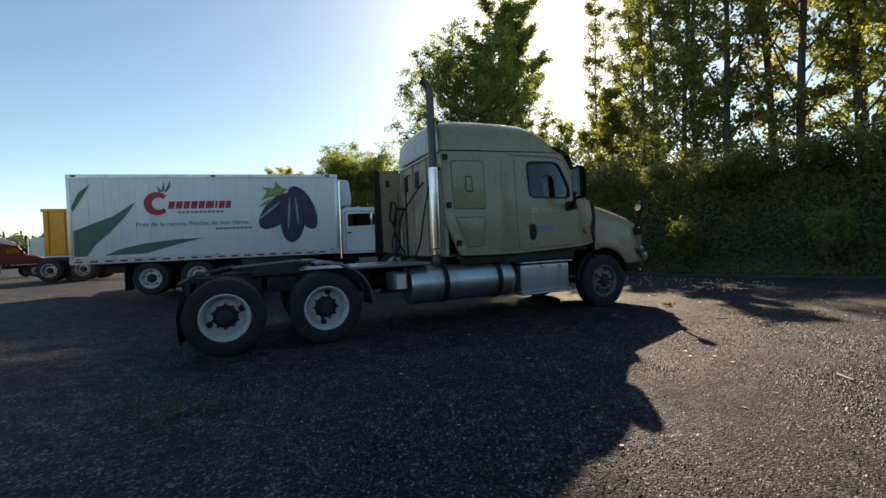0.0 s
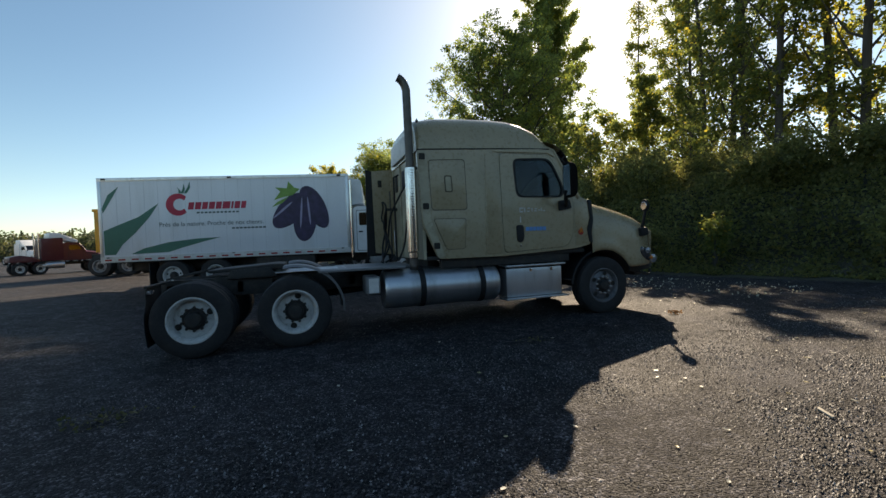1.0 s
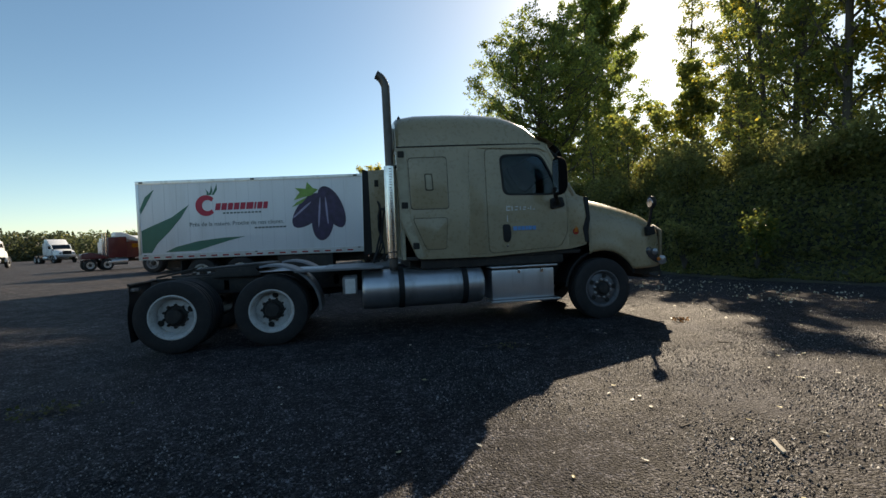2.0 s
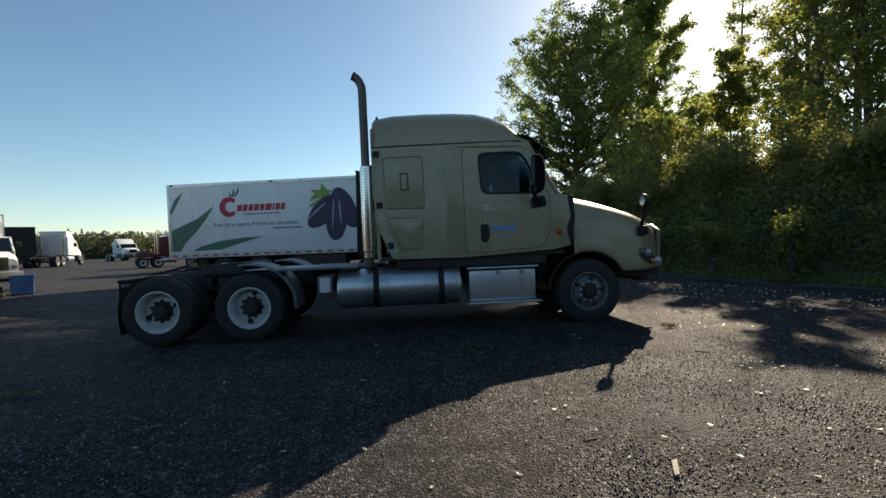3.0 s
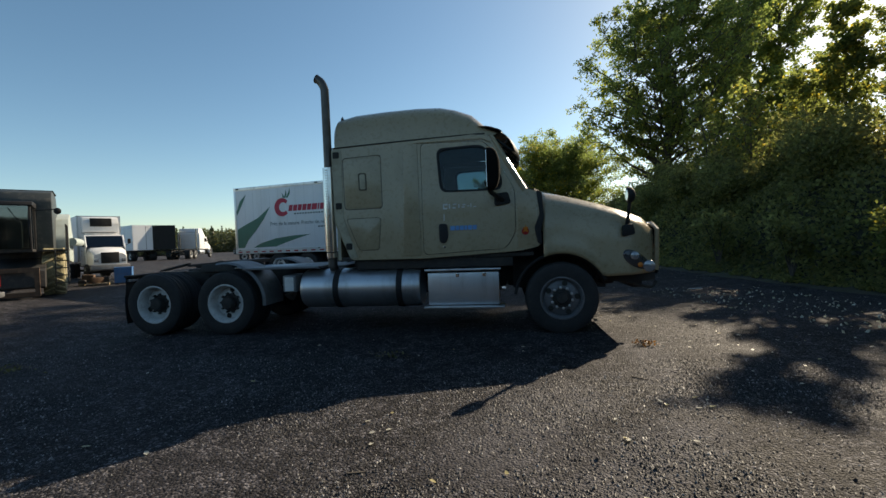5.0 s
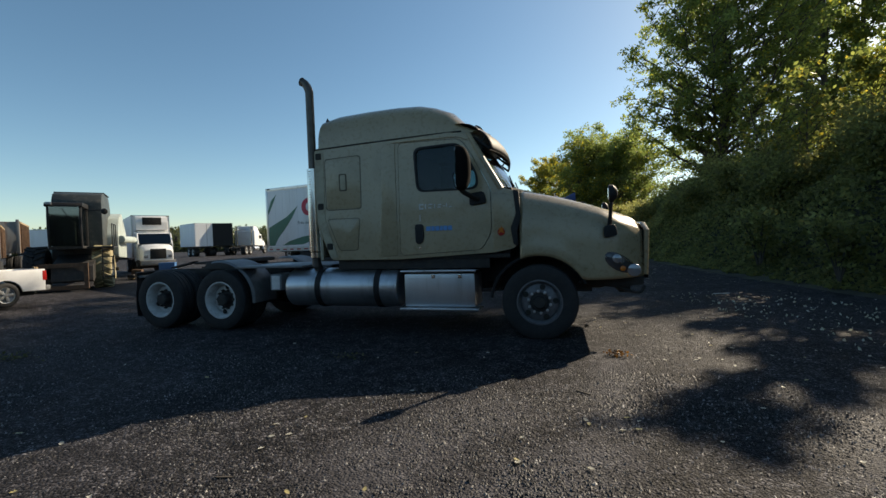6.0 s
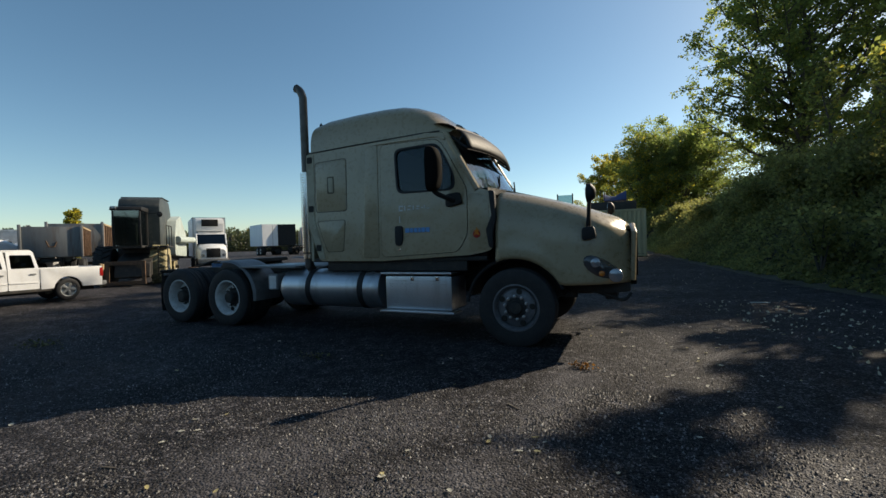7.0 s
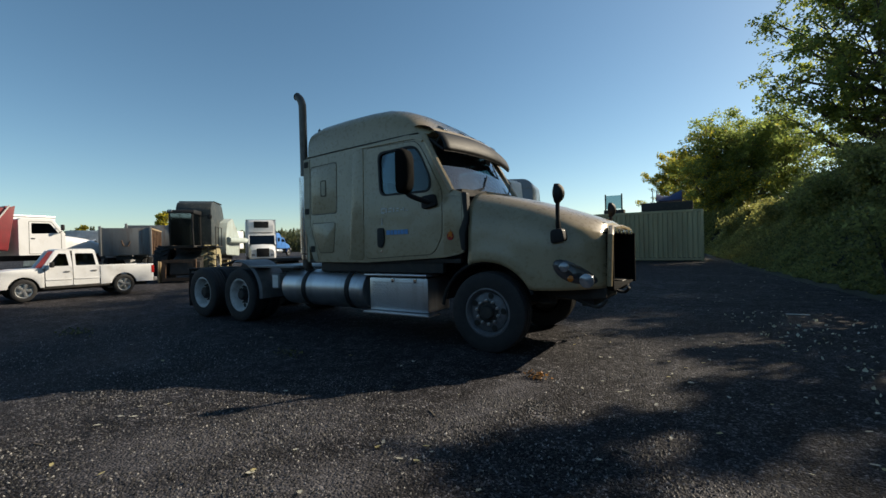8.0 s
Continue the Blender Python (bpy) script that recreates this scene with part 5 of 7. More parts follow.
    for y in (0.9, 1.22, 1.54):
        part("deck_rib", block(0.22, 1.48, y - 0.012, y + 0.012, 1.058, 1.068, 0.003), ALU, ob)
    part("cab_mount", block(2.75, 2.95, 0.4, 2.04, 1.0, 1.16, 0.02), CHASSIS, ob)
    part("side_skirt", block(2.9, 5.3, 0.12, 0.2, 1.0, 1.15, 0.01), CHASSIS, ob)
    return ob


def lamp_spot(x, y, z, r):
    return lathe([(r, 0.0), (r * 0.95, -0.012), (r * 0.6, -0.022), (0, -0.026)], 16, (x, y, z))


tractor()

# ---- vehicles round the yard ----
def text_mesh(words, size, material):
    cu = bpy.data.curves.new("words", "FONT")
    cu.body, cu.size, cu.extrude = words, size, 0.001
    ob = bpy.data.objects.new("words", cu)
    scene.collection.objects.link(ob)
    bpy.context.view_layer.update()
    me = bpy.data.meshes.new_from_object(ob)
    bpy.data.objects.remove(ob)
    me.materials.clear()
    me.materials.append(material)
    return me


def ellipse(cx, cz, rx, rz, turn=0.0, n=22, egg=0.0):
    c, s = math.cos(radians(turn)), math.sin(radians(turn))
    out = []
    for k in range(n):
        a = 2 * math.pi * k / n
        u, v = rx * math.cos(a) * (1 + egg * math.sin(a)), rz * math.sin(a)
        out.append((cx + u * c - v * s, cz + u * s + v * c))
    return out


def decal(parent, name, outline, y, material, label=""):
    return part(name, slab(outline, y, y + 0.003), material, parent, label)


def cab_shell(parent, x0, y0, y1, z0, roof, paint, nose=1.2, nose_z=None, pane=None, label="", back=0.33):
    """A conventional cab from x0 forward: shell with a sloped screen, windows, hood. Local metres."""
    nz = nose_z or z0 + (roof - z0) * 0.45
    side = rounded([(x0, z0), (x0, roof - 0.06), (x0 + 0.12, roof), (x0 + 1.15, roof - 0.02), (x0 + 1.55, nz + 0.12), (x0 + 1.6, nz), (x0 + 1.6, z0)], 0.06)
    win = rounded([(x0 + back + 0.09, nz + 0.08), (x0 + back + 0.09, roof - 0.2), (x0 + 1.05, roof - 0.2), (x0 + 1.35, nz + 0.12)], 0.05)
    cab = part("cab", plate(side, [win], y0, y0 + 0.05), paint, parent, label)
    part("cab_side", plate(side, [win], y1 - 0.05, y1), paint, cab)
    part("cab_back", block(x0, x0 + 0.05, y0 + 0.05, y1 - 0.05, z0, roof - 0.06, 0.0), paint, cab)
    part("cab_roof", slab(rounded([(x0 + 0.02, roof - 0.06), (x0 + 0.12, roof + 0.01), (x0 + 1.15, roof - 0.01), (x0 + 1.2, roof - 0.07)], 0.03), y0 + 0.02, y1 - 0.02, 0.02), paint, cab)
    part("cab_floor", block(x0 + 0.05, x0 + 1.55, y0 + 0.05, y1 - 0.05, z0, z0 + 0.06, 0.0), CHASSIS, cab)
    part("seat", block(x0 + 0.2, x0 + 0.6, y0 + 0.3, y1 - 0.3, z0 + 0.3, z0 + 0.95, 0.06), CLOTH, cab)
    a, b = (x0 + 1.15, roof - 0.03), (x0 + 1.58, nz + 0.06)
    screen = part("windscreen", solid([(a[0], y0 + 0.1, a[1]), (a[0], y1 - 0.1, a[1]), (b[0], y1 - 0.08, b[1]), (b[0], y0 + 0.08, b[1])], [(0, 1, 2, 3)]), pane or DARK_GLASS, cab)
    for yy in (y0 + 0.07, y1 - 0.07):
        part("screen_pillar", tube([(a[0], yy, a[1]), (b[0], yy, b[1])], 0.045, 6), paint, cab)
    for yy in (y0 + 0.02, y1 - 0.026):
        part("window_pane", slab(win, yy, yy + 0.006), pane or DARK_GLASS, cab)
    for yy in (y0 - 0.004, y1 - 0.006):
        part("door_seam", plate(rounded([(x0 + back, z0 + 0.05), (x0 + back, roof - 0.12), (x0 + 1.1, roof - 0.12), (x0 + 1.45, nz + 0.1), (x0 + 1.45, z0 + 0.05)], 0.05), [rounded([(x0 + back + 0.015, z0 + 0.065), (x0 + back + 0.015, roof - 0.135), (x0 + 1.09, roof - 0.135), (x0 + 1.435, nz + 0.1), (x0 + 1.435, z0 + 0.065)], 0.05)], yy, yy + 0.01), SEAM, cab)
        part("door_handle", block(x0 + back + 0.07, x0 + back + 0.2, yy - 0.012, yy + 0.02, nz - 0.15, nz - 0.1, 0.008), BLACK, cab)
    if nose:
        w = y1 - y0
        rows = []
        for k in range(9):
            u = k / 8
            x, inset = x0 + 1.55 + nose * u, 0.05 + 0.16 * u ** 2
            top = nz + 0.05 - 0.22 * u - 0.14 * u ** 4
            low = z0 + 0.02
            half = [(x, y0 + inset, low), (x, y0 + inset, low + (top - low) * 0.6), (x, y0 + inset + 0.05, top - 0.12), (x, y0 + inset + 0.2, top - 0.02), (x, y0 + w / 2, top + 0.02)]
            rows.append(half + [(p[0], y0 + y1 - p[1], p[2]) for p in reversed(half[:-1])])
        own = loft(rows, False, False)
        front = [own.verts.new(v) for v in rows[-1]]
        own.faces.new(front)
        bmesh.ops.remove_doubles(own, verts=own.verts, dist=0.001)
        hood = part("hood", own, paint, parent)
        xf = x0 + 1.55 + nose
        part("grille", block(xf - 0.02, xf + 0.03, y0 + w * 0.28, y1 - w * 0.28, z0 + 0.12, z0 + (nz - z0) * 0.75, 0.02), BLACK, hood)
        for yy in (y0 + w * 0.17, y1 - w * 0.17):
            part("headlight", block(xf - 0.06, xf + 0.02, yy - 0.12, yy + 0.12, z0 + 0.18, z0 + 0.36, 0.03), LAMP_CLEAR, hood)
        part("bumper", slab(rounded([(xf - 0.25, z0 - 0.28), (xf - 0.25, z0 + 0.04), (xf + 0.1, z0 + 0.04), (xf + 0.13, z0 - 0.25)], 0.04), y0 + 0.05, y1 - 0.05, 0.02), GREY_PLATE, parent)
    for yy, s in ((y0, -1), (y1, 1)):
        arm = part("mirror_arm", tube([(x0 + 1.35, yy, nz + 0.12), (x0 + 1.45, yy + s * 0.22, nz + 0.25), (x0 + 1.42, yy + s * 0.25, roof - 0.3)], 0.016, 6), BLACK, parent)
        part("door_mirror", block(x0 + 1.36, x0 + 1.46, yy + s * 0.25 - 0.09, yy + s * 0.25 + 0.09, nz + 0.25, roof - 0.25, 0.03), BLACK, arm)
    return cab


def chassis(parent, x0, x1, z=0.9, h=0.24, y0=0.8, y1=1.6):
    for y in (y0, y1):
        part("frame_rail", block(x0, x1, y, y + 0.08, z - h, z, 0.008), CHASSIS, parent)
    k = max(2, int((x1 - x0) / 1.4))
    for i in range(k + 1):
        x = x0 + (x1 - x0 - 0.1) * i / k
        part("cross_bar", block(x, x + 0.1, y0, y1 + 0.08, z - h + 0.03, z - 0.04, 0.0), CHASSIS, parent)


def axle_pair(parent, x, r, rim, width=2.44, dish=0.12, dual=True, tyre=None, rim_r=None, holes=5):
    rr = rim_r or r * 0.58
    wheel(parent, x, 0.16, r, r, 0.27, rr, dish, rim, tyre, CHASSIS, r * 0.2, 0.08, holes, r * 0.06)
    wheel(parent, x, width - 0.16, r, r, 0.27, rr, dish, rim, tyre, CHASSIS, r * 0.2, 0.08, holes, r * 0.06, 0.0, True)
    part("axle", tube([(x, 0.2, r), (x, width - 0.2, r)], 0.07, 8), CHASSIS, parent)
    if dual:
        for y in (0.46, width - 0.46):
            part("inner_wheel", tyre_mesh(r, 0.25, rr, RUBBER), None, parent, "", pose(x, y, r))


def at_ground(x, y, turn):
    return pose(x, y, ground_z(x, y), 0, 0, turn)


def box_truck():
    ob = thing("box_truck", "white delivery truck with a long printed box body", "truck", at_ground(-4.85, 8.3, -9.4))
    ob.scale = (0.965, 0.965, 0.965)
    L, z0, z1, W = 7.36, 1.0, 3.5, 2.5
    body = part("box_body", block(0, L, 0.0, W, z0, z1, 0.015), BOX_WHITE, ob, "white panelled box with fruit print")
    for x in (0.0, L - 0.09):
        part("corner_post", block(x - 0.004, x + 0.094, -0.012, 0.05, z0 - 0.01, z1 + 0.01, 0.012), ALU, body)
    part("top_rail", block(-0.006, L + 0.006, -0.016, 0.05, z1 - 0.09, z1 + 0.012, 0.01), ALU, body)
    part("bottom_rail", block(-0.006, L + 0.006, -0.018, 0.05, z0 - 0.03, z0 + 0.14, 0.01), GREY_WHITE, body)
    for k in range(17):
        x = 0.5 + k * (L - 0.8) / 17
        part("panel_seam", block(x, x + 0.01, -0.003, 0.0, z0 + 0.14, z1 - 0.09, 0.0), SEAM_WHITE, body)
    for k in range(19):
        x = 0.12 + k * (L - 0.4) / 19
        part("red_marker", block(x, x + 0.19, -0.0215, -0.0185, z0 + 0.02, z0 + 0.065, 0.0), TAIL_RED, body)
    for x in (0.12, L * 0.5, L - 0.35):
        part("side_lamp", block(x, x + 0.12, -0.034, -0.014, z1 - 0.06, z1 - 0.01, 0.008), SEAM, body)
        part("side_lamp", block(x + 0.05, x + 0.13, -0.03, -0.016, z0 + 0.1, z0 + 0.13, 0.006), SEAM, body)
    # print: green leaf shapes, red fruit ring, bars for the name, slogan
    y = -0.008
    decal(body, "green_shape", [(0.1, 2.6), (0.28, 3.0), (0.58, 3.24), (0.42, 2.95), (0.12, 2.45)], y, INK_GREEN)
    decal(body, "green_shape", [(0.12, 1.2), (0.12, 1.92), (0.5, 2.08), (1.1, 2.32), (1.68, 2.72), (1.4, 2.3), (1.0, 1.85), (0.62, 1.5), (0.42, 1.2)], y, INK_GREEN)
    decal(body, "green_shape", [(0.85, 1.2), (1.2, 1.36), (1.9, 1.52), (2.7, 1.6), (3.42, 1.62), (2.9, 1.5), (2.3, 1.34), (1.9, 1.22)], y, INK_GREEN)
    ring_o = [(2.22 + 0.34 * math.cos(a), 2.66 + 0.34 * math.sin(a)) for a in (0.75 + 4.75 * k / 20 for k in range(21))]
    ring_i = [(2.27 + 0.18 * math.cos(a), 2.66 + 0.18 * math.sin(a)) for a in (0.75 + 4.75 * k / 20 for k in range(21))]
    decal(body, "red_ring", ring_o + ring_i[::-1], y, INK_RED)
    for dx, h, s in ((0.0, 0.3, 0.05), (0.09, 0.36, 0.14), (-0.06, 0.2, -0.08)):
        decal(body, "green_blade", [(2.32 + dx, 3.0), (2.36 + dx + s * 0.5, 3.0 + h * 0.5), (2.36 + dx + s, 3.0 + h), (2.42 + dx + s * 0.6, 3.0 + h * 0.45), (2.4 + dx, 3.0)], y - 0.004 * (dx == 0.0), INK_GREEN)
    x = 2.5
    for w in (0.16, 0.17, 0.16, 0.17, 0.16, 0.22, 0.06, 0.16, 0.14):
        bar_mark(body, "red_letter_block", INK_RED, x, x + w, 2.5, 2.72, y, "", 0.04)
        x += w + 0.035
    for k in range(11):
        bar_mark(body, "small_print", INK_DARK, 2.75 + k * 0.115, 2.83 + k * 0.115, 2.37, 2.42, y)
    x = 1.66
    for word in "Près de la nature. Proche de nos clients.".split():
        me = text_mesh(word, 0.186, INK_DARK)
        part("slogan_word", me, None, body, "dark printed word", Matrix.Translation((x, y, 2.0)) @ Matrix.Rotation(radians(90), 4, "X"))
        x += max(q.co.x for q in me.vertices) + 0.06
    for k in range(9):
        bar_mark(body, "small_print", INK_DARK, 3.75 + k * 0.115, 3.84 + k * 0.115, 1.86, 1.91, y)
    decal(body, "purple_fruit", ellipse(5.52, 2.36, 0.38, 0.7, -46, 26, 0.14), y, INK_PURPLE)
    decal(body, "purple_fruit", ellipse(5.98, 2.22, 0.36, 0.84, -6, 26, -0.12), y - 0.004, INK_PURPLE)
    decal(body, "purple_fruit", ellipse(6.28, 2.46, 0.34, 0.74, 26, 26, 0.1), y - 0.008, INK_PURPLE)
    for cx, cz, rx, rz, t in ((5.3, 2.4, 0.035, 0.4, -50), (5.86, 2.3, 0.03, 0.5, -5), (6.1, 2.35, 0.03, 0.45, 4)):
        decal(body, "print_highlight", ellipse(cx, cz, rx, rz, t, 14), y - 0.012, INK_LILAC)
    for pts in ([(5.3, 2.8), (5.05, 2.72), (5.25, 2.98), (5.1, 3.12), (5.45, 3.08), (5.5, 3.3), (5.68, 3.1), (5.85, 3.05), (5.62, 2.86)], [(5.15, 2.66), (4.98, 2.5), (5.3, 2.62), (5.5, 2.82)]):
        decal(body, "green_print_leaf", pts, y - 0.012, INK_LEAF)
    # chassis, wheels, cab
    chassis(ob, 0.4, L + 2.6, 0.92, 0.26, 0.82, 1.6)
    part("subframe", block(0.2, L - 0.1, 0.5, 2.0, 0.93, 0.99, 0.0), CHASSIS, ob)
    for x in (1.95, 3.2):
        axle_pair(ob, x, 0.48, WHITE_RIM, 2.44, 0.1)
    axle_pair(ob, L + 1.75, 0.48, WHITE_RIM, 2.44, 0.03, False)
    part("mud_flap", block(1.28, 1.31, 0.05, 0.6, 0.15, 0.9, 0.0), RUBBER, ob)
    part("under_box", block(4.4, 6.2, 0.1, 0.6, 0.45, 0.95, 0.03), CHASSIS, ob)
    cab_shell(ob, L + 0.1, 0.1, 2.34, 0.95, 2.45, WHITE, 1.2, 1.75, back=0.1)
    part("exhaust_pipe", tube([(L + 0.05, 0.02, 0.8), (L + 0.05, 0.02, 3.3)], 0.032, 8), CHROME, ob, "slim chrome exhaust pipe")
    bracket = part("mirror_bracket", tube(smooth_path([(L + 1.05, 0.1, 2.3), (L + 1.05, -0.12, 2.3), (L + 1.05, -0.14, 1.95), (L + 1.1, 0.1, 1.72)], 4), 0.014, 6), CHROME, ob)
    part("mirror_head", block(L + 1.0, L + 1.07, -0.24, -0.06, 1.85, 2.25, 0.02), CHROME, bracket, "chrome west-coast mirror")
    part("cab_step", block(L + 0.6, L + 1.2, 0.02, 0.4, 0.45, 0.8, 0.02), GREY_PLATE, ob)
    part("refrigeration_unit", slab(rounded([(L, 2.5), (L, 3.42), (L + 0.38, 3.36), (L + 0.45, 2.6)], 0.08), 0.35, 2.15, 0.04), WHITE, ob)
    for k in range(4):
        part("cab_lamp", lathe([(0.05, 0.0), (0.045, 0.05), (0, 0.06)], 10, (L + 0.6, 0.4 + k * 0.55, 2.45), "z"), AMBER, ob)
    return ob


box_truck()


def semi(m, label, paint, sleeper=1.2, roof=3.1, rims=None, name="semi_truck", fairing=True, pane=None, group="", x0=2.0):
    """A conventional tractor unit: local x forward from its rear axles."""
    ob = thing(name, label, "truck", m, group)
    chassis(ob, -1.2, 3.0 + x0 + sleeper, 0.95)
    for x in (-0.65, 0.65):
        axle_pair(ob, x, 0.5, rims or WHITE_RIM, 2.44, 0.12)
    part("sleeper", slab(rounded([(x0, 1.1), (x0 + 0.03, roof - 0.08), (x0 + sleeper, roof), (x0 + sleeper + 0.02, 1.1)], 0.1), 0.06, 2.38, 0.06), paint, ob)
    part("sleeper_hatch", slab(rounded([(x0 + 0.15, 1.3), (x0 + 0.15, 1.8), (x0 + 0.7, 1.8), (x0 + 0.7, 1.3)], 0.05), 0.05, 0.1, 0.004), paint, ob)
    cab_shell(ob, x0 + sleeper, 0.14, 2.3, 1.05, 2.55, paint, 1.55, 1.85, pane)
    if fairing:
        part("roof_fairing", slab(rounded([(x0 + 0.1, roof - 0.06), (x0 + 0.25, roof + 0.5), (x0 + sleeper, roof + 0.42), (x0 + sleeper + 1.0, roof - 0.5), (x0 + sleeper, roof - 0.55)], 0.16), 0.2, 2.24, 0.1), paint, ob)
    xa = x0 + sleeper + 2.2
    axle_pair(ob, xa, 0.5, rims or STEEL_RIM, 2.44, 0.03, False)
    for y in (0.0, 2.24):
        part("fender", loft([[(xa + 0.6 * math.cos(a), y + d, 0.52 + 0.6 * math.sin(a)) for a in (0.1 + 2.9 * k / 12 for k in range(13))] for d in (0.0, 0.2)], False, False), paint, ob)
    for y in (0.3, 2.14):
        part("fuel_tank", lathe([(0.1, x0), (0.28, x0 + 0.02), (0.29, x0 + 0.06), (0.29, x0 + 1.5), (0.28, x0 + 1.54), (0.1, x0 + 1.56)], 20, (0, y, 0.72), "x"), ALU, ob)
        part("exhaust_pipe", tube([(x0 - 0.1, y * 0.92 + 0.1, 1.1), (x0 - 0.1, y * 0.92 + 0.1, roof + 0.4)], 0.06, 10), CHROME, ob)
    part("fifth_wheel", block(-0.5, 0.5, 0.7, 1.74, 1.02, 1.12, 0.03), CHASSIS, ob)
    for x in (-0.65, 0.65):
        for y in (0.02, 1.84):
            part("mud_guard", loft([[(x + 0.57 * math.cos(a), y + d, 0.52 + 0.57 * math.sin(a)) for a in (0.5 + 2.1 * k / 8 for k in range(9))] for d in (0.0, 0.58)], False, False), CHASSIS if paint is not RED else RED, ob)
    return ob


def trailer(m, label, length, paint, low=1.15, high=3.7, group="", name="semi_trailer"):
    ob = thing(name, label, "trailer", m, group)
    body = part("box_body", block(0, length, 0, 2.5, low, high, 0.02), paint, ob)
    part("top_rail", block(-0.005, length + 0.005, -0.02, 0.03, high - 0.1, high + 0.01, 0.01), ALU, body)
    part("bottom_rail", block(-0.005, length + 0.005, -0.02, 0.03, low - 0.03, low + 0.12, 0.01), ALU, body)
    for k in range(int(length / 1.2)):
        part("side_post", block(0.6 + k * 1.2, 0.66 + k * 1.2, -0.012, 0.0, low + 0.12, high - 0.1, 0.0), paint, body)
    part("door_frame", block(-0.03, 0.0, 0.05, 2.45, low, high, 0.0), paint, body)
    part("door_gap", block(-0.034, -0.03, 1.235, 1.265, low + 0.05, high - 0.05, 0.0), SEAM, body)
    chassis(ob, 0.2, length - 0.5, low - 0.02, 0.18)
    for x in (1.0, 2.25):
        axle_pair(ob, x, 0.5, WHITE_RIM, 2.44, 0.1)
    for y in (0.5, 1.9):
        part("landing_leg", block(length - 2.6, length - 2.45, y, y + 0.12, ground_z(-30, 30) * 0 + 0.05, low, 0.01), CHASSIS, ob)
        part("leg_foot", block(length - 2.65, length - 2.4, y - 0.05, y + 0.17, 0.0, 0.05, 0.0), CHASSIS, ob)
    return ob


# red tractor, red low loader neck and the orange truck body beyond the box truck
rs = semi(at_ground(-13.6, 22.5, 36), "dark red sleeper tractor unit with a white roof fairing", RED, 1.5, 3.0, fairing=False, x0=0.75)
rs.scale = (0.63, 0.66, 0.68)
part("rear_deck", slab(rounded([(-1.3, 1.05), (-1.25, 1.5), (-0.6, 1.62), (0.3, 1.4), (0.7, 1.15), (0.7, 1.02)], 0.1), 0.08, 2.36, 0.03), RED, rs)
part("roof_fairing", slab(rounded([(1.35, 2.95), (1.4, 3.42), (2.0, 3.4), (3.4, 2.75), (3.3, 2.5)], 0.1), 0.25, 2.19, 0.1), WHITE, rs, "white sloping roof fairing")


def orange_truck(m):
    ob = thing("orange_truck_body", "orange-yellow steel truck body on a dark chassis", "truck body", m)
    body = part("body", block(0, 2.6, 0, 2.3, 1.12, 3.1, 0.03), ORANGE, ob)
    for k in range(5):
        part("body_rib", block(0.1 + k * 0.58, 0.2 + k * 0.58, -0.05, 0.0, 1.15, 3.05, 0.01), ORANGE, body)
    part("body_rim", block(-0.04, 2.64, -0.06, 0.05, 3.0, 3.13, 0.02), ORANGE, body)
    chassis(ob, -0.6, 4.4, 1.05)
    for x in (0.1, 1.3):
        axle_pair(ob, x, 0.48, STEEL_RIM, 2.3, 0.1)
    return ob


orange_truck(at_ground(-8.5, 17.2, -6))


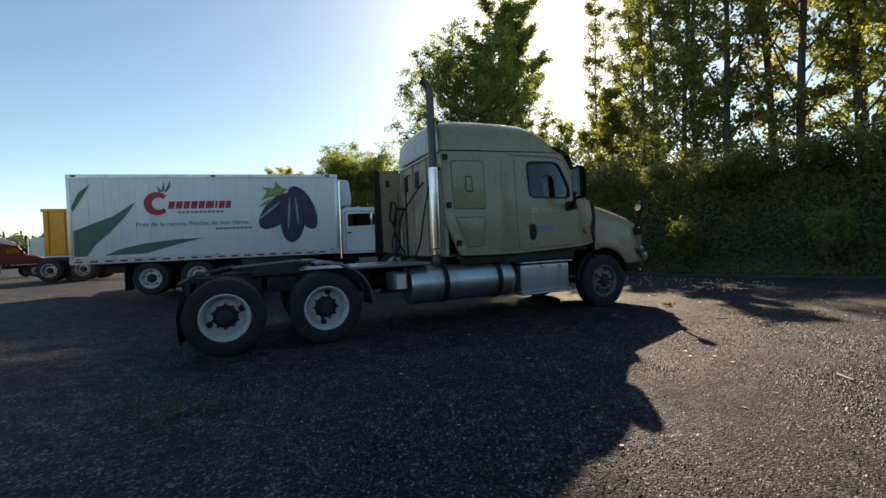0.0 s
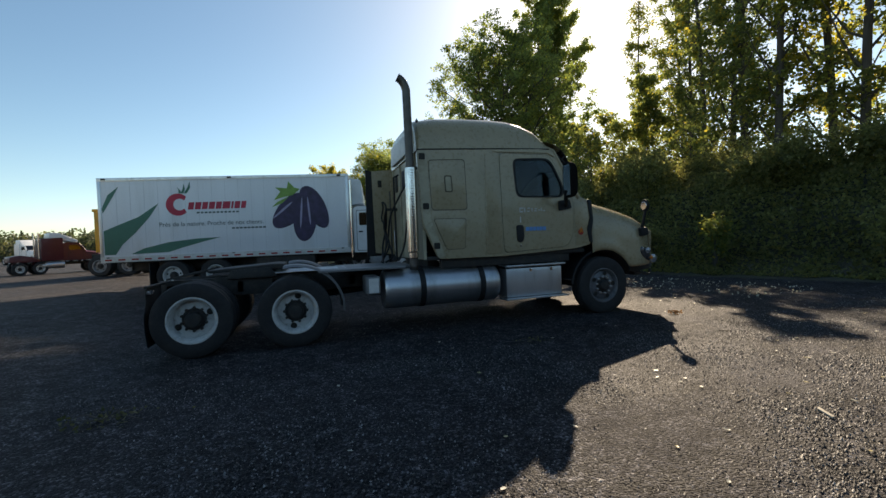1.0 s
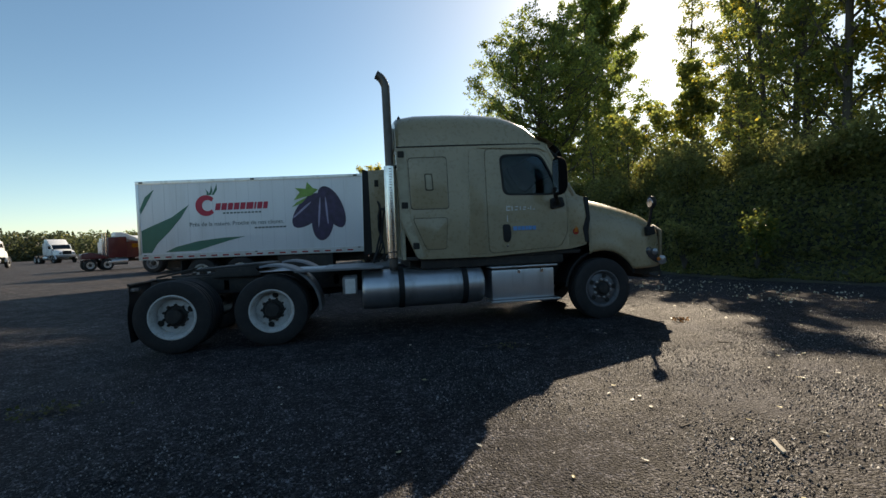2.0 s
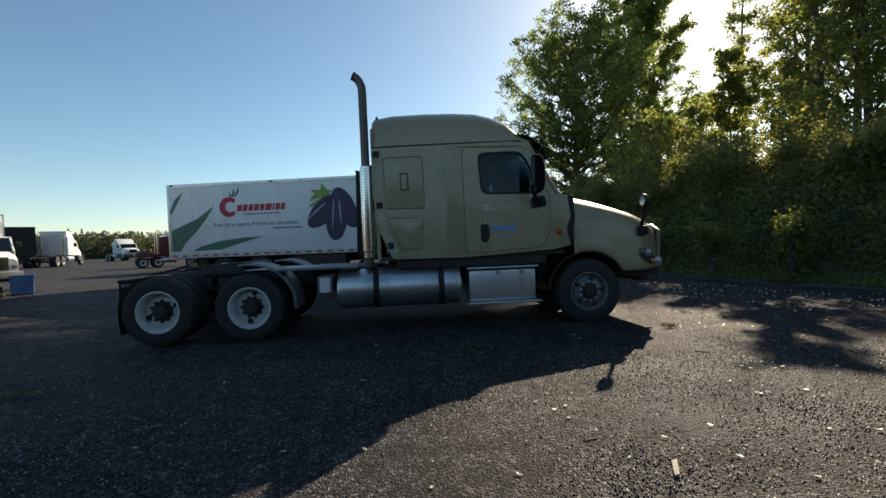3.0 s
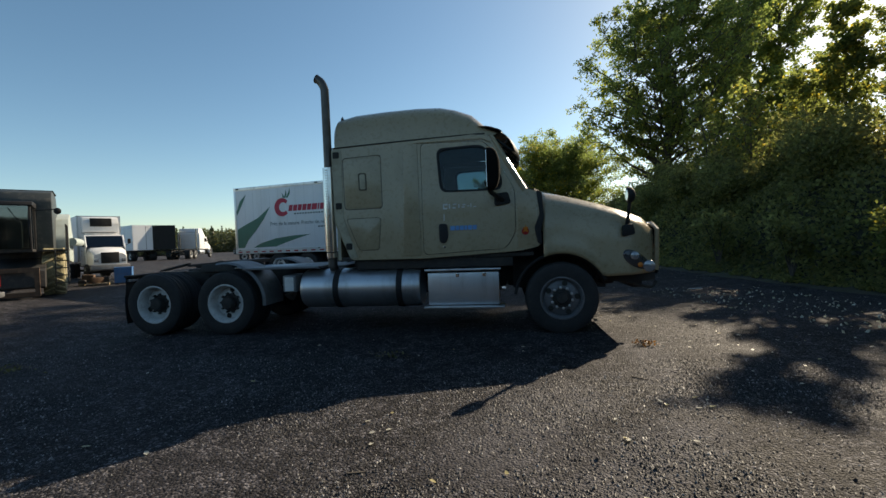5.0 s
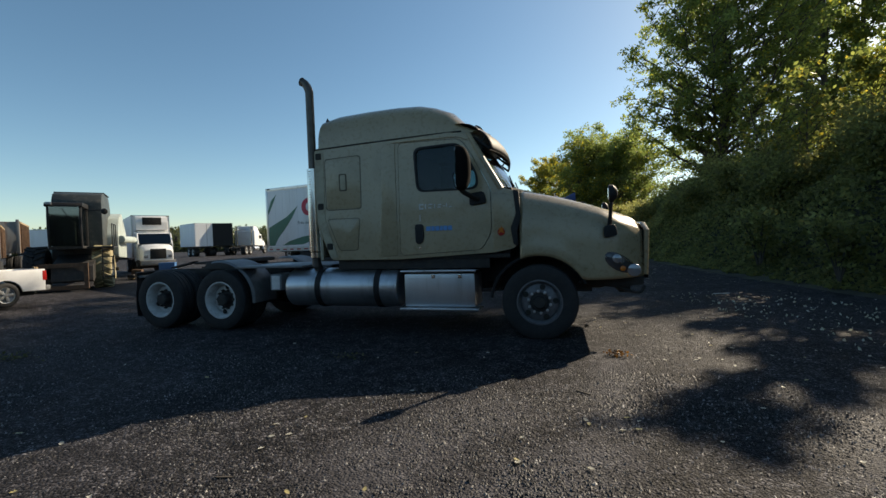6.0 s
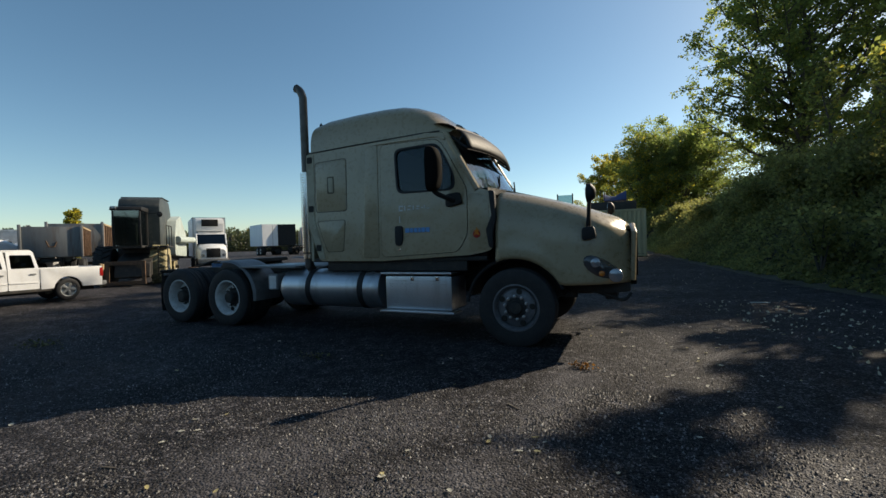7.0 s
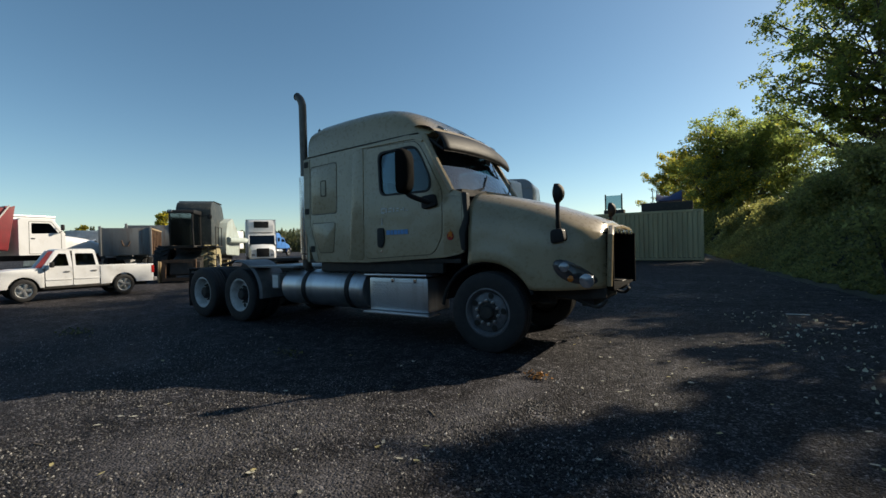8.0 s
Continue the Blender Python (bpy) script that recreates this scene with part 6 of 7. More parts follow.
def pickup(m):
    """Local x forward from the rear axle, near side at y = 0; a crew-cab pickup."""
    ob = thing("pickup_truck", "white crew-cab pickup truck parked on the asphalt", "pickup", m)
    W, zb, belt, roof, wb = 1.75, 0.42, 1.05, 1.68, 3.0
    r, arch = 0.36, 0.43

    def arched(x0, x1, xc, zl, zt):
        pts = [(x0, zl)]
        pts += [(xc + arch * math.cos(a), 0.36 + arch * math.sin(a)) for a in (math.pi - 0.15 - (math.pi - 0.3) * k / 10 for k in range(11))]
        return pts + [(x1, zl), (x1, zt), (x0, zt)]
    for y in (0.0, W - 0.05):
        bed = part("bed_side", slab(arched(-1.05, 0.78, 0.0, zb, belt + 0.02), y, y + 0.05, 0.012), WHITE, ob)
        part("front_fender", slab(arched(wb - 0.55, wb + 0.85, wb, zb, 0.98), y, y + 0.05, 0.012), WHITE, ob)
        for x0, x1, top in ((0.82, 1.62, True), (1.64, 2.42, False)):
            zb2 = zb + 0.03
            out = [(x0, zb2), (x0, belt), (x0 + (0.1 if top else 0.04), roof - 0.06), (x1 - (0.0 if top else 0.34), roof - 0.05), (x1, belt), (x1, zb2)]
            win = [(x0 + 0.1, belt + 0.06), (x0 + 0.16, roof - 0.16), (x1 - (0.08 if top else 0.4), roof - 0.15), (x1 - 0.08, belt + 0.06)]
            shear = lambda x, z, s=(1 if y == 0 else -1): s * 0.28 * max(0.0, z - belt)
            door = part("door", plate(rounded(out, 0.04), [rounded(win, 0.04)], y, y + 0.05, shear), WHITE, ob)
            part("window_pane", slab(rounded(win, 0.04), y + 0.02, y + 0.026, 0, None, shear), DARK_GLASS, door)
            part("door_handle", block(x0 + 0.08, x0 + 0.24, y - 0.02 if y == 0 else y + 0.05, y if y == 0 else y + 0.07, belt - 0.15, belt - 0.11, 0.006), GREY_PLATE, door)
            part("door_strip", block(x0 + 0.02, x1 - 0.02, y - 0.012 if y == 0 else y + 0.05, y + 0.002 if y == 0 else y + 0.062, zb + 0.22, zb + 0.26, 0.004), WHITE, door)
        part("rocker", block(0.5, 2.5, y + 0.005, y + 0.045, zb - 0.06, zb + 0.02, 0.01), CHASSIS, ob)
        for x in (0.0, wb):
            part("wheel_arch", loft([[(x + (arch - 0.01) * math.cos(a), yy, 0.36 + (arch - 0.01) * math.sin(a)) for a in (0.05 + 3.04 * k / 10 for k in range(11))] for yy in ((y + 0.04, y + 0.5) if y == 0 else (y - 0.45, y + 0.01))], False, False), SEAM, ob)
    part("cab_roof", slab(rounded([(0.9, roof - 0.08), (1.0, roof), (1.98, roof + 0.01), (2.12, roof - 0.06)], 0.05), 0.17, W - 0.17, 0.03), WHITE, ob)
    part("cab_back", block(0.8, 0.85, 0.05, W - 0.05, zb, belt, 0.0), WHITE, ob)
    part("rear_window", solid([(0.82, 0.1, belt), (0.82, W - 0.1, belt), (0.92, W - 0.22, roof - 0.06), (0.92, 0.22, roof - 0.06)], [(0, 1, 2, 3)]), DARK_GLASS, ob)
    part("windscreen", solid([(2.46, 0.1, belt), (2.46, W - 0.1, belt), (2.08, W - 0.24, roof - 0.05), (2.08, 0.24, roof - 0.05)], [(0, 1, 2, 3)]), SHADED_GLASS, ob)
    for yy, s in ((0.06, 1), (W - 0.06, -1)):
        part("screen_pillar", tube([(2.48, yy, belt - 0.02), (2.08, yy + s * 0.14, roof - 0.04)], 0.045, 6), WHITE, ob)
    part("hood", slab(rounded([(2.42, 0.9), (2.5, 1.06), (3.2, 1.04), (3.76, 0.97), (3.84, 0.78), (2.5, 0.78)], 0.05), 0.05, W - 0.05, 0.03), WHITE, ob)
    part("front_bumper", slab(rounded([(3.75, 0.36), (3.75, 0.6), (3.92, 0.6), (3.95, 0.42)], 0.05), 0.02, W - 0.02, 0.03), GREY_PLATE, ob)
    part("grille", block(3.78, 3.86, 0.4, W - 0.4, 0.6, 0.84, 0.02), BLACK, ob)
    for yy in (0.06, W - 0.36):
        part("headlight", block(3.66, 3.84, yy, yy + 0.3, 0.66, 0.84, 0.03), LAMP_CLEAR, ob)
    part("tailgate", block(-1.08, -1.02, 0.05, W - 0.05, zb + 0.08, belt + 0.02, 0.015), WHITE, ob)
    part("bed_floor", block(-1.02, 0.8, 0.05, W - 0.05, 0.6, 0.64, 0.0), CHASSIS, ob)
    part("bed_front", block(0.76, 0.8, 0.05, W - 0.05, 0.6, belt, 0.0), WHITE, ob)
    for yy in (-0.005, W - 0.085):
        part("tail_lamp", block(-1.09, -0.97, yy, yy + 0.09, 0.72, 1.02, 0.015), TAIL_RED, ob)
    part("rear_bumper", slab(rounded([(-1.2, 0.42), (-1.2, 0.56), (-1.02, 0.56), (-1.0, 0.4)], 0.03), 0.02, W - 0.02, 0.02), GREY_PLATE, ob)
    part("underbody", block(-0.9, 3.7, 0.3, W - 0.3, 0.28, 0.45, 0.02), CHASSIS, ob)
    for yy, s in ((0.0, -1), (W, 1)):
        part("door_mirror", block(2.2, 2.32, yy + s * 0.12 - 0.08, yy + s * 0.12 + 0.08, belt + 0.02, belt + 0.2, 0.03), BLACK, ob)
    for k, y in enumerate((0.4, 1.0)):
        seat = part("seat", block(1.5, 1.62, y, y + 0.45, 0.7, 1.35, 0.05), CLOTH, ob)
        part("backrest", block(0.95, 1.05, y, y + 0.45, 0.7, 1.3, 0.05), CLOTH, seat)
    for x in (0.0, wb):
        for y, f in ((0.13, False), (W - 0.13, True)):
            w = part("wheel", tyre_mesh(r, 0.24, 0.225, RUBBER), None, ob, "", pose(x, y, r, 0, 20, 180 if f else 0))
            part("rim", once("pickup_rim", lambda: mesh_of("rim", lathe([(0.235, -0.09), (0.235, -0.105), (0.215, -0.1), (0.2, -0.02), (0.0, -0.02)], 28), ALU)), None, w)
            for j in range(5):
                a = 72 * j
                part("spoke", once("pickup_spoke", lambda: mesh_of("spoke", slab(rounded([(-0.035, 0.02), (-0.05, 0.21), (0.05, 0.21), (0.035, 0.02)], 0.02), -0.095, -0.03, 0.008), ALU)), None, w, "", pose(0, 0, 0, 0, a, 0))
            part("centre_cap", once("pickup_cap", lambda: mesh_of("centre_cap", lathe([(0.05, -0.06), (0.048, -0.105), (0, -0.11)], 14), GREY_PLATE)), None, w)
    return ob


pick = pickup(pose(-6.6, 0.5, ground_z(-6.5, 0.0), 0, 0, -94))
pick.scale = (0.67, 0.7, 0.75)


def harvester(m):
    """Local x forward, to its cab; y across; near corner at the front."""
    ob = thing("combine_harvester", "old dark combine harvester without its header", "harvester", m)
    cab = part("cab_frame", block(3.0, 4.3, 0.7, 1.85, 1.6, 1.72, 0.03), CHASSIS, ob)
    for x, y in ((3.0, 0.72), (3.0, 1.83), (4.3, 0.74), (4.3, 1.81)):
        part("cab_post", tube([(x, y, 1.72), (x + (0.12 if x > 4 else 0.0), y, 2.5), (x + (0.05 if x > 4 else 0.0), y, 3.3)], 0.05, 6), BLACK, cab)
    part("cab_roof", slab(rounded([(2.9, 3.25), (2.9, 3.44), (4.4, 3.42), (4.5, 3.25)], 0.07), 0.64, 1.91, 0.06), BLACK, cab)
    part("windscreen", block(4.38, 4.4, 0.76, 1.79, 1.74, 3.26, 0.0), DUSTY_GLASS, cab, "dusty dark cab windscreen")
    for y in (0.72, 1.82):
        part("side_window", block(3.05, 4.28, y, y + 0.015, 1.74, 3.26, 0.0), DUSTY_GLASS, cab)
    part("cab_back", plate([(0.72, 1.7), (0.72, 3.28), (1.84, 3.28), (1.84, 1.7)], [[(0.85, 2.3), (0.85, 3.15), (1.72, 3.15), (1.72, 2.3)]], 0.0, 0.05), CHASSIS, cab, "", Matrix(((0, 1, 0, 2.98), (1, 0, 0, 0), (0, 0, 1, 0), (0, 0, 0, 1))))
    part("seat", block(3.3, 3.55, 1.05, 1.5, 1.75, 2.75, 0.06), CLOTH, cab)
    part("steering_wheel", tube([(4.0 + 0.04 * math.sin(a), 1.25 + 0.2 * math.cos(a), 2.35 + 0.14 * math.sin(a)) for a in (k * math.pi / 8 for k in range(17))], 0.015, 5), BLACK, cab)
    part("wiper", tube([(4.42, 1.2, 3.2), (4.42, 1.55, 2.6)], 0.012, 5), BLACK, cab)
    hop = part("grain_tank", slab(rounded([(-0.1, 2.2), (-0.2, 3.4), (0.3, 3.95), (2.2, 4.02), (2.7, 3.9), (2.95, 3.6), (2.95, 1.6), (0.3, 1.6)], 0.12), 0.6, 2.4, 0.05), HOPPER, ob, "grey-green steel grain tank")
    part("tank_rim", block(0.3, 2.2, 0.57, 2.43, 3.99, 4.04, 0.02), BLACK, hop)
    part("side_cover", slab(rounded([(-2.6, 1.1), (-2.7, 2.3), (-0.6, 3.3), (0.9, 3.0), (1.5, 2.2), (1.5, 1.2)], 0.15), 0.15, 2.85, 0.05), PALE_GREEN, ob, "faded pale green side covers")
    part("rear_hood", slab(rounded([(-4.2, 1.3), (-4.2, 2.0), (-2.6, 2.3), (-2.6, 1.2)], 0.2), 0.4, 2.6, 0.06), PALE_GREEN, ob)
    part("unloading_tube", tube([(1.4, 2.95, 2.0), (0.2, 3.1, 2.0), (-3.4, 3.15, 2.05)], 0.17, 14), PALE_GREEN, ob, "pale unloading tube")
    part("main_body", block(-2.4, 3.0, 0.55, 2.45, 0.9, 1.7, 0.05), CHASSIS, ob)
    part("feeder_house", slab(rounded([(3.0, 0.7), (3.0, 1.4), (4.6, 0.95), (4.75, 0.35), (4.5, 0.3)], 0.05), 0.8, 2.2, 0.03), CHASSIS, ob)
    part("header_adapter", plate([(0.45, 0.05), (0.45, 1.05), (2.05, 1.05), (2.05, 0.05)], [[(0.62, 0.2), (0.62, 0.9), (1.9, 0.9), (1.9, 0.2)]], 0.0, 0.12), RUST, ob, "", Matrix(((0, 1, 0, 4.7), (1, 0, 0, 0), (0, 0, 1, 0), (0, 0, 0, 1))))
    part("adapter_board", slab([(4.3, 0.0), (4.25, 0.95), (4.95, 1.0), (4.9, 0.0)], 0.28, 0.36, 0.01), BROWN_WOOD, ob)
    part("platform", block(2.6, 4.2, 1.95, 2.9, 1.62, 1.68, 0.01), CHASSIS, ob)
    for x in (2.7, 3.4, 4.1):
        part("rail_post", tube([(x, 2.86, 1.65), (x, 2.86, 2.6)], 0.02, 6), BLACK, ob)
    part("hand_rail", tube([(2.7, 2.86, 2.6), (4.1, 2.86, 2.6)], 0.02, 6), BLACK, ob)
    for k in range(5):
        part("ladder_rung", tube([(4.25, 2.5, 0.45 + k * 0.27), (4.25, 2.9, 0.45 + k * 0.27)], 0.02, 6), CHASSIS, ob)
    for y in (2.5, 2.9):
        part("ladder_side", tube([(4.25, y, 0.35), (4.25, y, 1.7)], 0.022, 6), CHASSIS, ob)
    arm = part("mirror_arm", tube([(4.2, 1.95, 3.1), (4.35, 2.6, 3.15)], 0.018, 6), BLACK, ob)
    part("round_mirror", lathe([(0.12, 0.0), (0.12, 0.04), (0.05, 0.07), (0, 0.08)], 16, (4.35, 2.65, 3.08), "x"), BLACK, arm)
    part("worklamp", block(4.45, 4.55, 0.7, 0.9, 3.3, 3.42, 0.02), LAMP_CLEAR, ob)
    for y, f in ((0.1, False), (2.4, True)):
        w = part("wheel", tyre_mesh(0.84, 0.72, 0.42, DUST_RUBBER if f else RUBBER), None, ob, "dusty lugged tractor tyre", pose(3.1, y, 0.84, 0, 0, 180 if f else 0))
        tread_lugs(w, 0.84, 0.72, 18, DUST_RUBBER if f else RUBBER)
        part("rim", rim_mesh(0.42, 0.72, 0.2, STEEL_RIM, 0), None, w)
        w2 = part("wheel", tyre_mesh(0.55, 0.38, 0.28, DUST_RUBBER), None, ob, "dusty lugged tractor tyre", pose(-1.9, y + (0.25 if not f else -0.25), 0.56, 0, 0, 180 if f else 0))
        tread_lugs(w2, 0.55, 0.38, 14, DUST_RUBBER)
        part("rim", rim_mesh(0.28, 0.38, 0.1, STEEL_RIM, 0), None, w2)
    part("axle", tube([(3.1, 0.3, 0.84), (3.1, 2.7, 0.84)], 0.14, 10), CHASSIS, ob)
    part("axle", tube([(-1.9, 0.5, 0.56), (-1.9, 2.5, 0.56)], 0.09, 10), CHASSIS, ob)
    return ob


# front of the harvester looks towards the yard
hv = harvester(pose(-7.6, 3.0, ground_z(-8.5, 3.5), 0, 0, -42) @ Matrix.Translation((-4.4 * 0.67, -1.25 * 0.67, 0)))
hv.scale = (0.67, 0.67, 0.75)


def reefer_truck(m):
    ob = thing("refrigerated_truck", "white box truck with a refrigeration unit over its cab", "truck", m)
    W = 2.44
    body = part("box_body", block(-4.5, 1.0, 0, W, 1.05, 3.75, 0.02), BOX_WHITE, ob)
    for y in (0.0, W - 0.08):
        part("corner_post", block(0.93, 1.02, y - 0.01, y + 0.09, 1.05, 3.77, 0.01), ALU, body)
    part("top_rail", block(0.96, 1.02, 0.0, W, 3.68, 3.77, 0.01), ALU, body)
    unit = part("refrigeration_unit", slab(rounded([(1.02, 2.75), (1.02, 3.72), (1.5, 3.66), (1.62, 3.3), (1.55, 2.8)], 0.08), 0.22, W - 0.22, 0.06), WHITE, ob, "white refrigeration unit with a black grille")
    part("unit_grille", block(1.55, 1.66, 0.62, W - 0.62, 3.12, 3.6, 0.03), BLACK, unit)
    for k in range(5):
        part("grille_bar", block(1.655, 1.675, 0.66, W - 0.66, 3.17 + k * 0.09, 3.2 + k * 0.09, 0.004), BLACK, unit)
    part("unit_base", block(1.02, 1.5, 0.35, W - 0.35, 2.5, 2.75, 0.03), GREY_WHITE, unit)
    cab_shell(ob, 1.15, 0.12, W - 0.12, 0.85, 2.6, WHITE, 1.05, 1.82)
    chassis(ob, -4.3, 3.6, 0.95)
    axle_pair(ob, 2.9, 0.47, WHITE_RIM, W, 0.03, False)
    axle_pair(ob, -2.6, 0.47, WHITE_RIM, W, 0.1)
    return ob


rt = reefer_truck(pose(-10.2, 8.2, ground_z(-10.8, 8.5), 0, 0, -32) @ Matrix.Translation((-1.4, -0.85, 0)))
rt.scale = (0.58, 0.57, 0.67)


def scrap_bin(m):
    ob = thing("blue_bin", "blue steel bin standing on the asphalt", "bin", m)
    part("bin_shell", plate([(0, 0.05), (-0.03, 0.85), (0.75, 0.85), (0.72, 0.05)], [], 0.0, 0.03), BLUE_BIN, ob)
    part("bin_back", plate([(0, 0.05), (-0.03, 0.85), (0.75, 0.85), (0.72, 0.05)], [], 0.6, 0.63), BLUE_BIN, ob)
    for x in (-0.015, 0.705):
        part("bin_end", block(x, x + 0.03, 0.03, 0.6, 0.05, 0.85, 0.0), BLUE_BIN, ob)
    part("bin_floor", block(0.0, 0.72, 0.03, 0.6, 0.05, 0.09, 0.0), BLUE_BIN, ob)
    part("bin_rim", tube([(-0.03, 0.0, 0.85), (0.75, 0.0, 0.85), (0.75, 0.63, 0.85), (-0.03, 0.63, 0.85), (-0.03, 0.0, 0.85)], 0.022, 6), BLUE_BIN, ob)
    for x in (0.06, 0.62):
        part("bin_foot", block(x, x + 0.06, 0.05, 0.58, 0.0, 0.06, 0.0), CHASSIS, ob)
    return ob


sb = scrap_bin(at_ground(-8.3, 6.55, 38))
sb.scale = (0.66, 0.66, 0.66)


def scrap_pallet(m):
    ob = thing("scrap_pallet", "wooden pallet loaded with rusty machine scrap", "pallet", m)
    for k in range(5):
        part("pallet_board", block(0, 1.2, k * 0.22, k * 0.22 + 0.12, 0.1, 0.125, 0.003), BROWN_WOOD, ob)
    for x in (0.0, 0.55, 1.1):
        part("pallet_bearer", block(x, x + 0.1, 0, 1.0, 0.0, 0.1, 0.003), BROWN_WOOD, ob)
    rand = random.Random(5)
    for k in range(9):
        x, y, s = rand.uniform(0.1, 0.9), rand.uniform(0.1, 0.7), rand.uniform(0.1, 0.26)
        own = block(-s, s, -s * 0.6, s * 0.6, 0, s * 1.2, 0.02) if k % 3 else lathe([(s * 0.7, 0), (s * 0.75, s * 0.3), (s * 0.3, s * 0.35), (s * 0.28, s), (0, s)], 14, (0, 0, 0), "z")
        part("scrap_piece", own, RUST if k % 2 else CHASSIS, ob, "", pose(x, y, 0.125 + (0.12 if k > 5 else 0), 0, rand.uniform(-8, 8) if k > 5 else 0, rand.uniform(0, 180)))
    return ob


sp = scrap_pallet(at_ground(-8.85, 5.75, 38))
sp.scale = (0.68, 0.68, 0.68)


def dump_body(m):
    ob = thing("dump_trailer", "weathered grey steel dump trailer with a boarded end", "trailer", m)
    body = part("dump_box", slab([(0.0, 1.15), (-0.05, 2.6), (4.2, 2.6), (4.2, 1.15)], 0.0, 0.08, 0.01), RUST, ob)
    part("box_side", slab([(0.0, 1.15), (-0.05, 2.6), (4.2, 2.6), (4.2, 1.15)], 2.3, 2.38, 0.01), DUMP_GREY, body)
    part("tailgate", block(-0.06, 0.0, 0.0, 2.38, 1.15, 2.65, 0.01), DUMP_GREY, body)
    part("end_board", block(4.14, 4.2, 0.08, 2.3, 1.15, 2.75, 0.01), BROWN_WOOD, body, "weathered brown boards")
    part("box_floor", block(0.0, 4.15, 0.08, 2.3, 1.12, 1.2, 0.0), DUMP_GREY, body)
    part("top_rail", block(-0.08, 4.25, -0.04, 0.1, 2.56, 2.66, 0.02), BROWN_WOOD, body)
    for y in (0.02, 2.3):
        part("corner_post", block(-0.12, -0.02, y - 0.02, y + 0.1, 1.1, 2.75, 0.015), DUMP_GREY, body)
    for k in range(6):
        part("side_rib", block(0.35 + k * 0.68, 0.45 + k * 0.68, -0.06, 0.0, 1.15, 2.56, 0.01), RUST, body)
    part("hanging_chain", tube([(-0.08, 1.0, 1.9), (-0.09, 1.1, 1.65), (-0.09, 1.3, 1.65), (-0.08, 1.4, 1.95)], 0.03, 6), RUST, body)
    chassis(ob, 0.1, 4.6, 1.1)
    for x in (0.9, 2.1):
        axle_pair(ob, x, 0.5, STEEL_RIM, 2.38, 0.1)
    return ob


for x, y, turn, label in ((-12.7, 4.25, 150, ""), (-16.4, 6.9, 146, "rusty grey dump trailer parked behind another")):
    db = dump_body(at_ground(x, y, turn))
    db.scale = (0.78, 0.78, 0.78) if not label else (0.9, 0.9, 0.9)
    tagged(db, label)


def red_dump_truck(m):
    ob = thing("dump_truck", "dark red dump body on a white cab truck", "truck", m)
    chassis(ob, -1.5, 5.6, 1.0)
    body = part("dump_box", slab([(-2.2, 1.25), (-2.3, 3.0), (2.2, 3.0), (2.5, 3.1), (2.25, 1.25)], 0.02, 0.1, 0.015), RED_BODY, ob)
    part("box_side", slab([(-2.2, 1.25), (-2.3, 3.0), (2.2, 3.0), (2.5, 3.1), (2.25, 1.25)], 2.34, 2.42, 0.015), RED_BODY, body)
    part("box_front", block(2.2, 2.28, 0.1, 2.34, 1.25, 3.08, 0.01), RED_BODY, body)
    part("box_tail", block(-2.25, -2.18, 0.1, 2.34, 1.25, 3.0, 0.01), RED_BODY, body)
    part("box_floor", block(-2.2, 2.25, 0.1, 2.34, 1.2, 1.28, 0.0), RED_BODY, body)
    for k in range(7):
        part("side_rib", block(-2.0 + k * 0.62, -1.9 + k * 0.62, -0.04, 0.02, 1.25, 3.0, 0.01), RED_BODY, body)
    part("tarp_arm", tube([(2.3, -0.06, 3.1), (1.4, -0.06, 1.6), (0.6, -0.06, 1.3)], 0.03, 6), GREY_WHITE, body)
    cab_shell(ob, 2.6, 0.1, 2.34, 1.0, 2.6, WHITE, 1.5, 1.85)
    for x in (-0.6, 0.7):
        axle_pair(ob, x, 0.5, WHITE_RIM, 2.44, 0.1)
    axle_pair(ob, 4.9, 0.5, WHITE_RIM, 2.44, 0.03, False)
    for y in (-0.02, 2.2):
        part("red_fender", loft([[(4.9 + 0.62 * math.cos(a), y + d, 0.56 + 0.62 * math.sin(a)) for a in (0.1 + 2.9 * k / 12 for k in range(13))] for d in (0.0, 0.1, 0.26)], False, False), RED, ob)
    return ob


rd = red_dump_truck(at_ground(-14.9, -1.95, 95))
rd.scale = (0.95, 0.95, 0.95)
trailer(at_ground(-22.9, -4.7, 100), "white semi-trailer parked in the yard", 9.0, BOX_WHITE, 1.15, 3.15)


def wreck(m, seed, paint, label):
    """A crushed heap of vehicle panels."""
    ob = thing("wrecked_vehicle", label, "wreck", m, "wrecks in the yard")
    rand = random.Random(seed)
    part("crushed_body", slab(rounded([(0, 0.3), (0.1, 1.0), (0.7, 1.3), (1.6, 1.15), (2.4, 1.45), (3.4, 0.9), (3.6, 0.35)], 0.1), 0, 1.6, 0.08), paint, ob)
    for k in range(7):
        own = loft([[(x, y, 0.12 * math.sin(x * 3 + y * 2 + k)) for y in (0, 0.35, 0.7)] for x in (0, 0.3, 0.6, 0.9, 1.2)], False, False)
        part("torn_panel", own, (paint, SILVER, WHITE, BLACK)[k % 4], ob, "", pose(rand.uniform(0, 2.6), rand.uniform(-0.1, 1.0), rand.uniform(0.9, 1.4), rand.uniform(-30, 30), rand.uniform(-35, 35), rand.uniform(0, 360)))
    for x in (0.7, 2.8):
        for y in (0.1, 1.5):
            part("wheel", tyre_mesh(0.36, 0.22, 0.2, RUBBER), None, ob, "", pose(x, y, 0.36))
    return ob


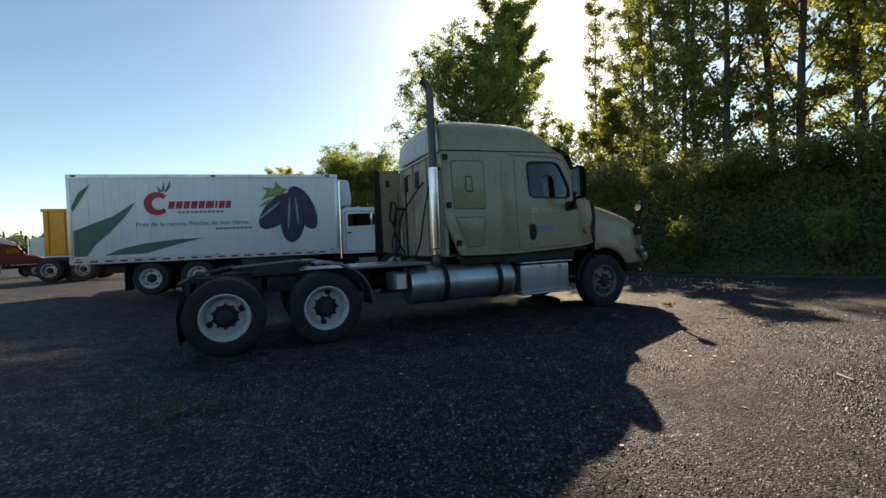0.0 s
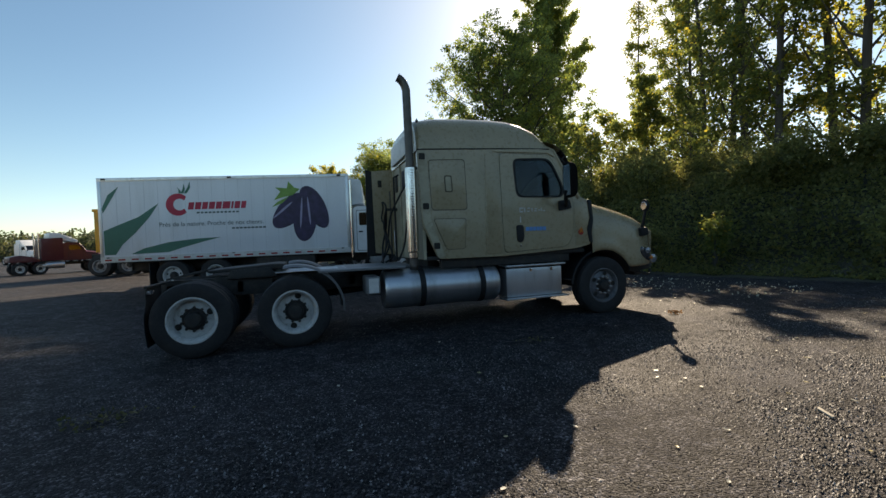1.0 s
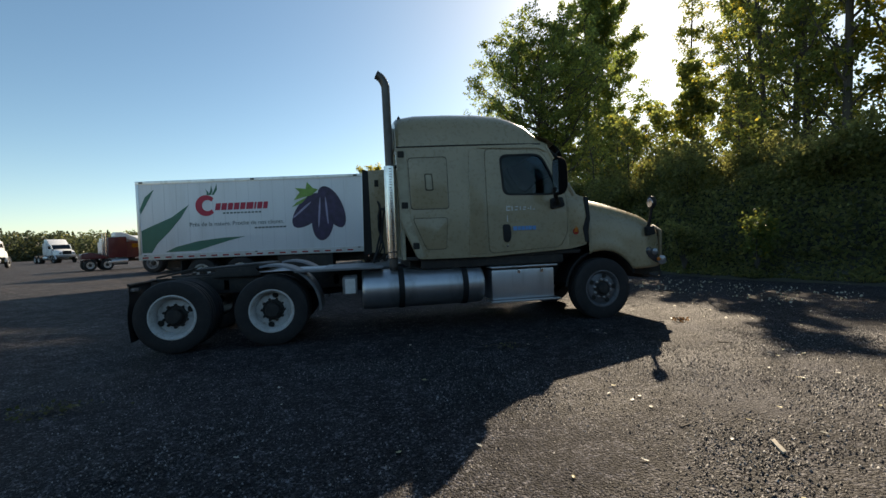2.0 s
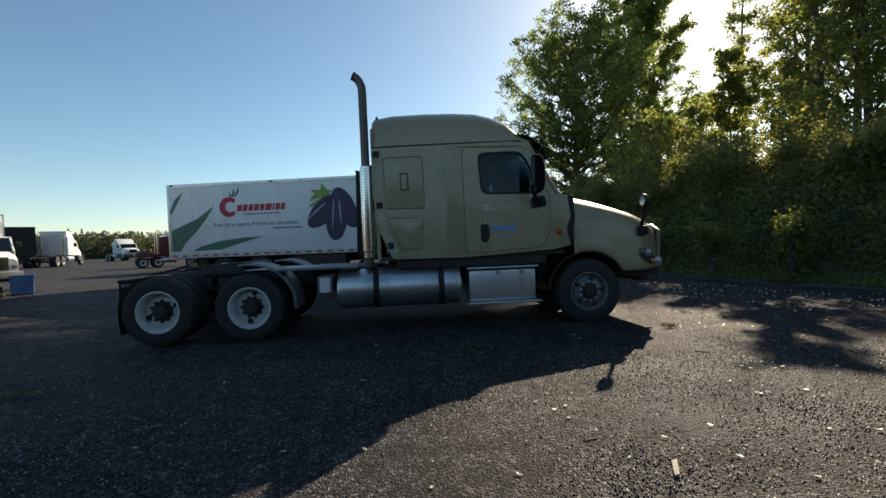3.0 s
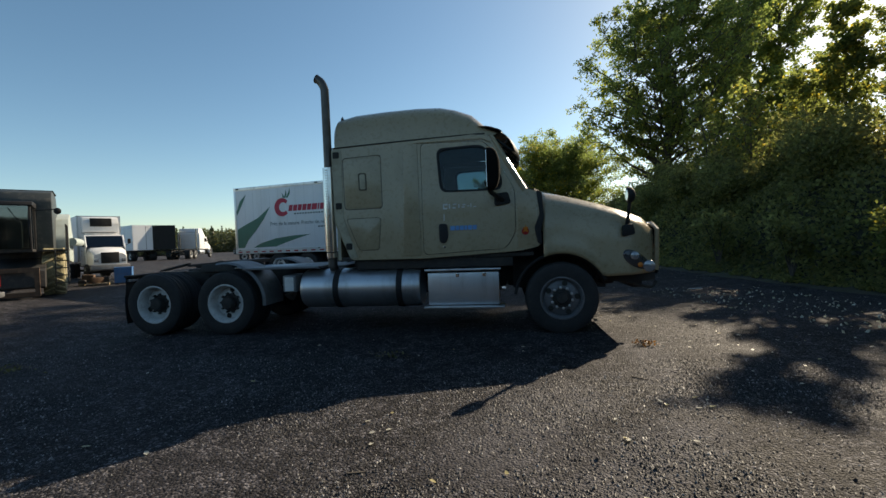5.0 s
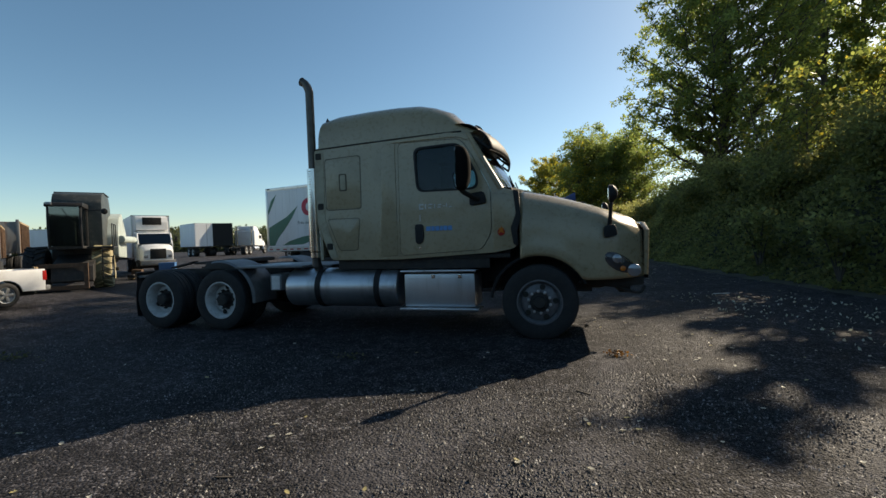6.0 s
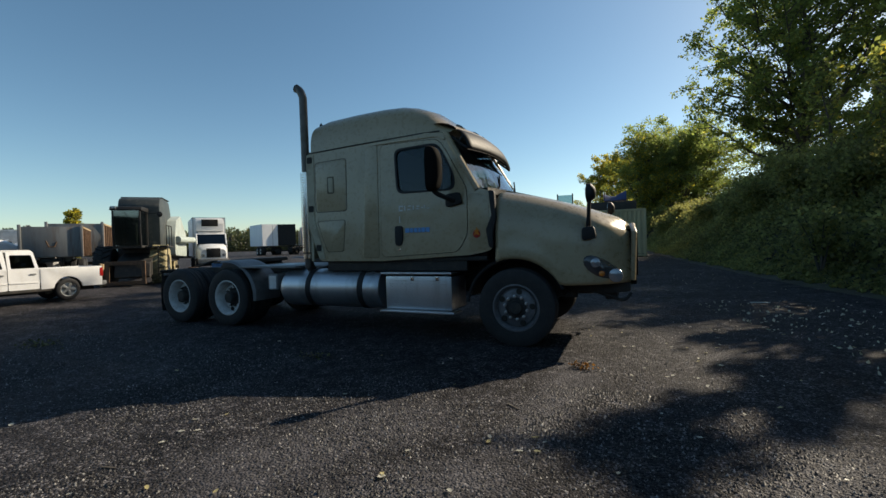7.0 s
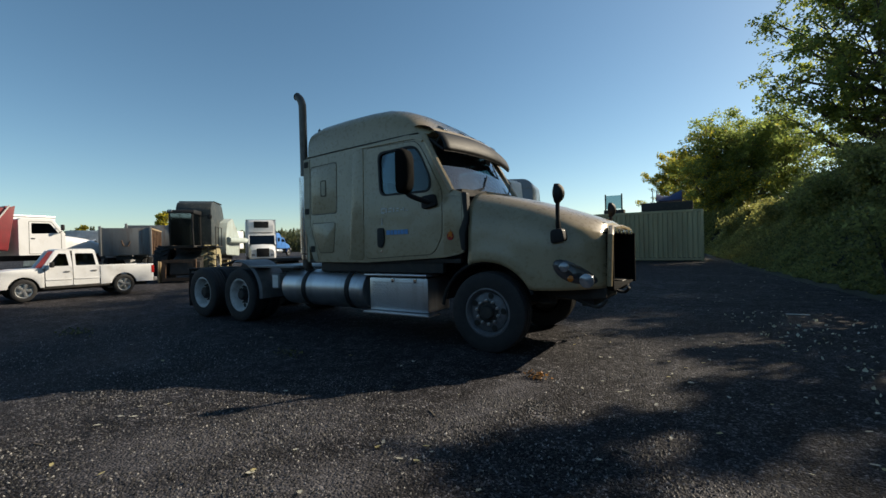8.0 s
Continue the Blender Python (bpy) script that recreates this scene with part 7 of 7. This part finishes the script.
wreck(at_ground(-19.5, 2.2, 100), 1, SILVER, "crushed silver vehicle with torn panels")
wreck(at_ground(-17.2, 1.6, 75), 2, WHITE, "crushed white vehicle with torn panels")
trailer(at_ground(-31.0, 6.5, 60), "dented silver trailer far across the yard", 7.0, SILVER, 0.9, 2.6)

# the far row
trailer(at_ground(-31.9, 34.2, 155), "plain white semi-trailer in the far row, seen from its end", 4.6, BOX_WHITE, 1.15, 3.75, "far row of trucks")
trailer(at_ground(-30.7, 35.1, 135), "plain black semi-trailer in the far row, seen from its end", 6.0, BLACK, 1.15, 3.75, "far row of trucks")
semi(at_ground(-29.6, 36.4, 110), "white sleeper tractor unit in the far row", WHITE, 1.4, 3.0, group="far row of trucks")
semi(at_ground(-42.5, 62.0, -40), "white tractor unit parked far off", WHITE, 1.2, 2.8, group="far row of trucks")
semi(at_ground(-38.0, 66.0, -40), "white tractor unit parked far off", WHITE, 1.2, 2.8, group="far row of trucks")
semi(at_ground(-40.0, 29.5, 115), "bright blue tractor unit in the far row", BLUE, 1.0, 2.7, group="far row of trucks")
trailer(at_ground(-52.0, 26.0, 25), "plain white semi-trailer in the far row", 6.0, BOX_WHITE, 1.15, 3.6, "far row of trucks")
semi(at_ground(-33.0, 62.0, -30), "white tractor unit with a tall cab far off", WHITE, 1.3, 3.0, group="far row of trucks")
semi(at_ground(-27.0, 60.0, 20), "white roofed tractor unit behind the red one", WHITE, 1.3, 3.2, group="far row of trucks")


# ---- container, loads and cab beyond the tractor ----
def container(m):
    ob = thing("shipping_container", "faded beige corrugated steel container", "container", m)
    L, H, n = 6.06, 2.5, 26
    pts = []
    for k in range(n):
        x = 0.12 + k * (L - 0.24) / n
        w = (L - 0.24) / n
        pts += [(x, 0.0), (x + w * 0.3, 0.0), (x + w * 0.45, 0.05), (x + w * 0.85, 0.05)]
    pts.append((L - 0.12, 0.0))
    rows = [[(x, y, z) for x, y in pts] for z in (0.16, H - 0.1)]
    body = part("corrugated_side", loft(rows, False, False), BEIGE_CONT, ob)
    part("corrugated_side", loft([[(x, 2.44 - y, z) for x, y in pts] for z in (0.16, H - 0.1)], False, False), BEIGE_CONT, ob)
    part("roof_sheet", block(0.05, L - 0.05, 0.03, 2.41, H - 0.06, H - 0.02, 0.0), BEIGE_CONT, ob)
    part("floor_sheet", block(0.05, L - 0.05, 0.03, 2.41, 0.1, 0.18, 0.0), CHASSIS, ob)
    for x in (0.0, L - 0.12):
        for y in (-0.01, 2.33):
            part("corner_post", block(x, x + 0.12, y, y + 0.12, 0.0, H, 0.01), BEIGE_CONT, ob)
        part("end_wall", block(x + 0.04, x + 0.08, 0.1, 2.34, 0.1, H - 0.05, 0.0), BEIGE_CONT, ob)
    for z in (0.04, H - 0.12):
        for y in (-0.01, 2.35):
            part("long_rail", block(0.1, L - 0.1, y, y + 0.1, z, z + 0.12, 0.008), BEIGE_CONT, ob)
    return ob


container(pose(2.0, 19.9, ground_z(5, 20), 0, 0, 1.5) @ Matrix.Diagonal((1, 1, 1.05, 1)))


def roof_load(m):
    ob = thing("covered_load", "dark boards under a blue tarpaulin on the container", "load", m)
    part("board_stack", block(0, 2.4, 0, 1.2, 0, 0.5, 0.03), CHASSIS, ob)
    rows = [[(x, y, 0.52 + 0.62 * math.sin(math.pi * (y + 0.05) / 1.3) * (0.75 + 0.25 * math.sin(x * 4))) for y in (0.0, 0.3, 0.6, 0.9, 1.2)] for x in (0.7, 1.0, 1.3, 1.6, 1.9)]
    part("tarpaulin", loft(rows, False, False), DARK_BLUE, ob)
    for x in (0.55, 0.75):
        part("upright", tube([(x, 0.1, 0.5), (x, 0.1, 1.15)], 0.02, 6), CHASSIS, ob)
    return ob


roof_load(pose(5.2, 20.3, ground_z(5, 20) + 2.6, 0, 0, 1.5))


def frame_load(m):
    ob = thing("metal_rack", "empty metal rack standing on the container", "rack", m)
    for x in (0.0, 0.85):
        part("rack_post", block(x, x + 0.07, 0, 0.07, 0, 1.12, 0.01), CHASSIS, ob)
    part("rack_base", block(-0.05, 1.0, -0.05, 0.5, 0, 0.24, 0.02), CHASSIS, ob)
    part("rack_sheet", block(0.07, 0.85, 0.03, 0.05, 0.3, 1.04, 0.0), GLASS, ob, "clear sheet")
    return ob


frame_load(pose(3.35, 20.2, ground_z(5, 20) + 2.6, 0, 0, 1.5))


def far_cab(m):
    """A dark cab-over sleeper seen over the hood."""
    ob = thing("dark_truck", "dark blue-grey sleeper truck parked behind the tan tractor", "truck", m)
    part("sleeper", slab(rounded([(0, 1.1), (0, 3.3), (0.3, 3.75), (1.6, 3.7), (1.9, 3.5), (2.0, 1.1)], 0.2), 0.05, 2.35, 0.12), BLUE_GREY, ob)
    part("side_window", slab(rounded([(0.15, 2.75), (0.15, 3.35), (0.5, 3.4), (0.55, 2.75)], 0.06), 0.03, 0.06), BLACK, ob)
    part("trim_line", block(0.5, 1.9, 0.03, 0.06, 3.3, 3.34, 0.0), GREY_PLATE, ob)
    cab_shell(ob, -1.7, 0.14, 2.3, 1.05, 2.6, BLUE_GREY, 0, 1.85)
    chassis(ob, -1.8, 4.6, 0.95)
    for x in (3.0, 4.2):
        axle_pair(ob, x, 0.5, STEEL_RIM, 2.44, 0.1)
    axle_pair(ob, -0.4, 0.5, STEEL_RIM, 2.44, 0.03, False)
    return ob


far_cab(at_ground(0.1, 12.2, 12) @ Matrix.Diagonal((1, 1, 1.08, 1)))


# ---- far trees ----
def far_wood():
    g = np.random.default_rng(77)
    pts = []
    for k in range(2100):
        ang = radians(g.uniform(92, 186))
        d = g.uniform(150, 215)
        x, y = 4 + math.cos(ang) * d, -5 + math.sin(ang) * d
        pine = g.uniform() > 0.8
        h, r = g.uniform(6.5, 9.0) if pine else g.uniform(5.6, 8.2), g.uniform(1.3, 2.2) if pine else g.uniform(2.2, 3.8)
        z = g.uniform(0, 1, 170)
        w = (1.02 - z) if pine else np.sqrt(np.maximum(0.05, 1 - (z - 0.45) ** 2 * 3.2))
        a = g.uniform(0, 6.283, 170)
        q = r * w * np.sqrt(g.uniform(0, 1, 170))
        pts.append(np.stack([x + np.cos(a) * q, y + np.sin(a) * q, ground_z(x, y) + z * h], 1))
    me = leaf_cloud("far_wood", np.concatenate(pts), 0.55, LEAF_FAR, g)
    tagged(new("far_wood", me), "far mixed wood along the horizon", "wood", "", "stuff")


far_wood()
for i, (x, y, h, s, m) in enumerate(((-71.0, 31.0, 7.4, 1.3, LEAF_YELLOW), (-95.0, 27.0, 6.0, 1.2, LEAF_YELLOW), (-98.0, 21.0, 5.5, 1.6, LEAF_FAR), (-92.0, 33.5, 5.5, 1.5, LEAF_BARE), (-80.0, 38.0, 5.5, 1.6, LEAF_TREE), (-88.0, 14.0, 5.5, 1.6, LEAF_FAR))):
    tree(("bright yellow autumn tree", "green and yellow tree", "dull green tree", "bare grey tree", "dark green tree", "dull green tree")[i] + " far across the yard", (x, y, ground_z(x, y)), h, s, 5000, 0.3, m, 700 + i, 20, 0.16, 0.1, 0.5, shoots=4, clump=0.5)


# ---- leaves, sticks and litter on the asphalt ----
def leaf_thing(x, y, size, turn, pale, curl):
    def make():
        rows, jag = [], random.Random(int(curl * 100) + 7 * pale)
        for i in range(8):
            t = i / 7
            w = math.sin(math.pi * min(1, (t * 0.9 + 0.06) ** 0.8)) ** 0.9 * 0.36
            a, b = w * jag.uniform(0.55, 1.25), w * jag.uniform(0.55, 1.25)
            rows.append([(t - 0.5 + jag.uniform(-0.04, 0.04), y, curl * (y * y * 2.5 + (t - 0.5) ** 2 * 0.8) + jag.uniform(0, 0.05)) for y in (-a, -a * 0.4, b * 0.4, b)])
        bm = loft(rows, False, False)
        return join(bm, tube([(-0.5, 0, curl * 0.2), (-0.75, 0.02, curl * 0.3)], 0.012, 4))
    me = once(("leaf", pale, round(curl, 1)), lambda: mesh_of("fallen_leaf", make(), LEAF_PALE if pale else LEAF_FALLEN))
    ob = new("fallen_leaf", me)
    ob.matrix_basis = pose(x, y, ground_z(x, y) + 0.012, random.uniform(-10, 10), random.uniform(-10, 10), turn) @ Matrix.Diagonal((size, size, size, 1))
    return tagged(ob, "pale dry leaf lying on the asphalt, the sun's glint put into its colour" if pale else "yellow autumn leaf lying on the asphalt", "leaf", "leaves on the ground")


LEAVES = [(5.06, -4.13), (6.21, -3.96), (5.92, -3.89), (2.73, -3.67), (4.21, -3.24), (4.26, -2.88), (6.0, -3.23), (6.44, -3.21), (4.77, -3.83), (4.11, -3.05), (6.44, -2.5), (3.16, -4.19), (3.68, -4.13), (4.32, -3.19), (5.19, -3.7), (4.26, -3.42), (6.0, -2.89), (5.99, -3.2), (7.36, -0.73), (3.1, -4.6), (6.8, -2.6), (5.3, -4.4), (8.6, -2.9), (9.4, -1.5)]
for i, (x, y) in enumerate(LEAVES):
    leaf_thing(x, y, random.uniform(0.034, 0.052), random.uniform(0, 360), i % 3 != 2, random.choice((0.05, 0.12, 0.2, 0.3, 0.4)))
for i in range(330):
    if i >= 260:
        x, y = random.uniform(6.4, 10.6), random.uniform(-3.2, 2.5)
    elif i >= 150:
        y = random.uniform(-1.5, 11.0)
        x = random.uniform(7.6, 11.6 - max(0.0, y) * 0.12)
    elif i < 34:
        x, y = random.uniform(1.0, 11.5), random.uniform(-5.2, -0.6)
    else:
        p, out = bank_at(random.uniform(0.2, 0.9))
        q = p - out * abs(random.gauss(0.0, 1.5))
        x, y = q.x, q.y
    leaf_thing(x, y, random.uniform(0.025, 0.05), random.uniform(0, 360), random.random() < 0.75, random.choice((0.05, 0.12, 0.2, 0.3, 0.4)))

g = np.random.default_rng(61)
spot = np.stack([g.uniform(9.4, 12.0, 220), g.uniform(0.0, 5.0, 220), np.full(220, 0.02)], 1)
spot[:, 0] -= np.maximum(0, spot[:, 1] - 1.0) * 0.25
tagged(new("leaf_litter", leaf_cloud("leaf_litter", spot, 0.045, LEAF_PALE, g)), "pale dry leaves strewn along the foot of the bank, their glint put into the colour", "leaf litter", "", "stuff")

for x, y, l, t, m in ((4.6, -4.2, 0.2, 62, STICK), (4.28, -3.77, 0.13, 15, BARK), (7.9, -1.81, 0.14, -20, BARK), (9.65, 4.8, 0.34, 10, PAPER), (6.45, -1.9, 0.16, -35, BARK)):
    w = 0.006 if m == BARK else 0.014
    own = slab(rounded([(-l / 2, -w), (-l / 2 + 0.02, w), (l / 2, w * 1.2), (l / 2 - 0.03, -w)], w * 0.4), 0, w, w * 0.2)
    ob = new("stick", mesh_of("stick", own, m))
    ob.matrix_basis = pose(x, y, ground_z(x, y) + 0.004, 90, 0, t) @ Matrix.Translation((0, 0, 0)) @ Matrix.Rotation(0, 4, "X")
    tagged(ob, "short split piece of wood on the asphalt", "stick", "sticks on the ground")


def twig_heap(x, y, r, seed, count, label, material=None):
    """A torn-off leafy twig."""
    g, rand = np.random.default_rng(seed), random.Random(seed)
    ob = thing("leafy_twig", label, "twig", Matrix.Translation((x, y, ground_z(x, y))), "twigs on the ground")
    bm = bmesh.new()
    for k in range(6):
        a = rand.uniform(0, 6.28)
        tube([(0, 0, 0.02), (math.cos(a) * r * 0.5, math.sin(a) * r * 0.3, 0.06), (math.cos(a) * r, math.sin(a) * r * 0.6, 0.02)], [0.006, 0.005, 0.003], 4, bm)
    part("twig", bm, BARK, ob)
    pts = g.normal(size=(count, 3)) * np.array([r * 0.5, r * 0.3, 0.02]) + np.array([0, 0, 0.04])
    pts[:, 2] = np.maximum(pts[:, 2], 0.01)
    tagged(part("foliage", leaf_cloud("foliage", pts, 0.035, material or WEED, g), None, ob), kind="stuff")


twig_heap(-0.9, -2.0, 0.4, 41, 70, "withered leafy twig lying on the asphalt")
twig_heap(6.87, -0.61, 0.16, 42, 45, "small heap of orange dry leaves", LEAF_ORANGE)
twig_heap(3.75, -1.2, 0.25, 43, 25, "withered leafy twig lying in the shade")
